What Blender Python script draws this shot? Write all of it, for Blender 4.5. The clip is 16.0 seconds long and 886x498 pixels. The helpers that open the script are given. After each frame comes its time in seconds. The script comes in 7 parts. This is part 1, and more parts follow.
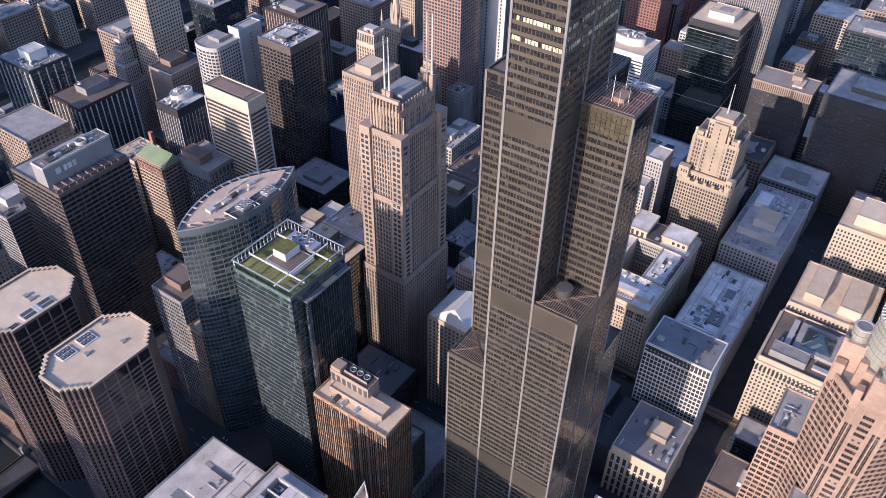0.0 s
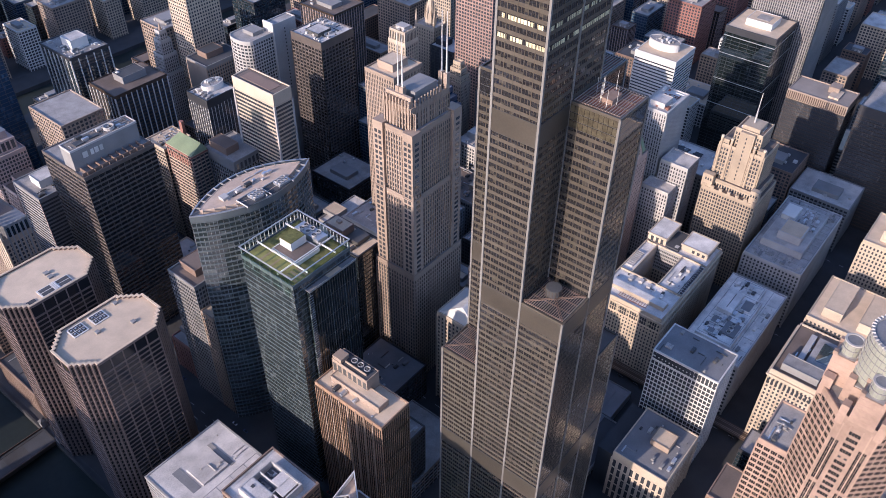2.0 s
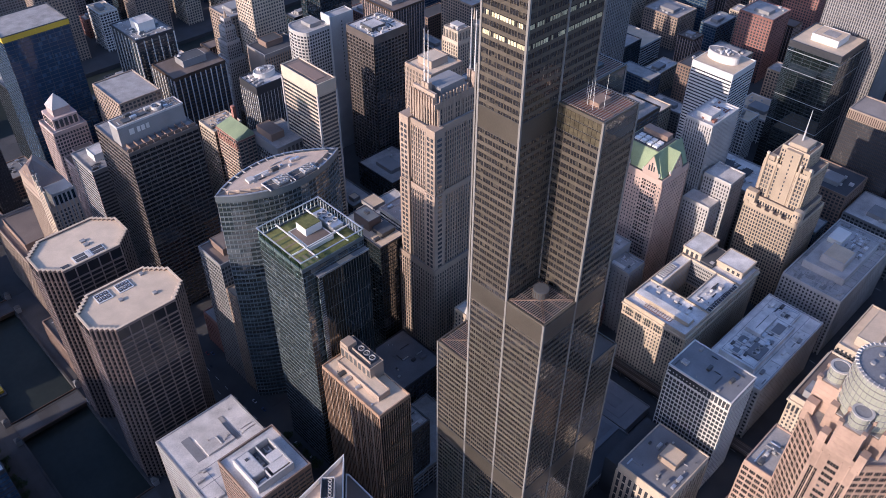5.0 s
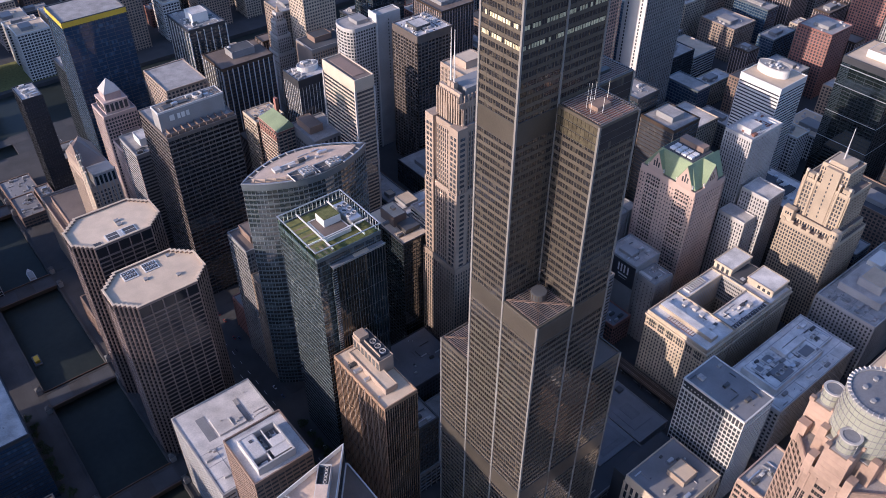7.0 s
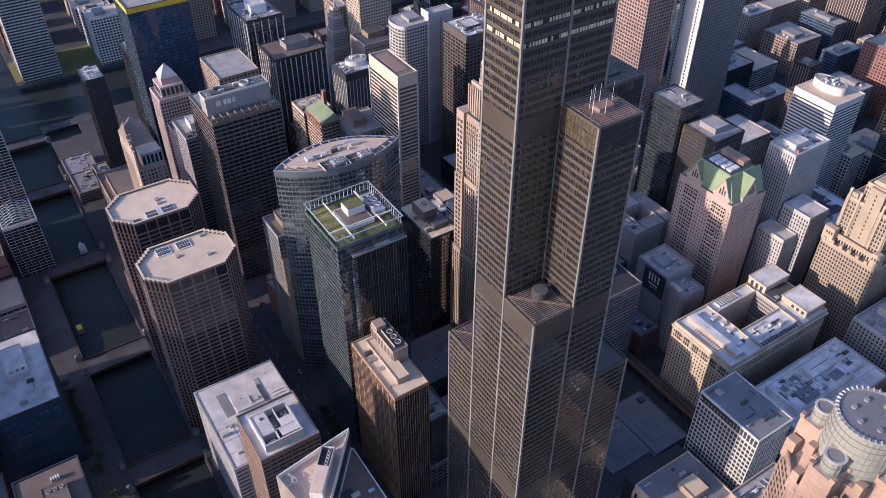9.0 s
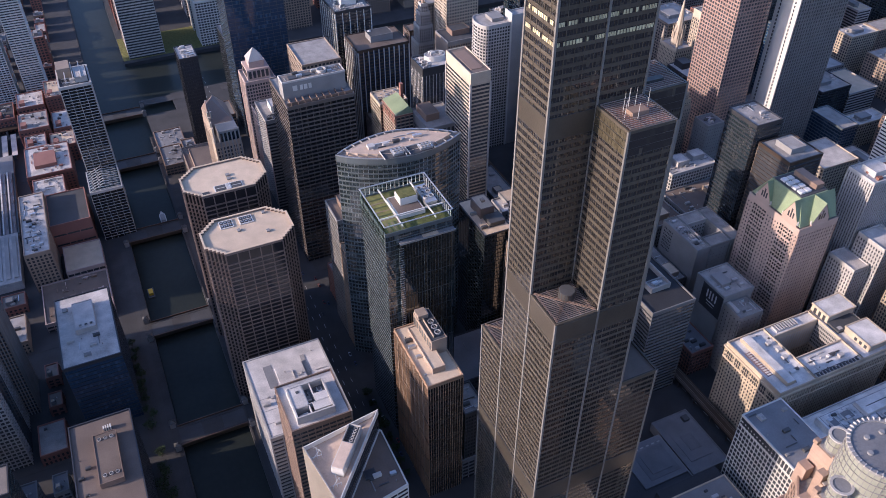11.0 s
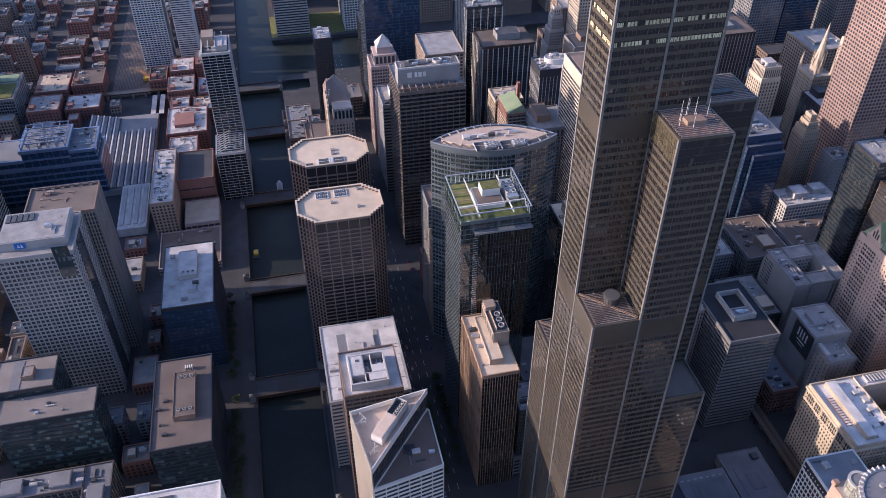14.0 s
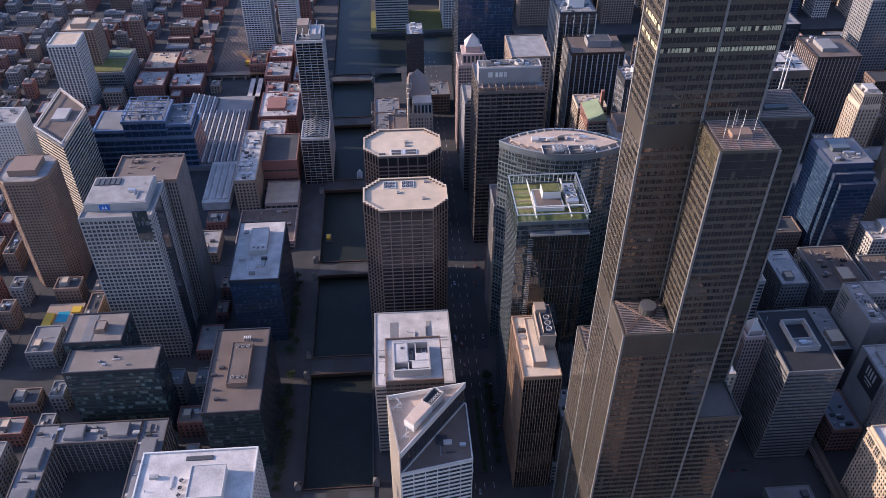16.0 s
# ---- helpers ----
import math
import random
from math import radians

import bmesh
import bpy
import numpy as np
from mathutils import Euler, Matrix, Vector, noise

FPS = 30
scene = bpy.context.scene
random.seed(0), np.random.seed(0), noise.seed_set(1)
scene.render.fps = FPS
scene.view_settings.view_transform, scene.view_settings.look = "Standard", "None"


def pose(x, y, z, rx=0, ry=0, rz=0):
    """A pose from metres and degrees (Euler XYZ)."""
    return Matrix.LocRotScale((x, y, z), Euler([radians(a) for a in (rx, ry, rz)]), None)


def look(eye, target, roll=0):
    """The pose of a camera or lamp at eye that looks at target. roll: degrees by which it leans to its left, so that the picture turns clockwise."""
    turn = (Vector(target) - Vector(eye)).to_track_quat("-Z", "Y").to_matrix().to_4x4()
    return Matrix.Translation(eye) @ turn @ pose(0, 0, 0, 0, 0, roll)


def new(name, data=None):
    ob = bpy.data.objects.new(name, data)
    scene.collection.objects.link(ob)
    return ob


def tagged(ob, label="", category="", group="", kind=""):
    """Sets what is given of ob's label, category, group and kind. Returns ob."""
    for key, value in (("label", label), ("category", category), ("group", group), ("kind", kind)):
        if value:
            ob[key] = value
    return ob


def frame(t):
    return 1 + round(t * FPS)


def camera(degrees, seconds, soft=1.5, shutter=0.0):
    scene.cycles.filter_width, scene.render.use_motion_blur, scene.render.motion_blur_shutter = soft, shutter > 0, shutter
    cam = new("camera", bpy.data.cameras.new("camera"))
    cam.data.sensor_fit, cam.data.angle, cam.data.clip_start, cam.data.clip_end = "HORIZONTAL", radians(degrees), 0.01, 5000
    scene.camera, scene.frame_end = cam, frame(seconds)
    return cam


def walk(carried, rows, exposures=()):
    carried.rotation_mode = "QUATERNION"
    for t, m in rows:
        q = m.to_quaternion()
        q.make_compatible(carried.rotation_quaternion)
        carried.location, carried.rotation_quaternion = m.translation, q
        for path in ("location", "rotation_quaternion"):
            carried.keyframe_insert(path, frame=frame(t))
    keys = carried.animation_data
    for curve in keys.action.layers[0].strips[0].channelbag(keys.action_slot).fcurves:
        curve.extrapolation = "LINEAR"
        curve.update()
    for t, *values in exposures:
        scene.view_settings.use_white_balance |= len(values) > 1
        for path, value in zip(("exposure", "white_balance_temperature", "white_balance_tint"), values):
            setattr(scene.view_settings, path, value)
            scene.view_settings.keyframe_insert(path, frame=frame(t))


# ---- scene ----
cam = camera(57.80, 16.0, soft=0.7)
PATH = [
    (0.0, (-244.72, -91.57, 516.49), (7.49, 78.79, 256.93), 1.21),
    (0.5, (-241.93, -97.50, 516.40), (6.64, 78.32, 256.98), 1.12),
    (1.0, (-238.87, -103.46, 516.43), (5.90, 77.86, 257.18), 1.00),
    (1.5, (-235.89, -109.45, 516.42), (5.00, 77.17, 257.30), 0.90),
    (2.0, (-232.62, -115.34, 516.38), (5.99, 74.16, 257.23), 0.87),
    (2.5, (-229.37, -121.28, 516.38), (6.67, 71.36, 257.20), 0.81),
    (3.0, (-225.80, -126.95, 516.40), (6.89, 69.68, 257.18), 0.74),
    (3.5, (-221.97, -132.51, 516.42), (6.20, 69.51, 257.33), 0.67),
    (4.0, (-217.98, -138.05, 516.42), (5.39, 69.41, 257.46), 0.60),
    (6.5, (-196.22, -164.36, 516.04), (1.36, 68.66, 257.84), 0.30),
    (7.0, (-191.82, -169.73, 516.15), (0.33, 68.15, 258.29), 0.26),
    (7.5, (-187.49, -175.13, 516.29), (-1.11, 67.54, 258.65), 0.23),
    (8.0, (-183.14, -180.65, 516.32), (-2.68, 66.68, 258.91), 0.19),
    (8.5, (-178.74, -186.12, 516.36), (-4.42, 65.81, 259.18), 0.17),
    (9.0, (-174.21, -191.60, 516.37), (-6.79, 65.25, 259.47), 0.13),
    (11.5, (-150.10, -216.91, 516.71), (-30.90, 66.53, 260.87), 0.02),
    (12.0, (-144.97, -221.48, 516.60), (-35.78, 66.21, 261.03), 0.00),
    (12.5, (-139.69, -225.71, 516.48), (-40.71, 65.85, 261.14), -0.01),
    (13.0, (-134.45, -229.91, 516.31), (-45.78, 65.23, 261.30), -0.00),
    (13.5, (-128.89, -233.66, 516.05), (-50.72, 64.62, 261.26), -0.01),
    (14.0, (-123.18, -237.14, 515.84), (-55.58, 63.98, 261.38), 0.00),
    (14.5, (-117.54, -240.44, 515.68), (-60.75, 63.23, 261.59), 0.02),
    (15.0, (-111.55, -243.33, 515.39), (-66.34, 62.59, 261.68), 0.02),
    (15.5, (-105.85, -245.85, 515.03), (-71.40, 61.79, 261.71), 0.06),
    (16.0, (-99.64, -248.33, 514.79), (-77.27, 60.73, 261.85), 0.08),
]
walk(cam, [(t, look(eye, target, roll)) for t, eye, target, roll in PATH], [(0, 0.76, 5230, 25), (6, 0.70, 5260, 25.5), (16, 0.87, 5420, 28)])

# ---- light: low evening sun from the west, clear sky ----
SUN_EL, SUN_AZ = 17.5, 279.1
_e, _a = radians(SUN_EL), radians(SUN_AZ)
sun_way = Vector((-math.sin(_a) * math.cos(_e), -math.cos(_a) * math.cos(_e), -math.sin(_e)))
sun = new("sun", bpy.data.lights.new("sun", "SUN"))
sun.data.energy, sun.data.angle, sun.data.color = 3.8, radians(0.5), (1.0, 0.79, 0.52)
sun.matrix_world = look((-3000 * sun_way.x, -3000 * sun_way.y, 900), (-3000 * sun_way.x + sun_way.x, -3000 * sun_way.y + sun_way.y, 900 + sun_way.z))
world = bpy.data.worlds.new("sky")
scene.world, world.use_nodes = world, True
_sky = world.node_tree.nodes.new("ShaderNodeTexSky")
_sky.sky_type, _sky.sun_disc, _sky.sun_elevation, _sky.sun_rotation = "NISHITA", False, _e, _a
_sky.air_density, _sky.dust_density, _sky.ozone_density = 1.0, 1.4, 2.3
world.node_tree.links.new(_sky.outputs[0], world.node_tree.nodes["Background"].inputs[0])
world.node_tree.nodes["Background"].inputs[1].default_value = 0.152


# ---- materials ----
def nodes_of(m):
    m.use_nodes = True
    return m.node_tree.nodes, m.node_tree.links, m.node_tree.nodes["Principled BSDF"]


def math_node(n, l, op, a, b=None):
    k = n.new("ShaderNodeMath")
    k.operation = op
    for i, v in enumerate((a, b)):
        if v is None:
            continue
        if isinstance(v, (int, float)):
            k.inputs[i].default_value = v
        else:
            l.new(v, k.inputs[i])
    return k.outputs[0]


def surface(name, base, rough=0.8, metal=0.0, stain=0.25, big=0.06, fine=1.2, bump=0.3, rand=0.12, ior=1.45):
    """A weathered opaque surface: broad stains, fine grain, slight change from piece to piece."""
    m = bpy.data.materials.new(name)
    n, l, p = nodes_of(m)
    geo, info = n.new("ShaderNodeNewGeometry"), n.new("ShaderNodeObjectInfo")
    a, b = n.new("ShaderNodeTexNoise"), n.new("ShaderNodeTexNoise")
    a.inputs["Scale"].default_value, a.inputs["Detail"].default_value = big, 6.0
    b.inputs["Scale"].default_value, b.inputs["Detail"].default_value = fine, 4.0
    l.new(geo.outputs["Position"], a.inputs["Vector"])
    l.new(geo.outputs["Position"], b.inputs["Vector"])
    f = math_node(n, l, "MULTIPLY", math_node(n, l, "SUBTRACT", a.outputs["Fac"], 0.5), stain * 2.4)
    g = math_node(n, l, "MULTIPLY", math_node(n, l, "SUBTRACT", b.outputs["Fac"], 0.5), stain * 1.2)
    r = math_node(n, l, "MULTIPLY", math_node(n, l, "SUBTRACT", info.outputs["Random"], 0.5), rand * 2)
    f = math_node(n, l, "ADD", math_node(n, l, "ADD", math_node(n, l, "ADD", f, g), r), 1.0)
    mix = n.new("ShaderNodeVectorMath")
    mix.operation = "SCALE"
    mix.inputs[0].default_value = base
    l.new(f, mix.inputs["Scale"])
    l.new(mix.outputs[0], p.inputs["Base Color"])
    p.inputs["Roughness"].default_value, p.inputs["Metallic"].default_value, p.inputs["IOR"].default_value = rough, metal, ior
    bp = n.new("ShaderNodeBump")
    bp.inputs["Strength"].default_value, bp.inputs["Distance"].default_value = bump, 0.15
    l.new(b.outputs["Fac"], bp.inputs["Height"])
    l.new(bp.outputs[0], p.inputs["Normal"])
    return m


def window_glass(name, base=(0.054, 0.057, 0.062), blind=(0.15, 0.14, 0.125), share=0.07, bay=1.5, storey=3.9, rough=0.06, ior=1.9):
    """Coated glazing, pane by pane: most panes dark, some with drawn blinds."""
    m = bpy.data.materials.new(name)
    n, l, p = nodes_of(m)
    geo, sep = n.new("ShaderNodeNewGeometry"), n.new("ShaderNodeSeparateXYZ")
    l.new(geo.outputs["Position"], sep.inputs[0])
    u = math_node(n, l, "FLOOR", math_node(n, l, "DIVIDE", math_node(n, l, "ADD", sep.outputs[0], sep.outputs[1]), bay))
    v = math_node(n, l, "FLOOR", math_node(n, l, "DIVIDE", sep.outputs[2], storey))
    com, white = n.new("ShaderNodeCombineXYZ"), n.new("ShaderNodeTexWhiteNoise")
    l.new(u, com.inputs[0])
    l.new(v, com.inputs[1])
    l.new(com.outputs[0], white.inputs["Vector"])
    ramp = n.new("ShaderNodeValToRGB")
    ramp.color_ramp.elements[0].position, ramp.color_ramp.elements[1].position = 1.0 - share, 1.0
    ramp.color_ramp.elements[0].color, ramp.color_ramp.elements[1].color = (*base, 1), (*blind, 1)
    l.new(white.outputs["Value"], ramp.inputs[0])
    l.new(ramp.outputs[0], p.inputs["Base Color"])
    wav = n.new("ShaderNodeTexNoise")
    wav.inputs["Scale"].default_value = 0.35
    l.new(geo.outputs["Position"], wav.inputs["Vector"])
    bp = n.new("ShaderNodeBump")
    bp.inputs["Strength"].default_value, bp.inputs["Distance"].default_value = 0.05, 0.3
    l.new(wav.outputs["Fac"], bp.inputs["Height"])
    l.new(bp.outputs[0], p.inputs["Normal"])
    p.inputs["Roughness"].default_value, p.inputs["IOR"].default_value = rough, ior
    return m


def clear_glass(name):
    m = bpy.data.materials.new(name)
    n, l, p = nodes_of(m)
    p.inputs["Base Color"].default_value = (0.75, 0.85, 0.82, 1)
    p.inputs["Transmission Weight"].default_value, p.inputs["Roughness"].default_value, p.inputs["IOR"].default_value = 1.0, 0.02, 1.08
    return m


# ---- mesh helpers ----
def mesh_of(verts, faces, material):
    me = bpy.data.meshes.new("mesh")
    me.from_pydata(verts, [], faces)
    me.materials.append(material)
    me.update()
    return me


def part(name, me, parent, at=(0, 0, 0), turn=0.0, label="", kind=""):
    ob = new(name, me)
    ob.parent = parent
    ob.location, ob.rotation_euler = at, (0, 0, turn)
    return tagged(ob, label, kind=kind)


def thing(name, label, category, at=(0, 0, 0), group="", kind=""):
    ob = new(name)
    ob.location = at
    return tagged(ob, label, category, group, kind)


def box_data(items):
    v, f = [], []
    for x0, x1, y0, y1, z0, z1 in items:
        b = len(v)
        v += [(x0, y0, z0), (x1, y0, z0), (x1, y1, z0), (x0, y1, z0), (x0, y0, z1), (x1, y0, z1), (x1, y1, z1), (x0, y1, z1)]
        f += [(b, b + 3, b + 2, b + 1), (b + 4, b + 5, b + 6, b + 7), (b, b + 1, b + 5, b + 4), (b + 1, b + 2, b + 6, b + 5), (b + 2, b + 3, b + 7, b + 6), (b + 3, b, b + 4, b + 7)]
    return v, f


def boxes(items, material):
    """One mesh of plain blocks (x0, x1, y0, y1, z0, z1)."""
    return mesh_of(*box_data(items), material)


def offset(poly, d):
    """The outline moved outwards by d; corners run counter-clockwise."""
    out, k = [], len(poly)
    for i in range(k):
        a, b, c = Vector(poly[i - 1]), Vector(poly[i]), Vector(poly[(i + 1) % k])
        e, g = (b - a).normalized(), (c - b).normalized()
        n1, n2 = Vector((e.y, -e.x)), Vector((g.y, -g.x))
        s = n1 + n2
        s = s / max(0.25, s.dot(n1)) if s.length > 1e-6 else n1
        out.append(tuple(b + s * d))
    return out


def prism_data(poly, z0, z1, taper=None):
    k = len(poly)
    top = taper or poly
    v = [(x, y, z0) for x, y in poly] + [(x, y, z1) for x, y in top]
    f = [(i, (i + 1) % k, k + (i + 1) % k, k + i) for i in range(k)] + [tuple(range(k, 2 * k)), tuple(reversed(range(k)))]
    return v, f


def prism(poly, z0, z1, material, taper=None):
    return mesh_of(*prism_data(poly, z0, z1, taper), material)


def ring_data(poly, d_out, d_in, z0, z1):
    k = len(poly)
    o, i_ = offset(poly, d_out), offset(poly, -d_in)
    v = [(x, y, z0) for x, y in o] + [(x, y, z1) for x, y in o] + [(x, y, z0) for x, y in i_] + [(x, y, z1) for x, y in i_]
    f = []
    for a in range(k):
        b = (a + 1) % k
        f += [(a, b, k + b, k + a), (k + a, k + b, 3 * k + b, 3 * k + a), (b, a, 2 * k + a, 2 * k + b), (2 * k + b, 2 * k + a, 3 * k + a, 3 * k + b)]
    return v, f


def ring(poly, d_out, d_in, z0, z1, material):
    return mesh_of(*ring_data(poly, d_out, d_in, z0, z1), material)


def tube(r0, r1, z0, z1, material, sides=20, inner=0.0):
    poly = [(r0 * math.cos(2 * math.pi * i / sides), r0 * math.sin(2 * math.pi * i / sides)) for i in range(sides)]
    if inner:
        return ring(poly, 0, r0 - inner, z0, z1, material)
    top = [(x * r1 / r0, y * r1 / r0) for x, y in poly]
    return prism(poly, z0, z1, material, top)


def rect(x0, x1, y0, y1):
    return [(x0, y0), (x1, y0), (x1, y1), (x0, y1)]


# ---- a tower: glazed core, a spandrel per storey, piers up the faces, roof and parapet ----
def tower(name, label, poly, z0, z1, style, root=None, roof=True, shown="all", category="skyscraper", split=True):
    cx, cy = sum(p[0] for p in poly) / len(poly), sum(p[1] for p in poly) / len(poly)
    own = root is None
    split = split and math.hypot(cx + 150, cy + 150) < 560
    if own:
        root = thing(name, label, category, (cx, cy, 0))
    ox, oy = (root.location.x, root.location.y)
    P = [(x - ox, y - oy) for x, y in poly]
    S = style
    top = z1 - S.get("cap", 1.0)
    part("glass_wall", prism(P, z0, z1 - 0.1, S["glass"]), root)
    if roof:
        part("roof", prism(offset(P, -0.25), z1 - 0.08, z1 + 0.02, S["roof"]), root)
        part("parapet", ring(P, S.get("bd", 0.2) + 0.12, 0.55, z1 - S.get("cope", S.get("cap", 1.0)), z1 + S.get("par", 1.1), S["cap_mat"] if "cap_mat" in S else S["band"]), root)
    gv, gf, gm = [], [], []

    def join(me, at, ang, slot):
        c, w, q = math.cos(ang), math.sin(ang), len(gv)
        gv.extend((at[0] + v.co.x * c - v.co.y * w, at[1] + v.co.x * w + v.co.y * c, at[2] + v.co.z) for v in me.vertices)
        gf.extend(tuple(q + i for i in p.vertices) for p in me.polygons)
        gm.extend([slot] * len(me.polygons))

    if S.get("bh", 0) > 0:
        count = max(1, round((top - z0) / S["fh"]))
        fh = (top - z0) / count
        me = ring(P, S["bd"], 0.1, 0, S["bh"], S["band"])
        for i in range(count):
            z = z0 + fh * i + fh - S["bh"]
            if split:
                part("spandrel", me, root, (0, 0, z))
            else:
                join(me, (0, 0, z), 0, 0)
    if S.get("pw", 0) > 0:
        pm = boxes([(-S["pw"] / 2, S["pw"] / 2, -S["pd"], 0.1, 0, z1 - S.get("cope", S.get("cap", 1.0)) - z0)], S["pier"])
        for i in range(len(P)):
            a, b = Vector(P[i]), Vector(P[(i + 1) % len(P)])
            e = b - a
            bays = max(1, round(e.length / S["bay"]))
            ang = math.atan2(e.y, e.x)
            nrm = Vector((e.y, -e.x)).normalized()
            seen = nrm.y < -0.2 or nrm.x < -0.2 or (cx < -110 and nrm.x > 0.2)
            for k in range(bays + 1):
                w = a + e * (k / bays)
                if split and seen and len(P) < 12:
                    part("pier", pm, root, (w.x, w.y, z0), ang)
                else:
                    join(pm, (w.x, w.y, z0), ang, 1)
    if S.get("mull", 0):
        bar = boxes([(-S["mull"] / 2, S["mull"] / 2, -S["bd"] * 0.7, 0.1, 0, top - z0)], S["band"])
        for i in range(len(P)):
            a, b = Vector(P[i]), Vector(P[(i + 1) % len(P)])
            e = b - a
            bays = max(1, round(e.length / S["step"]))
            for k in range(1, bays):
                w = a + e * (k / bays)
                join(bar, (w.x, w.y, z0), math.atan2(e.y, e.x), 0)
    if gv:
        me = mesh_of(gv, gf, S["band"])
        me.materials.append(S["pier"])
        me.polygons.foreach_set("material_index", gm)
        part("facade_grid", me, root, kind="stuff")
    return root

# ---- paints and stones ----
M = {}
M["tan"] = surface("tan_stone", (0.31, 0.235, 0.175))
M["cream"] = surface("cream_terracotta", (0.46, 0.375, 0.275))
M["pink"] = surface("pink_granite", (0.31, 0.205, 0.165))
M["rose"] = surface("rose_granite", (0.42, 0.32, 0.28))
M["grey"] = surface("grey_concrete", (0.235, 0.224, 0.212))
M["lightgrey"] = surface("light_concrete", (0.435, 0.405, 0.37))
M["white"] = surface("white_panel", (0.60, 0.57, 0.52), 0.6, stain=0.14)
M["brown"] = surface("brown_granite", (0.188, 0.138, 0.114), 0.55)
M["bronze"] = surface("bronze_metal", (0.42, 0.27, 0.17), 0.45, 0.2)
M["bronze_dark"] = surface("dark_bronze_metal", (0.10, 0.07, 0.05), 0.4, 0.5)
M["black"] = surface("black_steel", (0.052, 0.052, 0.056), 0.4, 0.3)
M["darkgrey"] = surface("dark_grey_metal", (0.09, 0.088, 0.085), 0.5, 0.3)
M["brick"] = surface("red_brick", (0.27, 0.13, 0.10))
M["brickbrown"] = surface("brown_brick", (0.22, 0.15, 0.11))
M["steel"] = surface("blue_grey_steel", (0.17, 0.195, 0.205), 0.4, 0.5)
M["alu"] = surface("silver_aluminium", (0.55, 0.55, 0.55), 0.35, 0.7)
M["rust"] = surface("rust_red_steel", (0.22, 0.10, 0.07), 0.7, 0.2)
M["roof_light"] = surface("pale_roof_membrane", (0.565, 0.435, 0.30), 0.9, stain=0.2, big=0.12)
M["roof_white"] = surface("white_roof_membrane", (0.47, 0.43, 0.39), 0.9, stain=0.55, big=0.09)
M["roof_snow"] = surface("snow_dusted_roof_membrane", (0.60, 0.565, 0.52), 0.9, stain=0.5, big=0.1)
M["terracotta"] = surface("glazed_pale_terracotta", (0.50, 0.405, 0.29), 0.6, stain=0.35)
# pale bands given a darker grey, the shadow on the block put into it
M["bandstone"] = surface("shaded_grey_band", (0.165, 0.157, 0.15))
M["roof_grey"] = surface("gravel_roof", (0.30, 0.275, 0.25), 0.95, stain=0.45, big=0.12)
M["roof_dark"] = surface("tar_roof", (0.066, 0.066, 0.068), 0.9, stain=0.35)
M["roof_brown"] = surface("brown_gravel_roof", (0.155, 0.118, 0.094), 0.95, stain=0.35)
M["copper"] = surface("green_copper", (0.225, 0.275, 0.155), 0.75, stain=0.35)
M["grass"] = surface("roof_grass", (0.135, 0.132, 0.04), 1.0, stain=0.6, big=0.35, fine=2.5)
M["leaf"] = surface("tree_leaves", (0.035, 0.052, 0.02), 1.0, stain=0.5, big=0.4)
M["bark"] = surface("tree_bark", (0.10, 0.07, 0.05), 1.0)
M["asphalt"] = surface("asphalt", (0.05, 0.049, 0.049), 0.9, stain=0.35)
# concrete kept very dark: the shade between buildings is in its colour
M["pave"] = surface("shade_darkened_concrete", (0.055, 0.052, 0.05), 0.9, stain=0.4)
M["paint"] = surface("road_paint", (0.6, 0.6, 0.58), 0.8)
M["blue"] = surface("blue_enamel", (0.02, 0.12, 0.42), 0.4)
M["yellow"] = surface("yellow_paint", (0.55, 0.36, 0.03), 0.6)
M["willis"] = surface("bronze_black_aluminium", (0.098, 0.083, 0.064), 0.2, 0.1, stain=0.22, ior=1.4)
M["edge"] = surface("silver_grey_corner_trim", (0.20, 0.188, 0.17), 0.45, 0.1, stain=0.12)
M["louvre"] = surface("grey_louvre_panel", (0.068, 0.058, 0.045), 0.3, 0.1, stain=0.35)
M["gold"] = surface("gold_sky_reflection", (0.085, 0.072, 0.046), 0.22, 0.1, stain=0.6, big=0.5)
M["blind"] = surface("yellow_window_blind", (0.66, 0.58, 0.34), 0.5, stain=0.1, rand=0.25)
M["water"] = surface("dark_river_water", (0.026, 0.031, 0.027), 0.3, stain=0.35, big=0.02, fine=0.25, bump=0.06, rand=0, ior=1.2)
M["pane"] = clear_glass("clear_parapet_glass")
M["pool"] = surface("pool_water", (0.05, 0.30, 0.42), 0.15)
M["glass"] = window_glass("dark_glass")
M["glass_still"] = window_glass("bronze_tinted_glass", (0.022, 0.022, 0.025), (0.05, 0.045, 0.04), 0.06, 8.2, 3.85, ior=1.5)
M["glass_b"] = window_glass("blue_glass", (0.02, 0.035, 0.045), share=0.12, ior=2.2)
M["glass_g"] = window_glass("green_glass", (0.03, 0.042, 0.045), (0.13, 0.15, 0.15), 0.2, ior=2.2)
M["glass_w"] = window_glass("bronze_glass", (0.022, 0.021, 0.022), (0.075, 0.065, 0.05), 0.15, 1.524, 3.95, rough=0.02, ior=1.9)
M["glass_teal"] = window_glass("teal_glass", (0.022, 0.042, 0.043), (0.15, 0.215, 0.20), 0.3, 3.0, 4.0, ior=1.7)
M["roof_beige"] = surface("beige_gravel_roof", (0.235, 0.198, 0.165), 0.95, stain=0.3)
M["roof_tan"] = surface("tan_roof_pavers", (0.56, 0.42, 0.31), 0.9, stain=0.22, big=0.15)
M["ash"] = surface("ash_grey_concrete", (0.33, 0.31, 0.285), 0.75)
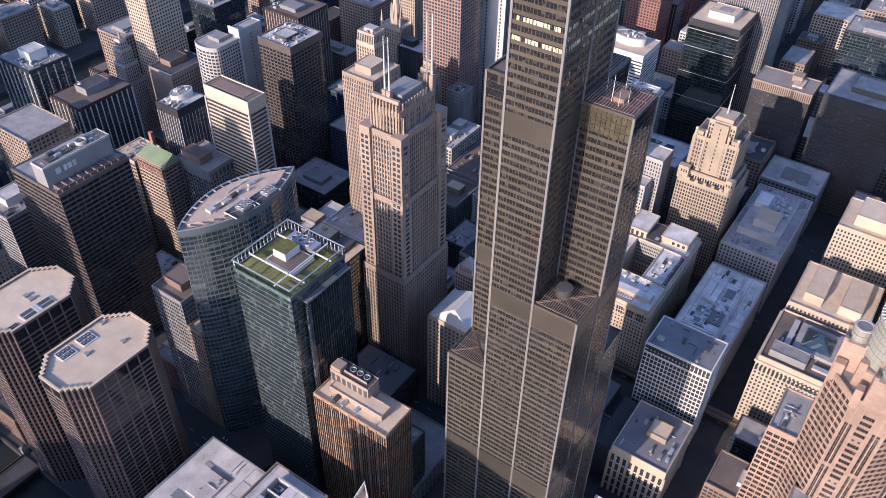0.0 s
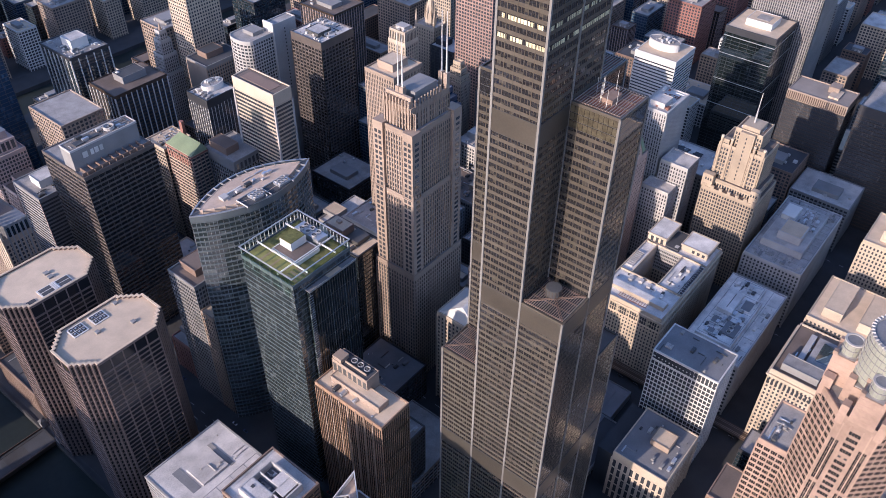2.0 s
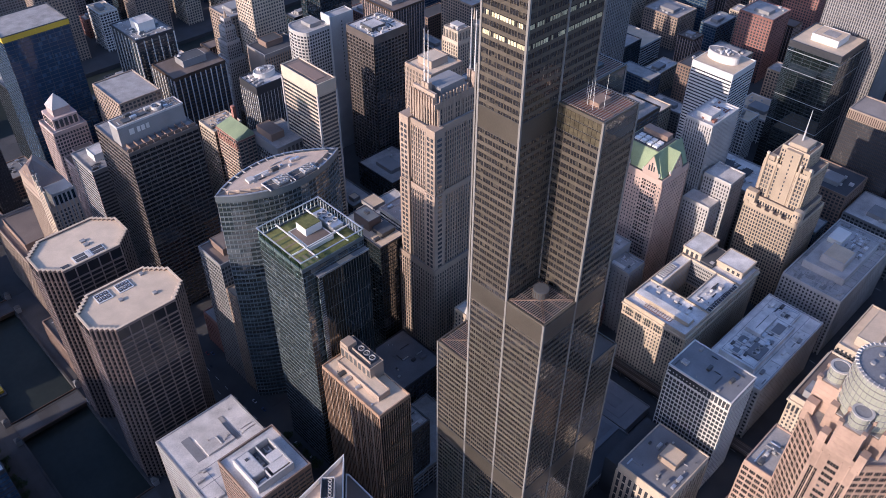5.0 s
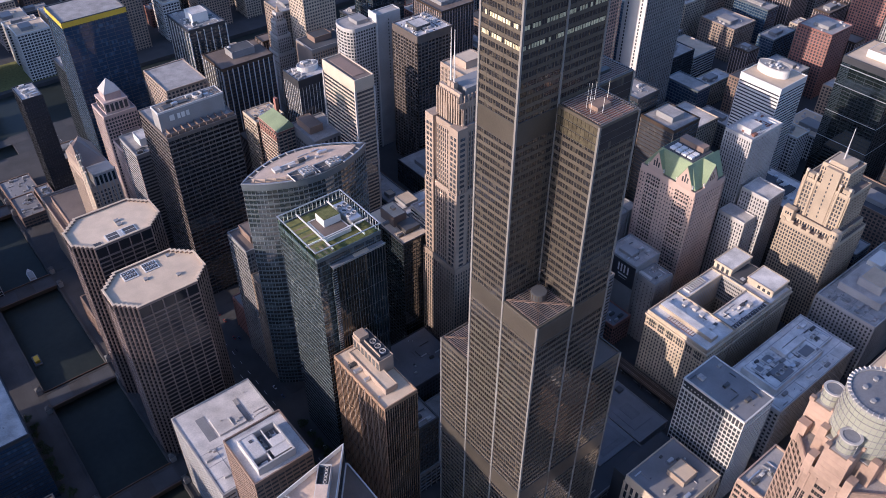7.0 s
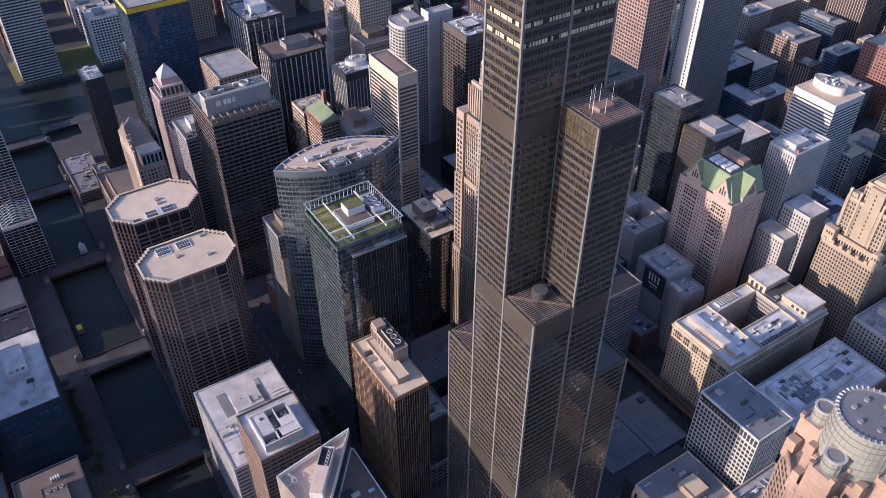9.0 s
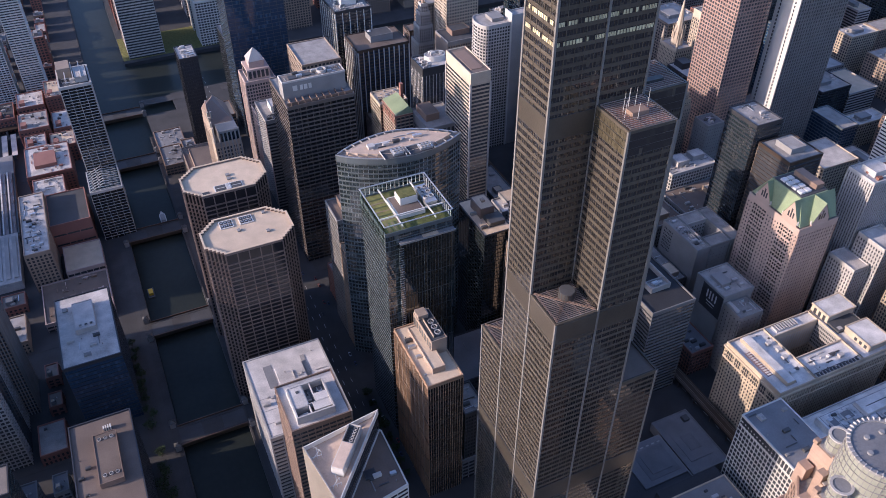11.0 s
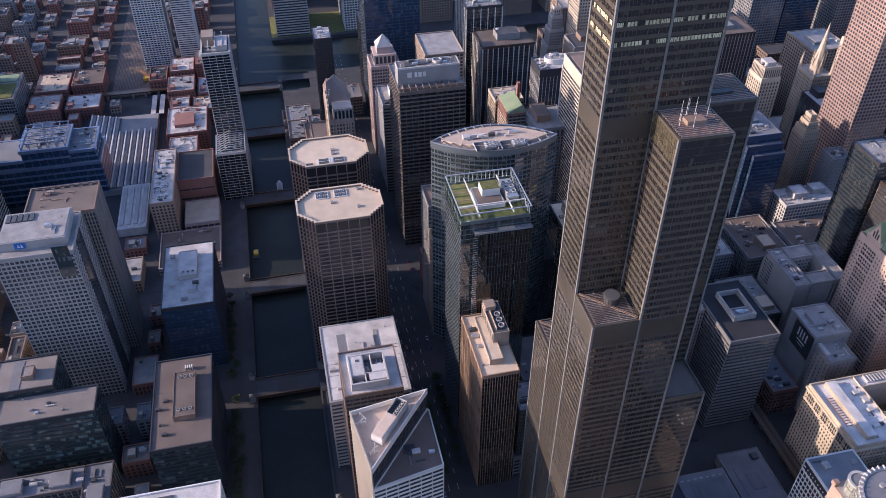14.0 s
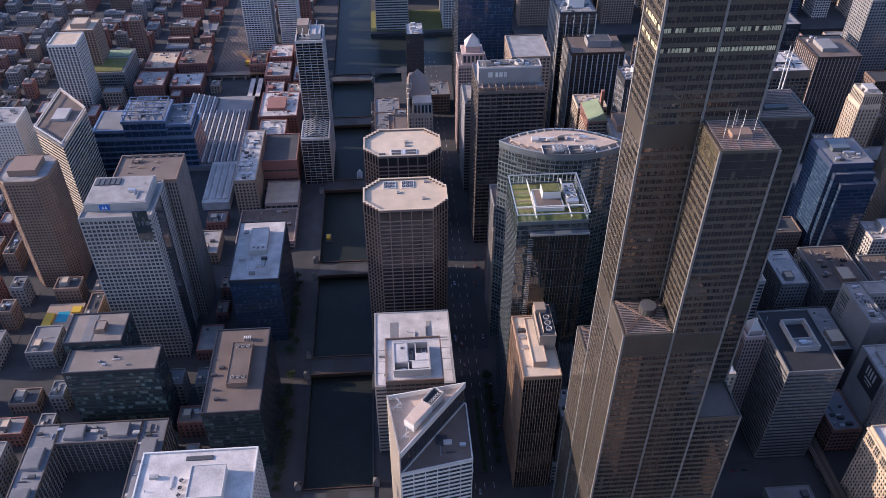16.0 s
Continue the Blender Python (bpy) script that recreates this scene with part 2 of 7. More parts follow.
M["flank"] = surface("pale_beige_granite", (0.42, 0.365, 0.30), 0.6, stain=0.16)
M["roof_black"] = surface("black_bitumen_roof", (0.03, 0.03, 0.032), 0.8, stain=0.4)
# white roof toned down to grey: the shade on it is in the colour
M["roof_shaded"] = surface("shaded_grey_roof", (0.37, 0.345, 0.32), 0.92, stain=0.42, big=0.12)
M["roof_slate"] = surface("slate_grey_roof", (0.19, 0.185, 0.185), 0.9, stain=0.35)
M["ballast"] = surface("brown_track_ballast", (0.12, 0.095, 0.08), 0.95, stain=0.4)
M["umber"] = surface("umber_metal_panel", (0.135, 0.112, 0.096), 0.4, 0.15)
M["blush"] = surface("pale_pink_granite", (0.47, 0.345, 0.275), 0.7, stain=0.15)
M["coral"] = surface("polished_pink_granite", (0.297, 0.206, 0.152), 0.55, stain=0.4, fine=0.5)
M["ochre"] = surface("golden_brick", (0.375, 0.295, 0.205))
# paving darkened likewise, with the shade of the banks in its colour
M["walk"] = surface("shade_darkened_paving", (0.052, 0.049, 0.047), 0.9, stain=0.5)
M["lattice"] = surface("faded_brown_steel", (0.33, 0.26, 0.215), 0.7, 0.1)
M["glass_mirror"] = window_glass("dark_mirror_glass", (0.012, 0.018, 0.019), (0.03, 0.04, 0.04), 0.1, 2.0, 4.1, rough=0.02, ior=2.5)
M["silver_blue"] = surface("silver_blue_panel", (0.20, 0.25, 0.34), 0.35, 0.4)
M["glass_deep"] = window_glass("blue_black_glass", (0.02, 0.045, 0.085), (0.07, 0.12, 0.18), 0.2, 2.0, 3.9, ior=1.6)


def style(band, pier, glass="glass", roof="roof_grey", fh=3.9, bh=1.5, bd=0.2, bay=3.0, pw=0.6, pd=0.35, par=1.1, cap=1.5):
    return dict(band=M[band], pier=M[pier], glass=M[glass], roof=M[roof], fh=fh, bh=bh, bd=bd, bay=bay, pw=pw, pd=pd, par=par, cap=cap)


TAKEN = [(72, 222, 8, 86), (-126, -60, 596, 905), (-84, 92, 788, 905)]


def block(name, label, x0, x1, y0, y1, h, st, z0=0, **k):
    TAKEN.append((x0, x1, y0, y1))
    return tower(name, label, rect(x0, x1, y0, y1), z0, h, st, **k)


# ---- things on roofs, as parts of their building (places in the world) ----
def put(root, name, x0, x1, y0, y1, z0, z1, mat, label=""):
    ox, oy = root.location.x, root.location.y
    return part(name, boxes([(x0 - ox, x1 - ox, y0 - oy, y1 - oy, z0, z1)], M[mat]), root, label=label)


def penthouse(root, x0, x1, y0, y1, z, h, mat="lightgrey", top="roof_light", louvres=0):
    ox, oy = root.location.x, root.location.y
    p = rect(x0 - ox, x1 - ox, y0 - oy, y1 - oy)
    ob = part("penthouse", prism(p, z, z + h, M[mat]), root)
    part("penthouse_roof", ring(p, 0.15, 0.35, h + z - 0.2, z + h + 0.5, M[mat]), ob)
    part("penthouse_deck", prism(offset(p, -0.35), z + h, z + h + 0.06, M[top]), ob)
    for k in range(louvres):
        yy = y0 + (y1 - y0) * (k + 0.5) / louvres
        part("louvre", boxes([(x0 - ox - 0.08, x0 - ox, yy - oy - 0.35 * (y1 - y0) / louvres, yy - oy + 0.35 * (y1 - y0) / louvres, z + h * 0.25, z + h * 0.8)], M["darkgrey"]), ob)
    return ob


FAN = {}


def fan(root, x, y, z, r=1.4):
    if r not in FAN:
        FAN[r] = (tube(r, r, 0, r * 0.7, M["lightgrey"], 16, r * 0.82), tube(r * 0.8, r * 0.8, 0, r * 0.3, M["black"], 16), boxes([(-r * 0.8, r * 0.8, -0.1, 0.1, r * 0.45, r * 0.52), (-0.1, 0.1, -r * 0.8, r * 0.8, r * 0.45, r * 0.52)], M["grey"]))
    f = part("fan_housing", FAN[r][0], root, (x - root.location.x, y - root.location.y, z))
    part("fan_well", FAN[r][1], f)
    part("fan_guard", FAN[r][2], f)


UNIT = {}


def clutter(root, x0, x1, y0, y1, z, n, seed, mats=("lightgrey", "alu", "grey", "darkgrey")):
    """Air handlers, ducts and vents scattered over a roof."""
    rnd = random.Random(seed)
    ox, oy = root.location.x, root.location.y
    lumped = math.hypot((x0 + x1) / 2 + 150, (y0 + y1) / 2 + 150) > 520
    cv, cf, cm, slots = [], [], [], []
    for _ in range(n * 3 if lumped else round(n * 1.3)):
        k = rnd.random()
        mat = rnd.choice(mats)
        if k < 0.45:
            s = rnd.choice([(2.4, 1.6, 1.3), (3.6, 2.2, 1.8), (1.4, 1.2, 1.0), (5.0, 2.4, 2.2)])
            name = "roof_unit"
        elif k < 0.75:
            s = rnd.choice([(0.7, 8.0, 0.6), (9.0, 0.7, 0.6), (0.6, 5.0, 0.5), (6.0, 0.9, 0.7)])
            name = "duct"
        else:
            s, name = (0.5, 0.5, 1.4), "vent_pipe"
        if s[0] > x1 - x0 or s[1] > y1 - y0:
            continue
        key = (s, mat)
        if key not in UNIT:
            a, b, c = s
            UNIT[key] = boxes([(-a / 2, a / 2, -b / 2, b / 2, 0.15, c), (-a / 2 + 0.1, -a / 2 + 0.3, -b / 2, b / 2, 0, 0.15), (a / 2 - 0.3, a / 2 - 0.1, -b / 2, b / 2, 0, 0.15), (-a / 4, a / 4, -b / 4, b / 4, c, c + 0.18)], M[mat])
        at = (rnd.uniform(x0 + s[0] / 2, x1 - s[0] / 2) - ox, rnd.uniform(y0 + s[1] / 2, y1 - s[1] / 2) - oy, z)
        if not lumped:
            part(name, UNIT[key], root, at)
            continue
        if mat not in slots:
            slots.append(mat)
        q = len(cv)
        cv.extend((v.co.x + at[0], v.co.y + at[1], v.co.z + at[2]) for v in UNIT[key].vertices)
        cf.extend(tuple(q + i for i in p.vertices) for p in UNIT[key].polygons)
        cm.extend([slots.index(mat)] * len(UNIT[key].polygons))
    if cv:
        me = mesh_of(cv, cf, M[slots[0]])
        for mat in slots[1:]:
            me.materials.append(M[mat])
        me.polygons.foreach_set("material_index", cm)
        part("rooftop_plant", me, root, kind="stuff")


def joints(root, x0, x1, y0, y1, z, nx, ny, mat="roof_slate", w=0.3):
    """Dark seams and curbs that part a roof into fields."""
    ox, oy = root.location.x, root.location.y
    items = [(x0 + (x1 - x0) * k / nx - w / 2 - ox, x0 + (x1 - x0) * k / nx + w / 2 - ox, y0 - oy, y1 - oy, z, z + 0.1) for k in range(nx + 1)]
    items += [(x0 - ox, x1 - ox, y0 + (y1 - y0) * k / ny - w / 2 - oy, y0 + (y1 - y0) * k / ny + w / 2 - oy, z + 0.02, z + 0.12) for k in range(ny + 1)]
    part("roof_seam", boxes(items, M[mat]), root)


def mast(root, x, y, z, h, r=0.25, mat="white", name="antenna"):
    part(name, tube(r, r * 0.35, 0, h, M[mat], 8), root, (x - root.location.x, y - root.location.y, z))


# ---- ground, river, banks, bridges ----
RX0, RX1 = -178.0, -126.0
ground = new("ground", boxes([(-4500, RX0, -2500, 4500, -9, 0), (RX1, 4500, -2500, 690, -9, 0), (-84, 4500, 690, 790, -9, 0), (90, 4500, 790, 815, -9, 0), (90, 4500, 872, 900, -9, 0), (RX1, 4500, 900, 4500, -9, 0)], M["asphalt"]))
tagged(ground, "dark asphalt streets and ground of the city", "ground", kind="structure")
river = new("water", boxes([(RX0, RX1, -2500, 4500, -8, -5), (RX1, -84, 690, 790, -8, -5), (RX1, 90, 790, 900, -8, -5), (90, 4500, 815, 872, -8, -5)], M["water"]))
tagged(river, "dark green river water between stone walls", "river", kind="structure")
for nm, a, b in (("river_wall", RX0 - 1.2, RX0 + 0.3), ("river_wall", RX1 - 0.3, RX1 + 1.2)):
    tagged(new(nm, boxes([(a, b, -600, 688 if b > -150 else 1500, -6, 1.0)], M["pave"])), "concrete wall along the river bank", "river wall", kind="structure")
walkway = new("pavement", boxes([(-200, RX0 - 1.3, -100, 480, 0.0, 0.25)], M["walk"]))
tagged(walkway, "concrete riverside walk darkened for building shade", "pavement", kind="structure")
tagged(new("pavement", boxes([(-188.5, -184, -100, 480, 0.25, 0.32)], M["pave"])), "paved path beside the river darkened for building shade", "pavement", kind="structure")
tagged(new("pavement", boxes([(-126, 60, 908, 985, 0.0, 0.3)], M["grass"])), "green park on the far river bank", "park", kind="structure")
for y in (-50, 95, 228, 356, 500, 640, 757):
    b = thing("bridge", "steel bascule bridge over the river with stone towers", "bridge", (-152, y, 0), "bridges over the river")
    part("deck", boxes([(-27, 27, -10, 10, 0.02, 0.9)], M["roof_dark"]), b)
    part("steel_grating", boxes([(-8, 8, -6.5, 6.5, 0.9, 0.96)], M["walk"]), b)
    for s in (-1, 1):
        part("girder", boxes([(-26, 26, s * 10 - 0.4, s * 10 + 0.4, -1.5, 2.2)], M["bronze_dark"]), b)
        part("footway", boxes([(-27, 27, min(s * 7, s * 9.5), max(s * 7, s * 9.5), 0.9, 1.1)], M["walk"]), b)
        part("railing", boxes([(-26, 26, s * 9.7 - 0.08, s * 9.7 + 0.08, 2.2, 2.35)] + [(-26 + 2 * k, -25.85 + 2 * k, s * 9.7 - 0.06, s * 9.7 + 0.06, 1.1, 2.2) for k in range(27)], M["rust"]), b)
        for e in (-1, 1):
            t = part("bridge_house", boxes([(e * 29 - 2.2, e * 29 + 2.2, s * 12 - 2, s * 12 + 2, 0, 6)], M["grey"]), b)
            part("bridge_house_roof", prism([(e * 29 - 2.6, s * 12 - 2.4), (e * 29 + 2.6, s * 12 - 2.4), (e * 29 + 2.6, s * 12 + 2.4), (e * 29 - 2.6, s * 12 + 2.4)], 6, 8, M["darkgrey"], [(e * 29 - 0.6, s * 12 - 0.6), (e * 29 + 0.6, s * 12 - 0.6), (e * 29 + 0.6, s * 12 + 0.6), (e * 29 - 0.6, s * 12 + 0.6)]), t)
boat = thing("river_boat", "small white tour boat on the river", "boat", (-140, 527, -5))
part("hull", prism([(-3, -11), (3, -11), (3.2, 5), (0, 12), (-3.2, 5)], 0, 1.4, M["white"]), boat)
part("cabin", boxes([(-2.2, 2.2, -8, 3, 1.4, 3.6)], M["lightgrey"]), boat)
barge = thing("barge", "yellow work barge moored at the river wall", "boat", (-171, 412, -5))
part("hull", boxes([(-3, 3, -7, 7, 0, 1.2)], M["darkgrey"]), barge)
part("deck_house", boxes([(-2, 2, -4, 3, 1.2, 3.8)], M["yellow"]), barge)

# city blocks as raised pavements between the streets
COLS = [(-122, -64), (-20, 72), (96, 204), (224, 328), (354, 460), (484, 590), (614, 720), (744, 850), (874, 980), (1004, 1110), (1134, 1240), (1264, 1370)]
ROWS_N = [(-310, -190), (-172, -62), (-42, 82), (108, 214), (240, 342), (370, 488), (512, 628), (652, 744), (770, 786), (906, 990), (1014, 1110), (1134, 1230), (1254, 1350), (1374, 1470)]
WEST = [(-300, -212), (-420, -322), (-540, -440), (-660, -560), (-780, -680), (-900, -800), (-1020, -920)]
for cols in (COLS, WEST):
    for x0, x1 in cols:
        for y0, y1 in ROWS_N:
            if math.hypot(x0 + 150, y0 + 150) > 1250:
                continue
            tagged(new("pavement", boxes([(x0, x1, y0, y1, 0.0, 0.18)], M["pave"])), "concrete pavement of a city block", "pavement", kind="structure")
lines = []
for k in range(-18, 60):
    for x in (-50, -43, -36, 80, 88, 211, 217, 341, 472, 602):
        lines.append((x - 0.12, x + 0.12, k * 14.0, k * 14.0 + 5, 0.0, 0.02))
tagged(new("road_marking", boxes(lines, M["paint"])), "worn white lane lines on the asphalt", "road marking", kind="structure")
median = thing("planted_median", "dark planted strip in a stone kerb along the avenue", "median", (-41, 148, 0))
part("kerb", ring([(-2, -36), (2, -36), (2, 36), (-2, 36)], 0.4, 0.3, 0, 0.6, M["pave"]), median)
part("soil", boxes([(-1.8, 1.8, -35.8, 35.8, 0.02, 0.45)], M["leaf"]), median)

# ---- the great tower of nine tubes ----
T = 22.86
WS = style("willis", "willis", "glass_w", "roof_brown", fh=3.95, bh=1.65, bd=0.12, bay=4.572, pw=0.36, pd=0.2, par=1.0, cap=0.6)
WS["mull"], WS["step"] = 0.14, 1.524
willis = thing("office_tower", "black bronze-glass office tower of stepped square tubes", "skyscraper", (0, 0, 0))
TAKEN.append((0, 3 * T, 0, 3 * T))
TUBES = {(0, 2): 194, (0, 0): 256, (1, 0): 352, (0, 1): 442, (1, 1): 442, (1, 2): 352, (2, 1): 352, (2, 0): 194, (2, 2): 256}
for (i, j), h in TUBES.items():
    tower("", "", rect(i * T, i * T + T, j * T, j * T + T), 0, h, WS, willis, split=(i, j) in ((0, 0), (0, 1), (1, 0)))
    P = rect(i * T, i * T + T, j * T, j * T + T)
    for a, b in ((113, 127), (244, 256), (341, 352)):
        if b <= h:
            gold = b == 352 and h == 352
            part("louvre_band", ring(P, 0.26, 0.1, a, b - 0.4, M["glass_w" if gold else "louvre"]), willis)
            # west panes only: the sky's gold reflection in the glass, put into their colour
            if gold and i < 2 and j == 0:
                for g in range(3):
                    for q in range(10):
                        part("gold_pane", boxes([(-0.36, -0.27, 0.5 + 2.2 * q, 2.5 + 2.2 * q, a + 0.3 + 3.6 * g, a + 3.4 + 3.6 * g)], M["gold"]), willis, (i * T, j * T, 0))
            seam = ring(P, 0.30, 0.1, 0, 0.16, M["darkgrey"])
            for z in ((a, b - 0.5) if not gold else (a, a + 3.6, a + 7.2)):
                part("louvre_seam", seam, willis, (0, 0, z))
for i in range(4):
    for j in range(4):
        near = [TUBES[a, b] for a in (i - 1, i) for b in (j - 1, j) if (a, b) in TUBES]
        if not (0 < i < 3 and 0 < j < 3) or min(near) < max(near):
            part("corner_trim", boxes([(i * T - 0.5, i * T + 0.5, j * T - 0.5, j * T + 0.5, 0, max(near) + 0.6)], M["edge"]), willis)
rnd = random.Random(5)
for row in (382.3, 390.2):
    for side in range(3):
        for k in range(15):
            if rnd.random() < 0.14:
                continue
            if side == 0:
                at, turn = (-0.03, T + 1.5 + k * 1.42), -math.pi / 2
            elif side == 1:
                at, turn = (1.5 + k * 1.42, T - 0.03), 0.0
            else:
                at, turn = (T + 1.5 + k * 1.42, T - 0.03), 0.0
            if "blindmesh" not in FAN:
                FAN["blindmesh"] = boxes([(-0.58, 0.58, -0.03, 0.03, 0, 1.75)], M["blind"])
            part("blind", FAN["blindmesh"], willis, (at[0], at[1], row), turn)


def lattice(root, x0, x1, y0, y1, z, step, diag):
    bar = boxes([(0, x1 - x0 - 2, -0.13, 0.13, 0, 0.4)], M["lattice"])
    n = int((y1 - y0 - 2) / step)
    for k in range(n + 1):
        part("roof_beam", bar, root, (x0 + 1, y0 + 1 + k * step, z + 0.9))
    put(root, "dark_deck", x0 + 0.8, x1 - 0.8, y0 + 0.8, y1 - 0.8, z + 0.04, z + 0.3, "rust" if z > 300 else "black")
    cross = boxes([(-0.25, 0.25, 0, y1 - y0 - 2, 0, 0.5)], M["brickbrown"])
    for f in (0.04, 0.34, 0.64, 0.96):
        part("roof_girder", cross, root, (x0 + 1 + f * (x1 - x0 - 2), y0 + 1, z + 0.5))
    if diag:
        d = math.hypot(x1 - x0 - 2, y1 - y0 - 2)
        m = boxes([(0, d, -0.5, -0.32, 0, 0.4), (0, d, 0.32, 0.5, 0, 0.4)] + [(0.8 + 1.6 * k, 1.0 + 1.6 * k, -0.32, 0.32, 0.1, 0.3) for k in range(int(d / 1.6) - 1)], M["brickbrown"])
        part("roof_girder", m, root, (x0 + 1, y0 + 1, z + 1.35), math.atan2(y1 - y0, x1 - x0))
        part("roof_girder", m, root, (x1 - 1, y0 + 1, z + 1.35), math.pi - math.atan2(y1 - y0, x1 - x0))


lattice(willis, 0, T, 0, T, 256, 1.1, True)
lattice(willis, 0, T, 2 * T, 3 * T, 194, 1.1, True)
lattice(willis, T, 2 * T, 0, T, 352, 1.3, False)
lattice(willis, 2 * T, 3 * T, T, 2 * T, 352, 1.3, False)
for x, y, z in ((T * 0.62, T * 0.62, 256), (T * 0.68, 2 * T + T * 0.35, 194)):
    part("cooling_drum", tube(4.0, 4.0, 0, 5.2, M["darkgrey"], 32, 3.7), willis, (x, y, z))
    part("drum_lid", tube(3.9, 3.6, 5.0, 5.4, M["roof_dark"], 32), willis, (x, y, z))
    for k in range(16):
        part("drum_rib", boxes([(3.98, 4.12, -0.1, 0.1, 0, 5.2)], M["bronze_dark"]), willis, (x, y, z), k * math.pi / 8)
put(willis, "roof_housing", T + 7, T + 15, 8, 13, 352, 355, "brickbrown")
for x, y, h in ((T + 4, 9, 9), (T + 6, 13, 10), (T + 9, 14, 11), (T + 9, 7, 8), (T + 14, 16, 9), (T + 17, 12, 11), (T + 12, 18, 8)):
    mast(willis, x, y, 352, h, 0.14, "white")
put(willis, "window_washing_rig", 2 * T + 5, 2 * T + 15, T + 6, T + 9, 352, 354, "darkgrey")
low = thing("entrance_pavilion", "low granite base and glass entrance hall of the black tower", "pavilion", (34, -12, 0))
part("base", boxes([(-40, 60, -27, 12, 0.2, 4.5)], M["pave"]), low)
part("upper_terrace", boxes([(6, 50, -22, 4, 4.5, 7.5)], M["grey"]), low)
part("glass_roof", boxes([(-30, -4, 2, 11, 4.5, 12)], M["glass_b"]), low)

# ---- bronze slab in front of the green roof ----
BZ = style("bronze_dark", "bronze", "glass_w", "roof_light", fh=4.0, bh=0.6, bd=0.05, bay=1.75, pw=0.34, pd=0.4, par=1.0, cap=2.0)
BZ["cap_mat"] = M["bronze"]
o = block("office_building", "slim bronze-clad office slab with a pale flat roof", -22, 3, 97, 154, 121, BZ)
# tan fins on the west face only, coloured to read as sunlit
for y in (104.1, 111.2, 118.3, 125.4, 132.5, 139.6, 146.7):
    put(o, "bright_mullion", -22.75, -22.3, y - 0.3, y + 0.3, 0, 121, "tan", "tan vertical fin with sunlight put into its colour")
penthouse(o, -14.5, -5.5, 106, 147, 121, 4.5, "tan")
w = penthouse(o, -8.5, 2.5, 121, 151, 121, 13, "tan", "roof_dark", 7)
for k in range(3):
    fan(o, -1.5, 127 + 5.4 * k, 134.2, 2.1)
put(o, "screen_wall", -5.6, -5.2, 124, 142, 134, 136, "tan")
put(o, "stair_head", -8.2, -1, 143, 150.6, 134, 137.4, "tan", "tan metal stair head")
put(o, "fan_bed", -4.6, 1.8, 124.4, 141.6, 134.07, 134.5, "darkgrey")
for z in (20, 41, 62, 83, 104):
    part("belt_band", ring(rect(-12.5, 12.5, -28.5, 28.5), 0.35, 0.1, z, z + 1.6, M["bronze_dark"]), o)
put(o, "roof_unit", -5, 0, 145, 150, 134, 136.4, "alu")
clutter(o, -20, -15, 100, 150, 121.05, 6, 3)
block("podium", "low grey podium roof beside the bronze slab", 6, 66, 100, 150, 22, style("grey", "grey", bay=5), split=False, category="building")
o = block("office_building", "small dark office block behind the bronze slab", 8, 24, 102, 128, 72, style("darkgrey", "darkgrey", roof="roof_grey", bay=2.4), split=False)
clutter(o, 9, 23, 104, 126, 72.05, 7, 9)

# ---- glass tower with a planted roof ----
GS = style("steel", "darkgrey", "glass_g", "roof_grey", fh=4.1, bh=0.55, bd=0.14, bay=1.55, pw=0.12, pd=0.12, par=1.4, cap=1.0)
o = block("office_tower", "green glass office tower with a planted grass roof", -21, 26, 163.5, 209, 196, GS)
put(o, "grass_roof", -19.8, 24.8, 165, 207.5, 196.05, 196.7, "grass", "patchy yellow-green grass roof")
w = put(o, "side_wing", -12.3, 26.6, 160, 163.4, 0, 188.4, "glass_mirror", "dark green glass side wing with thin fins")
put(o, "wing_cap", -12.5, 26.8, 159.8, 163.4, 188.4, 189, "roof_slate")
put(o, "wing_cap_panel", 4, 15, 160.1, 163.3, 189, 189.2, "roof_light")
put(o, "wing_rail", -12.6, 26.9, 159.5, 159.8, 188, 189.5, "alu")
for k in range(20):
    put(o, "wing_fin", -12.1 + 2.03 * k, -11.95 + 2.03 * k, 159.6, 160, 0, 188, "darkgrey" if k not in (8, 14) else "steel")
for k in range(8):
    put(o, "wing_spandrel", -12.2, 26.5, 159.9, 160, 60 + 16.4 * k, 60.35 + 16.4 * k, "darkgrey")
put(o, "stair_shaft", -13.6, -10.6, 159.0, 160, 0, 186, "glass_g", "slim glazed stair shaft")
for k in range(46):
    put(o, "stair_landing", -13.7, -10.5, 158.85, 159.0, 96 + 2 * k, 96.3 + 2 * k, "alu")
put(o, "roof_terrace", -7, 12, 175, 197, 196.7, 199.5, "white", "white plant enclosure")
put(o, "terrace_deck", -6, 11, 176, 196, 199.5, 199.7, "roof_brown")
put(o, "lift_house", -1.5, 10.8, 185, 195, 199.7, 205, "white")
put(o, "lift_house_grass", -1.1, 10.4, 185.4, 194.6, 205, 205.5, "grass")
put(o, "air_handler", 14, 22, 178, 199, 196.7, 202, "alu")
for k in range(2):
    for j in range(3):
        fan(o, 16 + 4 * k, 183.5 + 5.4 * j, 202, 1.7)
for x in (-8.5, 14.8):
    put(o, "roof_truss", x - 0.35, x + 0.35, 164, 208.5, 199.3, 200.2, "white")
put(o, "roof_truss", -20.5, 25.5, 176, 176.7, 199.3, 200.2, "white")
for k in range(5):
    put(o, "parapet_panel", -21.7, -21.4, 165 + 9 * k, 172 + 9 * k, 188, 202.9, "pane").visible_shadow = False
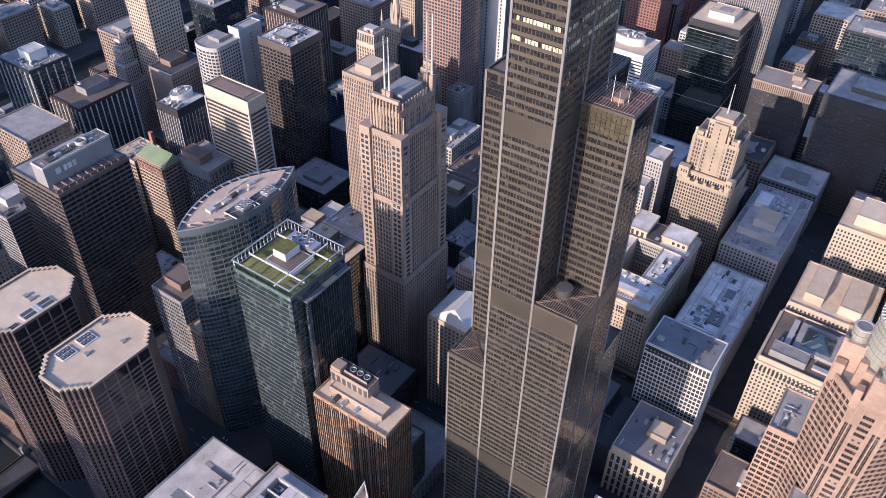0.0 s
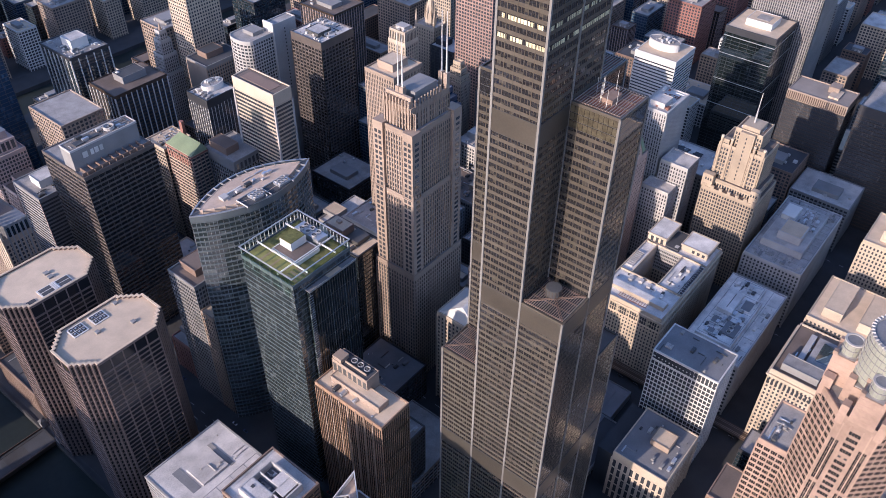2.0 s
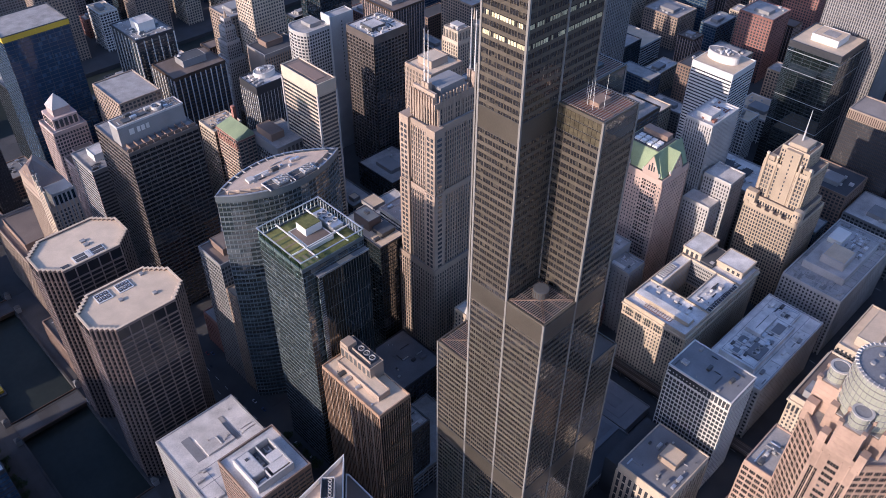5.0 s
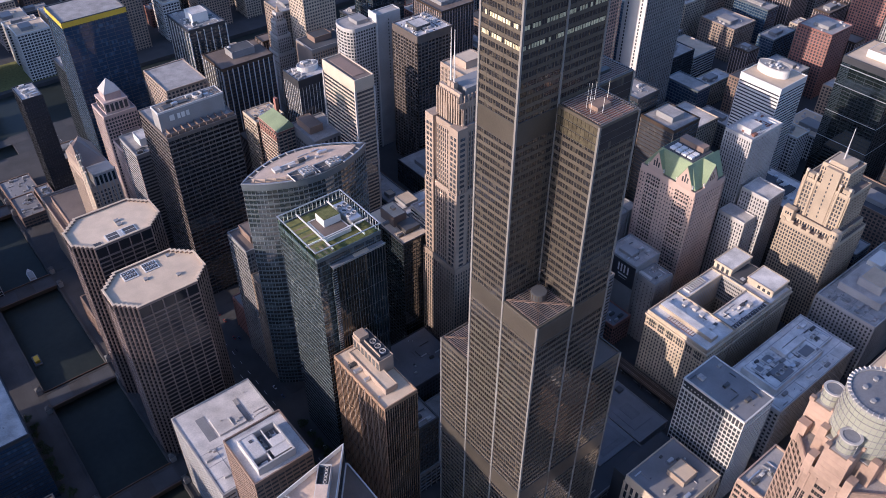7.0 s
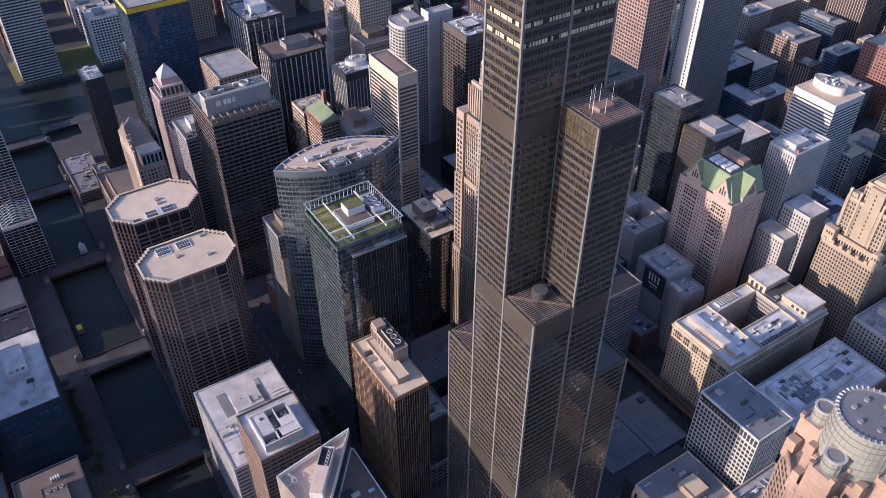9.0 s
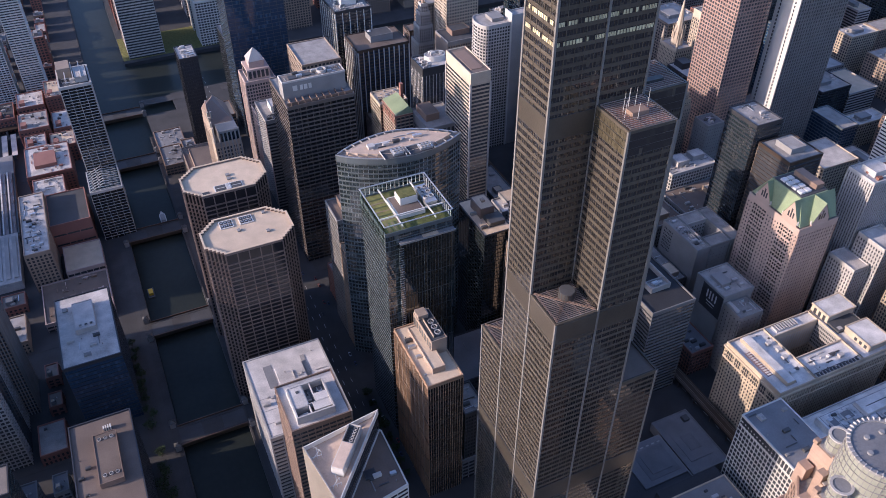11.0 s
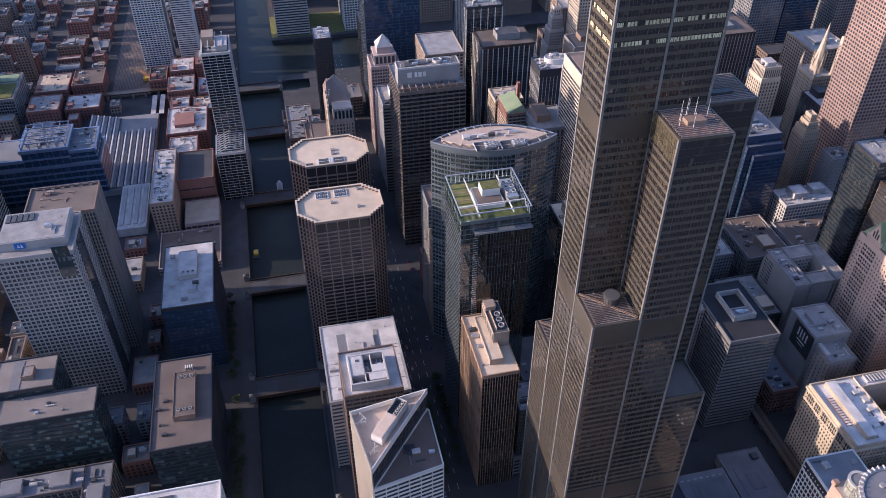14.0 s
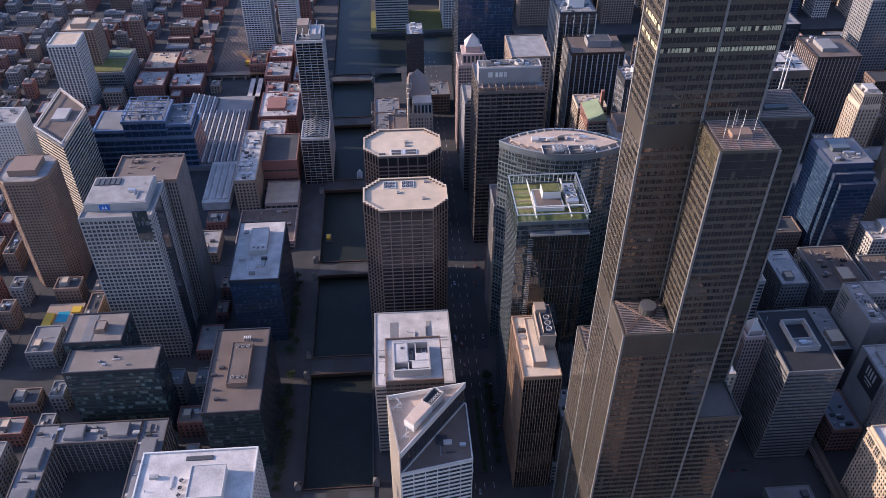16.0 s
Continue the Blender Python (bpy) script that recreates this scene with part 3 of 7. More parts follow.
gr = [(-21 - 2.5, 163.5 - 186.25), (26 - 2.5, 163.5 - 186.25), (26 - 2.5, 209 - 186.25), (-21 - 2.5, 209 - 186.25)]
part("cornice_rail", ring(gr, 0.6, 0.1, 202.9, 203.5, M["alu"]), o)
part("screen_glass", ring(gr, 0.1, 0.06, 197.4, 202.9, M["pane"]), o, label="clear glass wind screen").visible_shadow = False
for k in range(16):
    put(o, "screen_post", -20.6 + 3.08 * k, -20.3 + 3.08 * k, 208.4, 208.8, 196.7, 202.9, "white")
    put(o, "screen_post", 25.1, 25.5, 164 + 2.95 * k, 164.3 + 2.95 * k, 196.7, 202.9, "white")
for k in range(7):
    put(o, "planting_strip", -19 + 2.1 * k, -17.8 + 2.1 * k, 165.5, 175, 196.7, 196.85, "roof_brown" if k % 2 else "leaf")
for k in range(6):
    put(o, "planting_strip", -19.5, -6, 178 + 4.6 * k, 179.3 + 4.6 * k, 196.7, 196.85, "leaf" if k % 2 else "roof_brown")

# ---- river towers with notched corners ----
def notched(cx, cy, rx, ry, cut, steps):
    out = []
    def corner(sx, sy):
        pts = []
        for k in range(steps):
            a = cut * (1 - k / steps)
            b = cut * (k / steps)
            c = cut * ((k + 1) / steps)
            pts.append((cx + sx * (rx - b), cy + sy * (ry - a)))
            pts.append((cx + sx * (rx - c), cy + sy * (ry - a)))
        pts.append((cx + sx * (rx - cut), cy + sy * ry))
        return pts
    out += corner(1, 1)
    out += list(reversed(corner(-1, 1)))
    out += corner(-1, -1)
    out += list(reversed(corner(1, -1)))
    return out


MS = style("brown", "brown", "glass_still", "roof_light", fh=3.85, bh=1.55, bd=0.25, bay=8.2, pw=0.8, pd=0.5, par=1.3, cap=9.0)
MS["bh"], MS["pw"], MS["cope"] = 1.15, 0.75, 0.6
for cy in (259.5, 334.5):
    poly = notched(-92.3, cy, 32.0, 21.0, 11.5, 5)
    TAKEN.append((-124, -61, cy - 21, cy + 21))
    o = tower("office_tower", "brown granite office tower with saw-tooth corners beside the river", poly, 0, 155, MS)
    o["group"] = "twin river towers"
    part("coping", ring([(x - o.location.x, y - o.location.y) for x, y in poly], 0.5, 0.9, 156.2, 156.7, M["roof_light"]), o)
    part("upper_band", ring([(x - o.location.x, y - o.location.y) for x, y in poly], 0.3, 0.1, 145.6, 146.3, M["brown"]), o)
    if cy < 300:
        for x in (-109.3, -94.9):
            w = put(o, "roof_well", x, x + 10, 268.2, 277.6, 155.05, 155.7, "white", "white-curbed roof well with dark vents")
            for i in range(2):
                for j in range(3):
                    a, b = x + 0.6 + 3.0 * j, 268.9 + 4.2 * i
                    put(o, "louvre_grille", a, a + 2.6, b, b + 3.6, 155.7, 155.85, "roof_dark")
                    put(o, "vent_head", a + 0.8, a + 1.8, b + 1.3, b + 2.3, 155.85, 156.2, "alu")
        for x, y in ((-97.4, 262.1), (-78.2, 253.1), (-75.8, 276.0)):
            put(o, "roof_hatch", x - 1.2, x + 1.2, y - 1.4, y + 1.4, 155.05, 156.2, "grey")
    else:
        put(o, "roof_well", -102.5, -80.5, 315.4, 324.2, 155.05, 155.6, "white", "white-curbed strip of dark louvres")
        for x in (-101.5, -89.2):
            for j in range(2):
                put(o, "louvre_grille", x, x + 8.0, 316.2 + 4 * j, 319.4 + 4 * j, 155.6, 155.8, "roof_dark")
        for k in range(3):
            put(o, "pipe_rail", -93.1 + 1.2 * k, -92.5 + 1.2 * k, 315.6, 324, 155.6, 156.1, "white")
        put(o, "louvre_grille", -112, -106.5, 316, 319.4, 155.05, 155.5, "roof_dark")
        for y in (330.3, 335.6):
            put(o, "roof_hatch", -90.2, -86.8, y - 1.5, y + 1.5, 155.05, 156.2, "grey")

# ---- pale-roofed pair and angular tower on the river ----
HS = style("ash", "ash", "glass", "roof_white", fh=3.9, bh=1.7, bd=0.5, bay=8, pw=0.8, pd=0.55, par=0.5, cap=1.2)
o = block("office_building", "concrete office building with a worn white roof", -120, -63, 136, 211, 76, HS)
put(o, "roof_panel", -101, -81.3, 177.5, 194.5, 76.05, 77.6, "roof_white")
put(o, "roof_strip", -108.5, -102.5, 178, 200, 76.06, 76.3, "roof_slate")
joints(o, -119, -64, 137, 171, 76.06, 5, 3)
put(o, "roof_slot", -80.5, -77.5, 176, 200, 76.06, 76.4, "roof_grey")
clutter(o, -118, -104, 140, 172, 76.05, 6, 21, ("lightgrey", "roof_white"))
clutter(o, -99, -83, 179, 193, 77.65, 3, 22, ("roof_white", "lightgrey"))
clutter(o, -76, -65, 172, 206, 76.05, 3, 24, ("roof_white", "grey"))
o = block("office_building", "brown-banded office block with an open white roof well", -111, -74, 97, 135, 124, style("brickbrown", "brickbrown", "glass", "roof_white", fh=3.7, bh=1.7, bd=0.2, bay=4.6, pw=0.5, pd=0.3, par=1.3, cap=1.0))
for q in ((-106, -82, 101, 102, 124, 130), (-106, -82, 125.5, 126.5, 124, 130), (-106, -105, 102, 125.5, 124, 130), (-83, -82, 102, 125.5, 124, 130)):
    put(o, "well_wall", *q, "lightgrey")
for q in ((-96.5, -95.9, 102, 125.5, 124, 129.4), (-105, -95.9, 108.6, 109.2, 124, 129.4), (-91.5, -90.9, 110, 125.5, 124, 129.4), (-95.9, -83, 109.5, 110, 124, 129.4)):
    put(o, "well_partition", *q, "lightgrey")
put(o, "well_floor", -105, -83, 102, 125.5, 124.1, 124.3, "roof_slate")
put(o, "well_cover", -105, -96.5, 109.2, 125.5, 128.8, 129.6, "roof_white")
put(o, "well_cover", -90.9, -83, 110, 116, 128.8, 129.6, "roof_white")
put(o, "well_cover", -94, -83, 103.5, 109.5, 128.4, 129.2, "roof_white")
put(o, "cover_hatch", -101, -99, 120, 122, 129.6, 129.9, "darkgrey")
clutter(o, -104, -97, 103, 108, 124.3, 6, 31)
clutter(o, -95.5, -92, 110.5, 125, 124.3, 9, 32)
clutter(o, -90, -84, 117, 125, 124.3, 5, 33)
rail = [(-110.6 + 0.5 * k, -110.5 + 0.5 * k, 133.6, 133.7, 125.3, 126.4) for k in range(72)]
part("roof_rail", boxes([(a + 92.5, b + 92.5, c - 116, d - 116, e, f) for a, b, c, d, e, f in rail] + [(-18.2, 17.8, 17.6, 17.7, 126.3, 126.45)], M["darkgrey"]), o)

TR = style("black", "black", "glass", "roof_light", fh=3.9, bh=0.4, bd=0.1, bay=1.6, pw=0.2, pd=0.15, par=0.2, cap=0.8)
TAKEN.append((-112, -58, 20, 82))
TRI = [(-103.7, 29.7), (-62.4, 79.5), (-110, 72.2)]
o = tower("office_tower", "angular office tower with a white flank and triangular terrace", TRI, 0, 136, TR)
local = [(x - o.location.x, y - o.location.y) for x, y in TRI]
part("terrace_wall", ring(local, 0.25, 0.3, 135, 140, M["white"]), o)
part("terrace_deck", prism(offset(local, -0.4), 136, 136.25, M["roof_tan"]), o)
w = Vector(TRI[2]) - Vector(TRI[0])
part("white_flank", boxes([(-0.4, w.length + 0.4, -0.2, 0.5, 2.0 * k, 2.0 * k + 1.82) for k in range(70)] + [(-0.3, w.length + 0.3, -0.1, 0.5, 0, 140.2)], M["flank"]), o, (local[0][0], local[0][1], 0), math.atan2(w.y, w.x), "pale granite flank wall in flat courses")
turn = math.atan2(49.8, 41.3)
h = part("plant_house", boxes([(-15, 3, -3.6, 3.6, 136, 143)], M["white"]), o, (-88.3 - o.location.x, 60.3 - o.location.y, 0), turn)
part("plant_house_roof", boxes([(-14.6, 2.6, -3.2, 3.2, 143, 143.2)], M["roof_tan"]), h)
part("plant_screen", boxes([(3, 15, -3.7, -3.3, 136, 144), (3, 15, 3.3, 3.7, 136, 144), (14.6, 15, -3.3, 3.3, 136, 144)], M["lightgrey"]), h)
part("cooling_tower", boxes([(3.2, 14.4, -2.8, 0.4, 136, 142.6)], M["darkgrey"]), h)
for k in range(5):
    part("fan_housing", tube(0.95, 0.95, 142.6, 143.2, M["lightgrey"], 14, 0.75), h, (4.4 + 2.2 * k, -1.2, 0))
part("grille", boxes([(3.4, 14.2, 0.9 + 0.6 * k, 1.1 + 0.6 * k, 142, 142.4) for k in range(4)], M["darkgrey"]), h)
for cx, cy, n in ((-105, 64, 4), (-101, 42, 3)):
    for k in range(n):
        f = part("steel_frame", boxes([(-3.2, 3.2, -0.12, 0.12, 138.6, 138.9), (-3.2, -2.95, -0.12, 0.12, 136, 138.6), (2.95, 3.2, -0.12, 0.12, 136, 138.6)], M["white"]), o, (cx - o.location.x + 0.6 * k, cy - o.location.y + 1.6 * k, 0), 0.7 * k)
WG = style("white", "white", "glass", "roof_brown", fh=3.9, bh=1.7, bd=0.15, bay=6.8, pw=0.45, pd=0.2, par=0.7, cap=0.9)
o2 = tower("office_wing", "lower white-banded wedge with a flat brown roof", [(-103.5, 29.3), (-61.3, 36.8), (-61.3, 78), (-62.3, 79.2)], 0, 121, WG)
put(o2, "roof_hatch", -82, -75, 49, 55, 121.02, 122.2, "darkgrey")
put(o2, "roof_hatch_lid", -81.4, -75.6, 49.6, 54.4, 122.2, 122.4, "black")
clutter(o2, -84, -64, 40, 58, 121.05, 5, 23)

M["drum"] = surface("milky_glass_block", (0.29, 0.29, 0.225), 0.35, stain=0.12)
# ---- lens-shaped glass tower ----
def lens(x0, y0, x1, y1, north, south, n=12):
    """A pointed oval between two tips, counter-clockwise."""
    a, b = Vector((x0, y0)), Vector((x1, y1))
    e = b - a
    nv = Vector((-e.y, e.x)).normalized()
    low = [tuple(a + e * (k / n) - nv * south * math.sin(math.pi * k / n) ** 0.85) for k in range(n + 1)]
    up = [tuple(a + e * (1 - k / n) + nv * north * math.sin(math.pi * k / n) ** 0.85) for k in range(1, n)]
    return low + up


ES = style("steel", "alu", "glass_g", "roof_light", fh=4.05, bh=1.15, bd=0.3, bay=3.0, pw=0.14, pd=0.2, par=1.6, cap=2.5)
poly = lens(-21, 257, 72, 247, 19, 17, 14)
TAKEN.append((-22, 73, 232, 274))
o = tower("office_tower", "lens-shaped blue-green glass office tower with a pale brown roof", poly, 0, 200, ES)
inner = [(x - o.location.x, y - o.location.y) for x, y in offset(poly, -4.2)]
outer = [(x - o.location.x, y - o.location.y) for x, y in poly]
part("roof_gutter", ring(outer, -0.6, 3.6, 200.05, 200.5, M["roof_grey"]), o)
part("roof_screen", ring(inner, 0.0, 0.3, 200, 203.1, M["roof_tan"]), o)
part("screen_roof", prism(offset(inner, -0.4), 202.6, 202.9, M["roof_tan"]), o)
part("rim", ring(outer, 0.5, 0.3, 201.6, 202.3, M["alu"]), o)
for k in range(0, len(poly)):
    a, b = Vector(outer[k]), Vector(inner[k])
    d = b - a
    if d.length > 1.0:
        part("roof_rib", boxes([(0, d.length + 1.5, -0.1, 0.1, 201.7, 203.0)], M["grey"]), o, (a.x, a.y, 0), math.atan2(d.y, d.x))
for x, y, a, b in ((8, 235.5, 16, 10.5), (27, 234.5, 19, 9.5)):
    put(o, "plant_well", x, x + a, y, y + b, 202.92, 203.0, "roof_dark", "dark sunken plant well")
    put(o, "well_curb", x - 0.4, x, y - 0.4, y + b + 0.4, 202.9, 203.9, "lightgrey")
    put(o, "well_curb", x + a, x + a + 0.4, y - 0.4, y + b + 0.4, 202.9, 203.9, "lightgrey")
    put(o, "well_curb", x, x + a, y + b, y + b + 0.4, 202.9, 203.9, "lightgrey")
    put(o, "cooling_unit", x + a * 0.45, x + a - 1, y + 1.2, y + b - 1.6, 203.0, 204.6, "alu")
    for k in range(3):
        for j in range(2):
            fan(o, x + a * 0.45 + 1.8 + 2.9 * k, y + 3 + 3.4 * j, 204.6, 1.2)
put(o, "roof_box", 2, 7, 252, 257, 202.9, 205, "lightgrey")
put(o, "roof_duct", 7, 20, 256, 257, 202.9, 203.7, "white")
clutter(o, 0, 45, 250, 262, 202.95, 10, 41)
o = block("office_building", "stepped stone office building beside the curved tower", -20, 8, 276, 306, 128, style("grey", "grey", roof="roof_brown", bay=2.6))
penthouse(o, -12, 4, 284, 302, 128, 6, "brickbrown", "roof_brown")
o = block("office_annex", "lower ribbed annex with a pale roof edge", -20, -2, 262, 275, 106, style("tan", "tan", roof="roof_light", bay=2.2), split=False)

# ---- dark glass tower with a lit sign block ----
US = style("umber", "umber", "glass_w", "roof_grey", fh=4.1, bh=1.5, bd=0.22, bay=5.6, pw=0.25, pd=0.3, par=0.8, cap=1.0)
o = block("office_tower", "dark glass office tower with a pale mechanical crown", -22, 38, 388, 445, 172, US)
crown = rect(-21 - 8, 35 - 8, 400 - 416.5, 414 - 416.5)
part("crown", prism(crown, 172, 189, M["grey"]), o, label="pale granite crown with a plain sign")
part("crown_rim", ring(crown, 0.2, 0.5, 188.2, 189.8, M["lightgrey"]), o)
put(o, "terrace_rail", -21.5, 37.5, 390, 390.4, 172, 175, "brickbrown")
for x in range(-18, 36, 6):
    put(o, "terrace_post", x, x + 0.5, 388.5, 399.5, 172, 174.6, "brickbrown")
for q in ((-6, -3.6, 180, 184.5), (-2.6, 0.4, 180, 184.5), (1.6, 4.2, 180, 184.5), (-12.5, -8.5, 180, 184.8)):
    part("sign_bar", boxes([(q[0] - 8, q[1] - 8, 399.7 - 416.5, 400 - 416.5, q[2], q[3])], M["white"]), o)
fan(o, 16, 407, 189, 4.2)
put(o, "roof_unit", -14, -6, 403, 409, 189, 190, "darkgrey")
put(o, "crown_deck", -20, 34, 401, 413, 189.02, 189.3, "roof_beige")
put(o, "roof_unit", -2, 6, 404, 408, 189, 190.4, "darkgrey")
clutter(o, -19, 33, 401, 413, 189, 10, 51)
# beside the avenue further on
o = block("office_building", "grey ribbed office block with a pale roof box", -24, 13, 484, 526, 107, style("grey", "rose", roof="roof_grey", fh=3.8, bh=1.7, bay=30, pw=0.8))
penthouse(o, -14, 4, 498, 514, 107, 7, "white", "roof_white")
clutter(o, -22, 10, 486, 498, 107.05, 5, 52)
o = block("office_tower", "rose granite office tower with a pyramid top", -24, 8, 560, 592, 112, style("rose", "rose", roof="roof_grey", fh=3.8, bh=1.4, bay=2.8, pw=0.9))
put(o, "upper_tier", -20, 4, 564, 588, 112, 124, "rose")
for k in range(5):
    put(o, "tier_window", -20.2, -20, 566 + 4.2 * k, 569 + 4.2 * k, 114, 122, "glass")
    put(o, "tier_window", -18.5 + 4.5 * k, -15.5 + 4.5 * k, 563.8, 564, 114, 122, "glass")
put(o, "top_tier", -16, 0, 568, 584, 124, 131, "rose")
part("pyramid", prism([(-8.5, -8.5), (8.5, -8.5), (8.5, 8.5), (-8.5, 8.5)], 131, 143, M["lightgrey"], [(-0.2, -0.2), (0.2, -0.2), (0.2, 0.2), (-0.2, 0.2)]), o)
o2 = block("office_wing", "lower rose granite wing with grid windows", -22, 10, 536, 559, 86, style("rose", "rose", roof="roof_brown", fh=3.8, bh=1.4, bay=2.8, pw=0.9))
penthouse(o2, -14, 4, 540, 556, 86, 8, "rose", "roof_brown")

# limestone opera slab with steep roofs by the river
OS = style("tan", "tan", "glass", "roof_grey", fh=3.7, bh=1.3, bd=0.15, bay=2.6, pw=1.1, pd=0.35, par=1.0, cap=3.0)
o = block("opera_house", "limestone opera tower with a steep dark roof on the river", -84, -62, 409, 462, 140, OS)
# south stage and piers in grey: their shade is put into the colour
put(o, "top_stage", -80, -62.5, 409.5, 430, 140, 151, "grey")
for k in range(6):
    put(o, "stage_pier", -80 + 3.4 * k, -79 + 3.4 * k, 408.6, 409.5, 118, 152.5, "grey")
    put(o, "stage_window", -78.8 + 3.4 * k, -76.8 + 3.4 * k, 409.3, 409.5, 120, 149, "glass_b") if k < 5 else None
hip = mesh_of([(-11, -13, 149), (11, -13, 149), (11, 26, 149), (-11, 26, 149), (-4, 4, 168), (-1, 10, 168), (-9.5, -1, 166), (-9.5, 3, 167)], [(0, 1, 4, 6), (1, 2, 5, 4), (2, 3, 5), (3, 0, 6, 7), (3, 7, 4, 5), (6, 4, 7)], M["brown"])
part("steep_roof", hip, o, (0, 0, 0))
for k in range(4):
    part("dormer", boxes([(-10.6, -8.2, -8 + 6.4 * k, -5 + 6.4 * k, 150, 156.5)], M["tan"]), o)
    part("chimney", boxes([(-8.6, -7.2, -10 + 7 * k, -8.6 + 7 * k, 156, 163)], M["grey"]), o)
part("ridge_screen", boxes([(-11, -10.2, -13, 26, 140, 150)], M["tan"]), o)
# cream on the west edge only: the low sun put into the buttress colour
for k in range(4):
    put(o, "buttress", -84.9, -83.4, 409 + 4.2 * k, 411.4 + 4.2 * k, 0, 156 + 3 * k, "cream")
o = block("opera_wing", "long low limestone wing with a flat roof", -104, -62, 462.5, 545, 62, style("tan", "tan", roof="roof_brown", bay=3.2), split=False)
penthouse(o, -98, -72, 480, 530, 62, 7, "brickbrown", "roof_brown")
o = block("office_building", "dark slender office building with a snowy roof", -79, -60, 618, 650, 124, style("black", "black", "glass", "roof_white", bay=2.4, pw=0.3))
clutter(o, -77, -62, 620, 648, 124.05, 12, 53, ("white", "lightgrey", "alu"))

for k, q in enumerate(((-121, -98, 598, 640, 12), (-121, -90, 644, 684, 8), (-96, -82, 600, 636, 18), (-58, -26, 655, 690, 26))):
    o = block("river_shed", "low dark-roofed building on the river point", *q[:4], q[4], style("brickbrown", "brickbrown", roof="roof_slate", bay=4), split=False, category="building")
    clutter(o, q[0] + 2, q[1] - 2, q[2] + 2, q[3] - 2, q[4] + 0.05, 5, 400 + k)
# ---- loop towers north of the lens tower ----
o = block("office_tower", "dark office slab with bright vertical fins and a brown roof", 98, 157, 549, 592, 128, style("bronze_dark", "white", "glass", "roof_brown", fh=3.8, bh=1.3, bd=0.1, bay=5.9, pw=0.9, pd=0.8, par=0.8, cap=2))
penthouse(o, 118, 144, 563, 580, 128, 7, "grey", "roof_dark")
part("satellite_dish", tube(2.2, 0.6, 0, 1.2, M["white"], 16), o, (-6, 6, 135.5))
o = block("office_tower", "black office tower with white fins and a cluttered teal roof", 94, 136, 608, 662, 149, style("black", "white", "glass_b", "roof_grey", fh=3.8, bh=1.3, bd=0.1, bay=8.2, pw=0.9, pd=0.8))
penthouse(o, 106, 124, 622, 640, 149, 10, "white", "roof_white")
clutter(o, 96, 134, 610, 660, 149.05, 20, 61, ("white", "steel", "lightgrey"))
DK = style("umber", "umber", "glass_w", "roof_white", fh=3.9, bh=1.5, bd=0.1, bay=4.6, pw=1.0, pd=0.5, par=1.2, cap=6)
o = block("office_tower", "black office tower with deep window grid and a snowy roof", 260, 305, 432, 475, 159, DK)
penthouse(o, 268, 286, 444, 462, 159, 4, "darkgrey", "roof_white")
clutter(o, 262, 303, 434, 473, 159.05, 26, 62, ("white", "darkgrey", "lightgrey", "black"))
WF = style("cream", "lightgrey", "glass", "roof_brown", fh=3.9, bh=1.7, bd=0.1, bay=60, pw=1.6, pd=0.9, par=1.0, cap=10)
RC = style("lightgrey", "lightgrey", "glass", "roof_grey", fh=3.7, bh=1.5, bd=0.15, bay=3.4, pw=1.0, pd=0.25, par=0.9, cap=2)
TAKEN.append((216, 288, 494, 534))
bow = [(228 + 8 * math.cos(a), 513 + 16 * math.sin(a)) for a in [math.pi * (0.5 + k / 10) for k in range(11)]]
o = tower("office_tower", "pale gridded office tower with a rounded end", [(254, 529)] + bow + [(254, 497)], 0, 153, RC)
put(o, "roof_house", 236, 250, 505, 521, 153, 157, "grey")
o = block("office_tower", "plain white slab tower with a bright edge", 256, 286, 497, 510, 160, style("lightgrey", "lightgrey", "glass", "roof_grey", fh=4, bh=4.0, bd=0.1, bay=60, pw=0.2), split=False)
put(o, "edge_fin", 254.6, 256, 496, 511, 0, 163, "white", "bright white edge fin")
for k in range(18):
    put(o, "slit_window", 270, 271.2, 496.7, 496.85, 84 + 4 * k, 85.6 + 4 * k, "glass")
o = block("office_building", "tan walled block with a dark roof and ribbed attic", 206, 253, 552, 586, 115, style("grey", "tan", "glass", "roof_dark", fh=3.9, bh=1.8, bay=3.2, pw=1.2, cap=3))
put(o, "blank_wall", 205.3, 205.6, 552, 586, 0, 114, "tan", "blank tan side wall")
penthouse(o, 218, 240, 566, 582, 115, 6, "brickbrown", "roof_dark")
o = block("office_tower", "tall cream gridded tower", 222, 262, 590, 622, 188, style("cream", "cream", "glass", "roof_light", fh=3.8, bh=1.7, bay=3.4, pw=1.3), split=False)
o = thing("deco_tower", "slender grey stone setback tower with a lantern top", "skyscraper", (211, 633, 0))
TAKEN.append((198, 222, 618, 648))
DT = style("lightgrey", "lightgrey", "glass", "roof_grey", fh=3.7, bh=1.2, bay=2.4, pw=1.2, pd=0.4, par=1.6)
for k, (d, z0, z1) in enumerate(((11, 0, 84), (8.5, 84, 104), (6.2, 104, 120), (4, 120, 130))):
    tower("", "", rect(211 - d, 211 + d, 633 - d, 633 + d), z0, z1, DT, o)
part("lantern", tube(2.4, 0.5, 130, 138, M["tan"], 10), o)
o = block("office_tower", "white concrete office tower with broad frame and dark bands", 140, 160, 364, 416, 179, WF)
put(o, "roof_slot", 144, 156, 372, 410, 179.05, 179.5, "brickbrown")
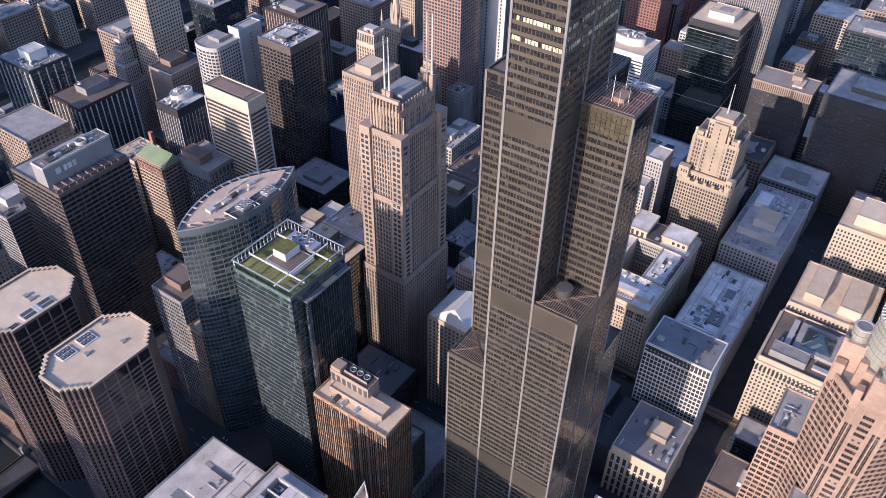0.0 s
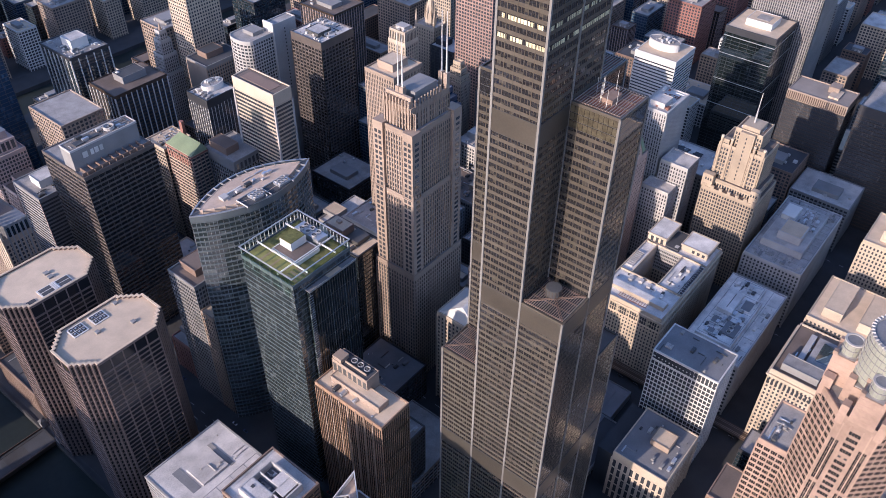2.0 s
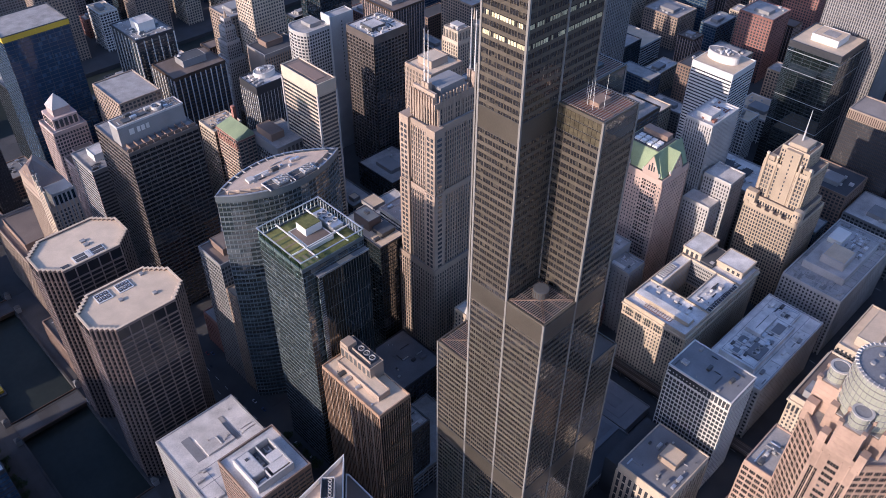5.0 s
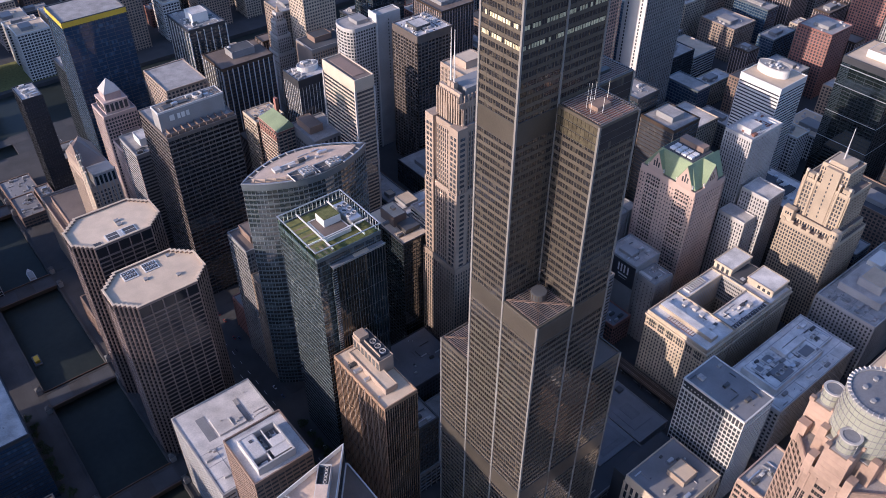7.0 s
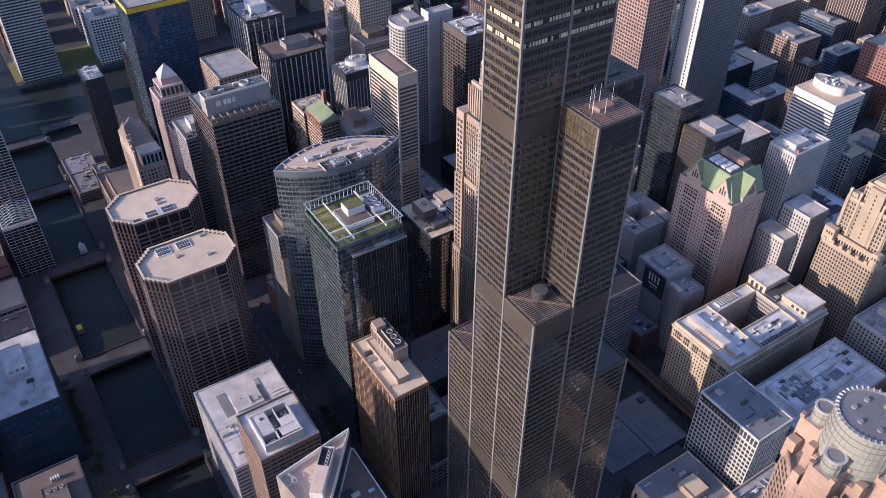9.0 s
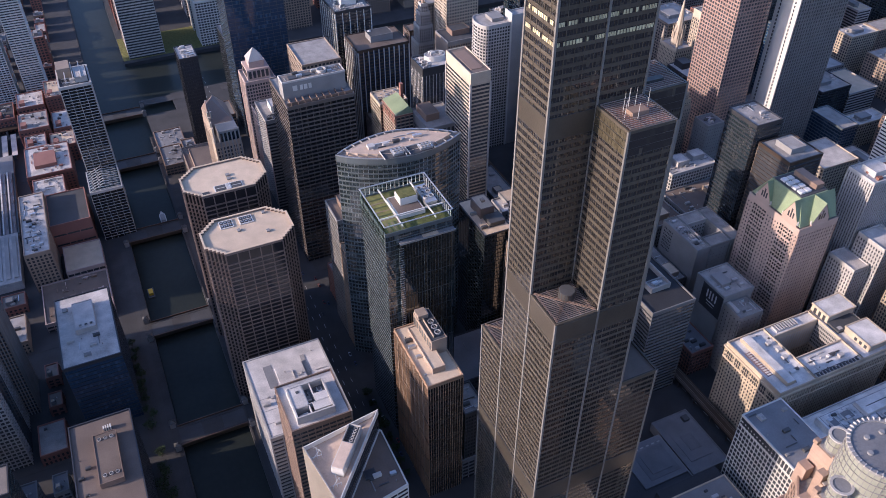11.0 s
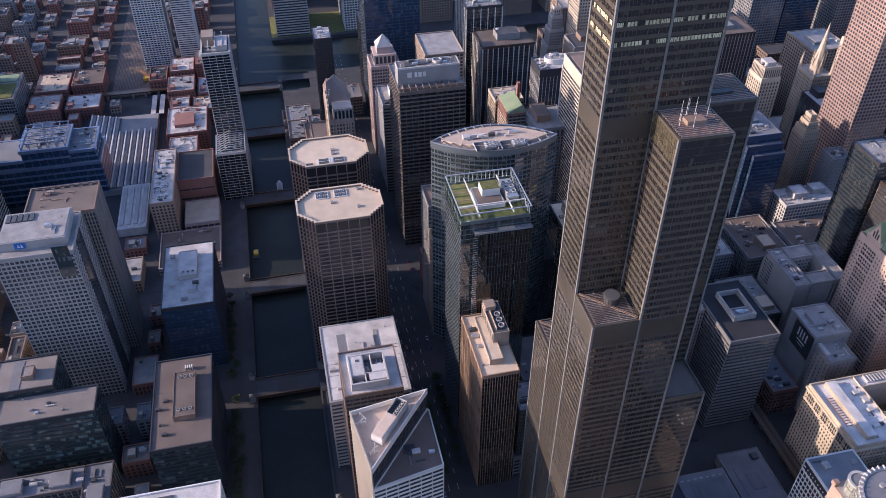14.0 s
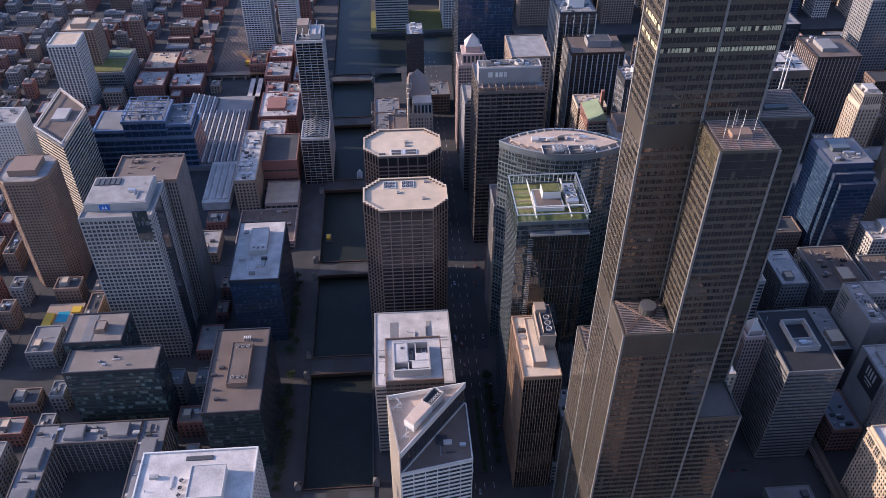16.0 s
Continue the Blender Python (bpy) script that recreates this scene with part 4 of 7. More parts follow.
o = block("office_building", "black gridded office building with a curved white roof house", 127, 160, 442, 470, 150, style("black", "lightgrey", "glass", "roof_white", fh=3.9, bh=1.2, bay=3.6, pw=0.5, cap=7))
oval = [(4 + 11 * math.cos(2 * math.pi * k / 26), 3 + 7.5 * math.sin(2 * math.pi * k / 26)) for k in range(26)]
part("round_penthouse", prism(oval, 150, 155, M["white"]), o)
part("round_penthouse_roof", prism(offset(oval, -0.5), 155, 155.2, M["roof_grey"]), o)
part("round_penthouse_rim", ring(oval, 0.1, 0.4, 155, 155.8, M["white"]), o)
clutter(o, 128, 140, 443, 468, 150.05, 8, 63)
clutter(o, 142, 156, 455, 464, 155.2, 5, 67, ("white", "grey"))
o = block("hotel_building", "red-brown terracotta building with a green copper roof", 94, 112, 433, 469, 112, style("cream", "pink", "glass", "roof_grey", fh=3.8, bh=1.5, bay=4.2, pw=0.8, par=0.4))
part("copper_roof", mesh_of([(-9.6, -18.5, 112.2), (9.6, -18.5, 112.2), (9.6, 18.5, 112.2), (-9.6, 18.5, 112.2), (5.5, -15, 118.5), (5.5, 15, 118.5)], [(0, 1, 4), (1, 2, 5, 4), (2, 3, 5), (3, 0, 4, 5)], M["copper"]), o)
part("cornice", ring(rect(-9, 9, -18, 18), 1.0, 0.2, 110.2, 111.6, M["brick"]), o)
for k in range(9):
    part("facade_arch", boxes([(-9.6, -9.4, -16.6 + 4 * k, -14.4 + 4 * k, 100, 107)], M["brick"]), o)
put(o, "chimney", 114, 117, 470, 474, 60, 124, "brick")
o = block("office_building", "grey stone building with arched top windows", 112, 146, 396, 438, 112, style("grey", "grey", "glass_b", "roof_grey", fh=3.9, bh=1.2, bay=3.2, pw=1.2, cap=9))
for k in range(7):
    put(o, "arch_window", 114 + 4.5 * k, 116.6 + 4.5 * k, 395.6, 396, 103, 109.5, "glass")
penthouse(o, 116, 130, 410, 434, 112, 7, "brickbrown", "roof_brown")
o = block("office_building", "small brick building with a busy roof", 92, 122, 472, 500, 104, style("cream", "cream", roof="roof_light", bay=3), split=False)
clutter(o, 93, 121, 474, 498, 104.05, 12, 64)
o = block("office_building", "round-cornered horizontal-banded office building", 150, 200, 225, 300, 78, style("lightgrey", "lightgrey", "glass", "roof_grey", fh=3.9, bh=1.6, bay=70, pw=0.4), split=False)
clutter(o, 152, 198, 228, 298, 78.05, 16, 65)
o = block("office_building", "low dark building with a flat roof", 30, 92, 158, 206, 34, style("black", "black", "glass", "roof_slate", bay=3), split=False)
clutter(o, 34, 88, 163, 202, 34.05, 12, 66)
o = block("office_tower", "black glass office tower with a tan roof and roof houses", 77, 101.5, 211, 259, 128, style("black", "black", "glass_mirror", "roof_light", fh=4.0, bh=0.4, bay=3, pw=0.15, pd=0.12, par=0.6, cap=0.8))
penthouse(o, 84, 96, 232, 250, 128, 9, "brown", "roof_light")
put(o, "stair_head", 89, 92, 240, 244, 137, 139, "tan")
put(o, "plant_frame", 86, 99, 219, 231, 128, 132, "darkgrey", "dark steel plant enclosure")
clutter(o, 79, 84, 214, 256, 128.05, 3, 143)
TAKEN.append((76, 152, 160, 260))

# ---- tan stepped tower with twin spires ----
AS = style("tan", "tan", "glass", "roof_grey", fh=4.0, bh=1.3, bd=0.08, bay=2.5, pw=1.05, pd=0.45, par=1.2, cap=3.0)
AS2 = dict(AS, pw=0.9, bay=2.25)
o = thing("office_tower", "tan granite setback office tower with twin white spires", "skyscraper", (118, 184, 0))
TAKEN.append((96, 152, 170, 212))
for a in ((95.4, 150.5, 171.6, 209.6, 0, 118), (98, 148, 174, 207, 118, 185), (99.5, 146, 175.5, 205.5, 185, 236), (103, 142, 179, 202, 236, 252)):
    tower("", "", rect(*a[:4]), a[4], a[5], AS if a[5] < 200 else AS2, o)
for x, y in ((98, 174), (98, 200), (141, 174), (141, 200)):
    put(o, "corner_tower", x - 0.9, x + 7.9, y - 0.9, y + 7.9, 118, 238, "tan")
    put(o, "shoulder_pier", x - 1.6, x + 8.4, y - 1.6, y + 8.4, 118, 186, "tan")
    for e in range(4):
        put(o, "shoulder_finial", x - 1.3 + 2.6 * e, x - 0.3 + 2.6 * e, y - 1.5, y - 0.6, 186, 189.5, "tan")
    for k in range(12, 46):
        put(o, "corner_window", (x - 1.75 if k < 35 else x - 1.05), x - 0.9, y + 0.6, y + 2.9, 40 + 4.2 * k, 42.5 + 4.2 * k, "glass") if x < 100 else None
        put(o, "corner_window", (x - 1.75 if k < 35 else x - 1.05), x - 0.9, y + 4.1, y + 6.4, 40 + 4.2 * k, 42.5 + 4.2 * k, "glass") if x < 100 else None
        put(o, "corner_window", x + 1.5, x + 5.5, (y - 1.75 if k < 35 else y - 1.05), y - 0.9, 40 + 4.2 * k, 42.1 + 4.2 * k, "glass") if y < 180 else None
put(o, "crown_fin", 104, 106, 180, 201, 252, 260, "tan")
for k in range(9):
    put(o, "crown_post", 107 + 3.2 * k, 108 + 3.2 * k, 178.6, 179.6, 236, 258, "tan")
    put(o, "crown_post", 102, 103, 180 + 2.6 * k, 181 + 2.6 * k, 236, 258, "tan")
put(o, "mechanical_house", 112, 134, 183, 198, 252, 260, "grey")
for q in ((107, 192.9), (107, 189.3), (140, 184), (140, 179.8)):
    put(o, "spire_base", q[0] - 1.5, q[0] + 1.5, q[1] - 1.5, q[1] + 1.5, 252, 264, "tan")
    mast(o, q[0], q[1], 264, 36 if q[0] < 120 else 42, 0.6, "white", "spire")
for k in range(13):
    a = math.pi * (0.5 + 0.5 * k / 12)
    put(o, "louvre_fin", 116 + 12 * math.cos(a) - 0.3, 116 + 12 * math.cos(a) + 0.3, 176 + 10 * math.sin(a) - 0.3, 176 + 10 * math.sin(a) + 0.3, 236, 250, "tan")
clutter(o, 112, 140, 180, 200, 252.1, 10, 71)
o = block("office_tower", "pale ribbed office tower with a flat beige roof", 178, 212, 262, 292, 214, style("tan", "tan", "glass", "roof_light", bay=1.8, pw=0.9, bh=1.2))
penthouse(o, 186, 204, 270, 286, 214, 6, "tan", "roof_light")
o = block("office_building", "tan brick tower with bright narrow windows", 96, 130, 112, 150, 96, style("cream", "cream", "glass", "roof_white", bay=3.4, pw=1.6, bh=1.6, bd=0.1))
part("white_gable_roof", prism(rect(-16.5, 16.5, -18.5, 18.5), 96.2, 108, M["white"], rect(-12, 12, -1, 1)), o)

# ---- street of the court building ----
RS = style("terracotta", "terracotta", "glass", "roof_snow", fh=4.0, bh=1.7, bd=0.15, bay=2.7, pw=1.35, pd=0.3, par=1.6, cap=4.5)
o = thing("office_building", "cream terracotta office building round an open court", "office building", (272, 53, 0))
TAKEN.append((222, 334, 25, 83))
for a in ((222, 257, 26, 82.5), (303, 333, 26, 82.5), (257, 303, 72, 82.5), (257, 303, 26, 48)):
    tower("", "", rect(*a), 0, 68, RS, o, split=a[0] == 222)
OUT = rect(222 - 272, 333 - 272, 26 - 53, 82.5 - 53)
part("cornice", ring(OUT, 1.5, 0.2, 64.6, 66.0, M["terracotta"]), o)
part("belt_course", ring(OUT, 0.8, 0.2, 54, 54.8, M["terracotta"]), o)
for k in range(40):
    put(o, "cornice_bracket", 220.9, 221.6, 26.6 + 1.4 * k, 27.1 + 1.4 * k, 63.4, 64.6, "terracotta")
for k in range(6):
    w = put(o, "attic_window", 221.3, 221.6, 28.6 + 9 * k, 34.6 + 9 * k, 56, 63, "glass", "tall paired attic window")
    part("window_mullion", boxes([(-50.85, -50.68, 28.6 + 9 * k - 53 + 2 * j - 0.2, 28.6 + 9 * k - 53 + 2 * j + 0.2, 56, 63) for j in range(4)] + [(-50.85, -50.68, 28.6 + 9 * k - 53, 34.6 + 9 * k - 53, 59.2, 59.7)], M["terracotta"]), w)
put(o, "front_house", 232, 240, 30, 80, 68, 71.5, "terracotta")
put(o, "front_house_roof", 232.4, 239.6, 30.4, 79.6, 71.5, 71.7, "roof_snow")
for q in ((306, 333.5, 66, 83, 76), (312, 333.5, 30, 54, 74)):
    w = put(o, "pavilion", q[0], q[1], q[2], q[3], 68, q[4], "terracotta", "raised stone corner pavilion")
    part("pavilion_roof", boxes([(q[0] - 272 + 0.6, q[1] - 272 - 0.6, q[2] - 53 + 0.6, q[3] - 53 - 0.6, q[4], q[4] + 0.2)], M["roof_snow"]), w)
    part("pavilion_cornice", ring(rect(q[0] - 272, q[1] - 272, q[2] - 53, q[3] - 53), 0.6, 0.3, q[4] - 1, q[4] + 0.6, M["terracotta"]), w)
    for k in range(3):
        part("pavilion_arch", boxes([(q[0] - 272 - 0.15, q[0] - 272, q[2] - 53 + 2.5 + 4.6 * k, q[2] - 53 + 5 + 4.6 * k, 69, q[4] - 2)], M["glass"]), w)
put(o, "link_house", 306, 330, 54, 66, 68, 70.5, "roof_dark")
for k in range(12):
    put(o, "pergola_beam", 225 + 0.1 * k, 229.5, 42 + 2.2 * k, 42.4 + 2.2 * k, 70, 70.4, "rust")
put(o, "pergola_post", 225, 225.3, 42, 67, 69.6, 70, "rust")
for k in range(9):
    put(o, "skylight_rib", 264 + 2.6 * k, 265 + 2.6 * k, 75, 81.5, 68.05, 69.6, "lightgrey")
for x, y in ((250, 52), (252, 60), (249, 68), (290, 36), (310, 57)):
    put(o, "lift_head", x - 2, x + 2, y - 1.6, y + 1.6, 68.05, 70.6, "lightgrey")
clutter(o, 242, 256, 28, 80, 68.05, 9, 81, ("roof_snow", "darkgrey", "lightgrey"))
clutter(o, 259, 301, 28, 46, 68.05, 14, 83, ("darkgrey", "lightgrey", "roof_snow"))
for k in range(13):
    put(o, "roof_hoop", 260 + 3.2 * k, 261.6 + 3.2 * k, 27.2, 29.6, 68.05, 69.0, "roof_dark")
put(o, "eave_gutter", 258, 305, 30.2, 30.8, 68.05, 68.6, "roof_dark")
put(o, "eave_gutter", 241, 241.5, 30, 80, 68.05, 68.7, "roof_dark")
put(o, "court_wall", 302.5, 302.68, 48.2, 71.8, 44, 67.8, "ash", "pale glazed wall of the light court")
put(o, "court_wall", 257.2, 302.5, 71.8, 71.95, 44, 67.8, "lightgrey")
for j in range(6):
    for k in range(14):
        put(o, "court_window", 302.38, 302.5, 49.4 + 1.6 * k, 50.4 + 1.6 * k, 46 + 3.6 * j, 47.9 + 3.6 * j, "glass")

o = block("office_building", "white grid-fronted office block with a dark roof", 163, 195.3, -40.5, 7.6, 98, style("white", "white", "glass", "roof_slate", fh=4.25, bh=0.75, bd=0.3, bay=2.83, pw=0.5, pd=0.3, par=0.5, cap=0.5))
for k in range(17):
    put(o, "tall_window", 162.62, 162.7, -39.7 + 2.68 * k, -37.9 + 2.68 * k, 90.4, 96.6, "glass")
part("top_frame", ring(rect(163 - 179.15, 195.3 - 179.15, -40.5 + 16.45, 7.6 + 16.45), 0.32, 0.1, 89.4, 90.4, M["white"]), o)
put(o, "roof_hatch", 170, 174, -2, 3, 98.05, 99.6, "roof_white")
clutter(o, 165, 193, -38, 5, 98.05, 10, 84, ("darkgrey", "grey"))
o = block("department_block", "broad grey stone block with a cluttered white roof", 226, 326, -38, 9, 56, style("lightgrey", "lightgrey", "glass", "roof_snow", fh=4.2, bh=1.9, bay=3.6, pw=1.4, par=1.0), split=False)
put(o, "raised_roof", 236, 300, -26, 3, 56, 62, "roof_snow")
joints(o, 227, 325, -37.2, -27.5, 56.06, 9, 1)
joints(o, 238, 298, -25, 2, 62.04, 6, 2)
joints(o, 301, 319, -21, 3, 60.04, 2, 3)
for q in ((240, 247, -10, -2), (252, 262, -9, -1), (280, 294, -23, -14)):
    put(o, "roof_curb", *q, 62, 63.2, "roof_snow")
    put(o, "curb_well", q[0] + 0.8, q[1] - 0.8, q[2] + 0.8, q[3] - 0.8, 63.2, 63.25, "roof_slate")
put(o, "raised_roof", 300, 320, -22, 4, 56, 60, "roof_snow")
for k in range(6):
    put(o, "edge_panel", 229 + 15.6 * k, 242.6 + 15.6 * k, -36.6, -29, 56.1, 56.5, "roof_snow")
put(o, "upper_box", 268, 296, -12, 0, 62, 66, "roof_snow", "raised white roof box")
put(o, "box_slot", 272, 292, -6.6, -6, 66, 66.1, "roof_dark")
put(o, "plant_pen", 246, 262, -24, -13, 62, 63.4, "roof_slate")
for k in range(3):
    fan(o, 249 + 5 * k, -18.5, 63.4, 1.8)
for k in range(4):
    fan(o, 306 + 3.4 * (k % 2), -16 + 4 * (k // 2), 60, 1.4)
clutter(o, 238, 298, -24, 1, 62.02, 46, 85, ("roof_snow", "alu", "grey", "darkgrey"))
clutter(o, 228, 324, -37, -28, 56.05, 12, 86, ("roof_snow", "grey"))
clutter(o, 302, 319, -20, 2, 60.02, 14, 87, ("roof_snow", "alu", "darkgrey"))
o = block("office_building", "stone office building with tall dark windows and a cluttered roof", 104, 153, -42, -2, 50, style("cream", "cream", "glass", "roof_slate", fh=8.2, bh=1.4, bd=0.1, bay=4.6, pw=2.0, pd=0.4, cap=6))
penthouse(o, 126, 140, -32, -18, 50, 5, "tan", "roof_light")
clutter(o, 106, 150, -40, -5, 50.05, 18, 88)
put(o, "low_roof", 110, 160, 0, 12, 0, 38, "roof_dark")
o = block("plaza_building", "low terrace roof with raised grey platforms", 76, 158, 14, 66, 9, style("grey", "grey", roof="roof_dark", bay=6), split=False, category="building")
put(o, "roof_platform", 120, 157.5, 30, 65.5, 9, 10.2, "roof_slate", "grey paved plaza deck")
put(o, "roof_platform", 132, 150, 38, 55, 10.2, 11.0, "roof_slate")
put(o, "platform_step", 128, 154, 34, 59, 10.2, 10.5, "roof_slate")
for k in range(7):
    put(o, "deck_bench", 122 + 5 * k, 124.6 + 5 * k, 60.5, 61.4, 10.2, 10.8, "lightgrey")
clutter(o, 80, 118, 18, 62, 9.05, 8, 89)
deck = thing("plaza_deck", "pale grey terrace deck behind a low parapet by the railway", "terrace", (180, 52, 0))
part("slab", boxes([(-20, 13, -26, 26, 0.2, 8.5)], M["roof_slate"]), deck)
part("parapet", ring([(-20, -26), (13, -26), (13, 26), (-20, 26)], 0.1, 0.5, 8.5, 9.4, M["grey"]), deck)
part("raised_bed", boxes([(-14, 6, -16, 12, 8.5, 9.0)], M["roof_slate"]), deck)
part("raised_bed", boxes([(-8, 2, -8, 6, 9.0, 9.4)], M["roof_slate"]), deck)
part("roof_hut", boxes([(4, 9, 16, 21, 8.5, 11.2)], M["darkgrey"]), deck)
# dark banded block with the white roof box, its slender neighbour
DS = style("bandstone", "bandstone", "glass", "roof_black", fh=3.75, bh=1.75, bd=0.25, bay=80, pw=0.4, pd=0.3, par=1.1, cap=1.0)
o = block("office_building", "grey banded office block with a black roof", 166, 205, 109, 169.5, 98, DS)
for q in ((178, 196, 128, 129, 98, 103), (178, 196, 155, 156, 98, 103), (178, 179, 129, 155, 98, 103), (195, 196, 129, 155, 98, 103), (179, 195, 137, 138, 98, 102)):
    put(o, "roof_screen", *q, "ash")
put(o, "screen_floor", 179, 195, 129, 137, 98.1, 100.5, "ash")
clutter(o, 181, 194, 130, 136, 100.5, 5, 91, ("white", "alu"))
mast(o, 170, 160, 98, 6, 0.15)
o = block("slender_tower", "narrow rose-grey tower with a white pyramid cap", 151, 165, 147, 163, 95, style("rose", "rose", "glass", "roof_slate", bay=2.4, pw=0.9, bh=1.3), split=False)
put(o, "crown", 153, 163, 149.5, 160.5, 95, 99, "rose")
part("pyramid_cap", prism(rect(-4.6, 4.6, -5, 5), 99, 107, M["lightgrey"], rect(-0.4, 0.4, -0.4, 0.4)), o)
for x in (-5.6, 5.6):
    for y in (-6.4, 6.4):
        part("corner_finial", tube(0.8, 0.3, 95, 100, M["white"], 8), o, (x, y, 0))
o = block("hotel_tower", "plain grey hotel tower with a large black sign on its side", 246, 276, 117.2, 150, 76, style("grey", "grey", "glass", "roof_grey", fh=3.9, bh=3.9, bay=60, pw=0.3), split=False)
part("sign_board", boxes([(-0.5, 0, -12, 12, 52, 75)], M["black"]), o, (-15.3, -4.6, 0), 0, "black square sign with a plain white mark")
for q in ((-5.5, -4, 64, 72), (-1.8, -0.4, 64, 72), (1.4, 2.8, 64, 72), (4.6, 6, 64, 72), (-5, 5, 60.4, 61.6), (-4, 4, 57.8, 58.3)):
    part("sign_mark", boxes([(-0.62, -0.5, *q)], M["white"]), o, (-15.3, -4.6, 0))
put(o, "roof_plant", 252, 262, 128, 142, 76, 79, "grey")
clutter(o, 248, 274, 119, 148, 76.05, 10, 92)
o = block("hotel_annex", "plain grey annex beside the hotel with a flat roof", 248, 270, 98, 117, 69, style("grey", "grey", "glass", "roof_grey", fh=4, bh=2.6, bay=4, pw=2.6), split=False)
put(o, "roof_vent_row", 249, 252, 104, 116, 69.05, 71.5, "lightgrey")
clutter(o, 254, 268, 100, 115, 69.05, 9, 93)
o = block("hotel_annex", "low brick annex with a dark roof", 222, 244, 112, 150, 26, style("brick", "brick", "glass", "roof_slate", bay=3), split=False)
clutter(o, 224, 242, 114, 148, 26.05, 9, 96)
o = thing("office_building", "plain grey building with a deep light court", "office building", (288, 196, 0))
TAKEN.append((264, 312, 173, 220))
CS = style("grey", "grey", "glass", "roof_grey", fh=4, bh=3.4, bay=3.4, pw=2.6)
CB = style("lightgrey", "lightgrey", "glass", "roof_grey", fh=4, bh=2.0, bay=3.2, pw=1.4)
tower("", "", rect(264, 278, 173, 220), 0, 76, style("grey", "grey", "glass", "roof_grey", fh=4, bh=4, bay=60, pw=0.4), o, split=False)
for a in ((300, 312, 173, 220), (278, 300, 206, 220), (278, 300, 173, 186)):
    tower("", "", rect(*a), 0, 76, CB if a[0] == 278 and a[2] > 200 else CS, o, split=False)
for k in range(6):
    for j in range(7):
        put(o, "small_window", 263.6, 263.8, 206 + 2 * k, 207 + 2 * k, 50 + 3.4 * j, 51.6 + 3.4 * j, "glass")
clutter(o, 266, 276, 175, 218, 76.05, 12, 97)
o = block("office_building", "low grey office block with rooftop plant", 226, 262, 176, 226, 44, style("darkgrey", "darkgrey", roof="roof_grey", bay=3), split=False)
penthouse(o, 246, 258, 182, 196, 44, 4, "tan", "roof_light")
clutter(o, 228, 260, 178, 224, 44.05, 12, 94)

# gabled postmodern tower
o = block("office_tower", "pale rose granite tower with green copper gables", 302, 342, 114, 170, 128, style("blush", "blush", "glass", "roof_grey", fh=3.9, bh=2.2, bd=0.15, bay=2.8, pw=1.6, pd=0.2, cap=4))
part("copper_roof", prism(rect(-19, 19, -27, 27), 130, 149, M["copper"], rect(-14, 14, -16, 16)), o)
put(o, "roof_deck", 309, 335, 127, 157, 149, 149.5, "roof_dark")
for k in range(4):
    for j in range(2):
        put(o, "deck_unit", 311 + 6 * j, 315.5 + 6 * j, 130 + 6 * k, 134.5 + 6 * k, 149.5, 151.2, "white")
put(o, "deck_house", 326, 334, 130, 154, 149.5, 154, "brickbrown")
def gable(root, x, y, turn, w, z0, z1, depth):
    m = mesh_of([(-w / 2, 0, z0), (w / 2, 0, z0), (0, 0, z1), (-w / 2, depth, z0), (w / 2, depth, z0), (0, depth, z1)], [(0, 1, 2), (3, 5, 4), (0, 3, 4, 1)], M["blush"])
    g = part("gable", m, root, (x - root.location.x, y - root.location.y, 0), turn)
    s = mesh_of([(-w / 2 - 0.6, -0.4, z0 - 0.4), (0, -0.4, z1 + 0.5), (0, depth, z1 + 0.5), (-w / 2 - 0.6, depth, z0 - 0.4), (w / 2 + 0.6, -0.4, z0 - 0.4), (w / 2 + 0.6, depth, z0 - 0.4), (-w / 2 - 0.6, -0.4, z0 - 1.0), (0, -0.4, z1 - 0.1), (w / 2 + 0.6, -0.4, z0 - 1.0)], [(0, 1, 2, 3), (1, 4, 5, 2), (0, 6, 7, 1), (1, 7, 8, 4)], M["copper"])
    part("gable_roof", s, g)
    for dx in (-2.4, 0, 2.4):
        part("gable_window", boxes([(dx - 0.7, dx + 0.7, -0.12, 0.02, z0 + 1, z0 + (9 if dx == 0 else 6))], M["glass"]), g)
gable(o, 301.8, 125.9, -math.pi / 2, 15.6, 132.7, 148.7, 9)
gable(o, 301.8, 155.5, -math.pi / 2, 15, 132.7, 148.3, 9)
gable(o, 322, 113.8, 0, 17, 132.7, 148.5, 13)
gable(o, 342.2, 126, math.pi / 2, 15, 132.7, 148.5, 9)
for y in (125.9, 155.5):
    put(o, "gable_base", 301.7, 304, y - 7.8, y + 7.8, 128, 132.7, "blush")
put(o, "gable_base", 313.5, 330.5, 113.7, 116, 128, 132.7, "blush")
for x, y in ((302.5, 117.8), (302.5, 134), (302.5, 147.7), (302.5, 163.5), (313, 114.5)):
    part("ball_finial", tube(0.9, 0.5, 131, 134, M["white"], 10), o, (x - o.location.x, y - o.location.y, 0))
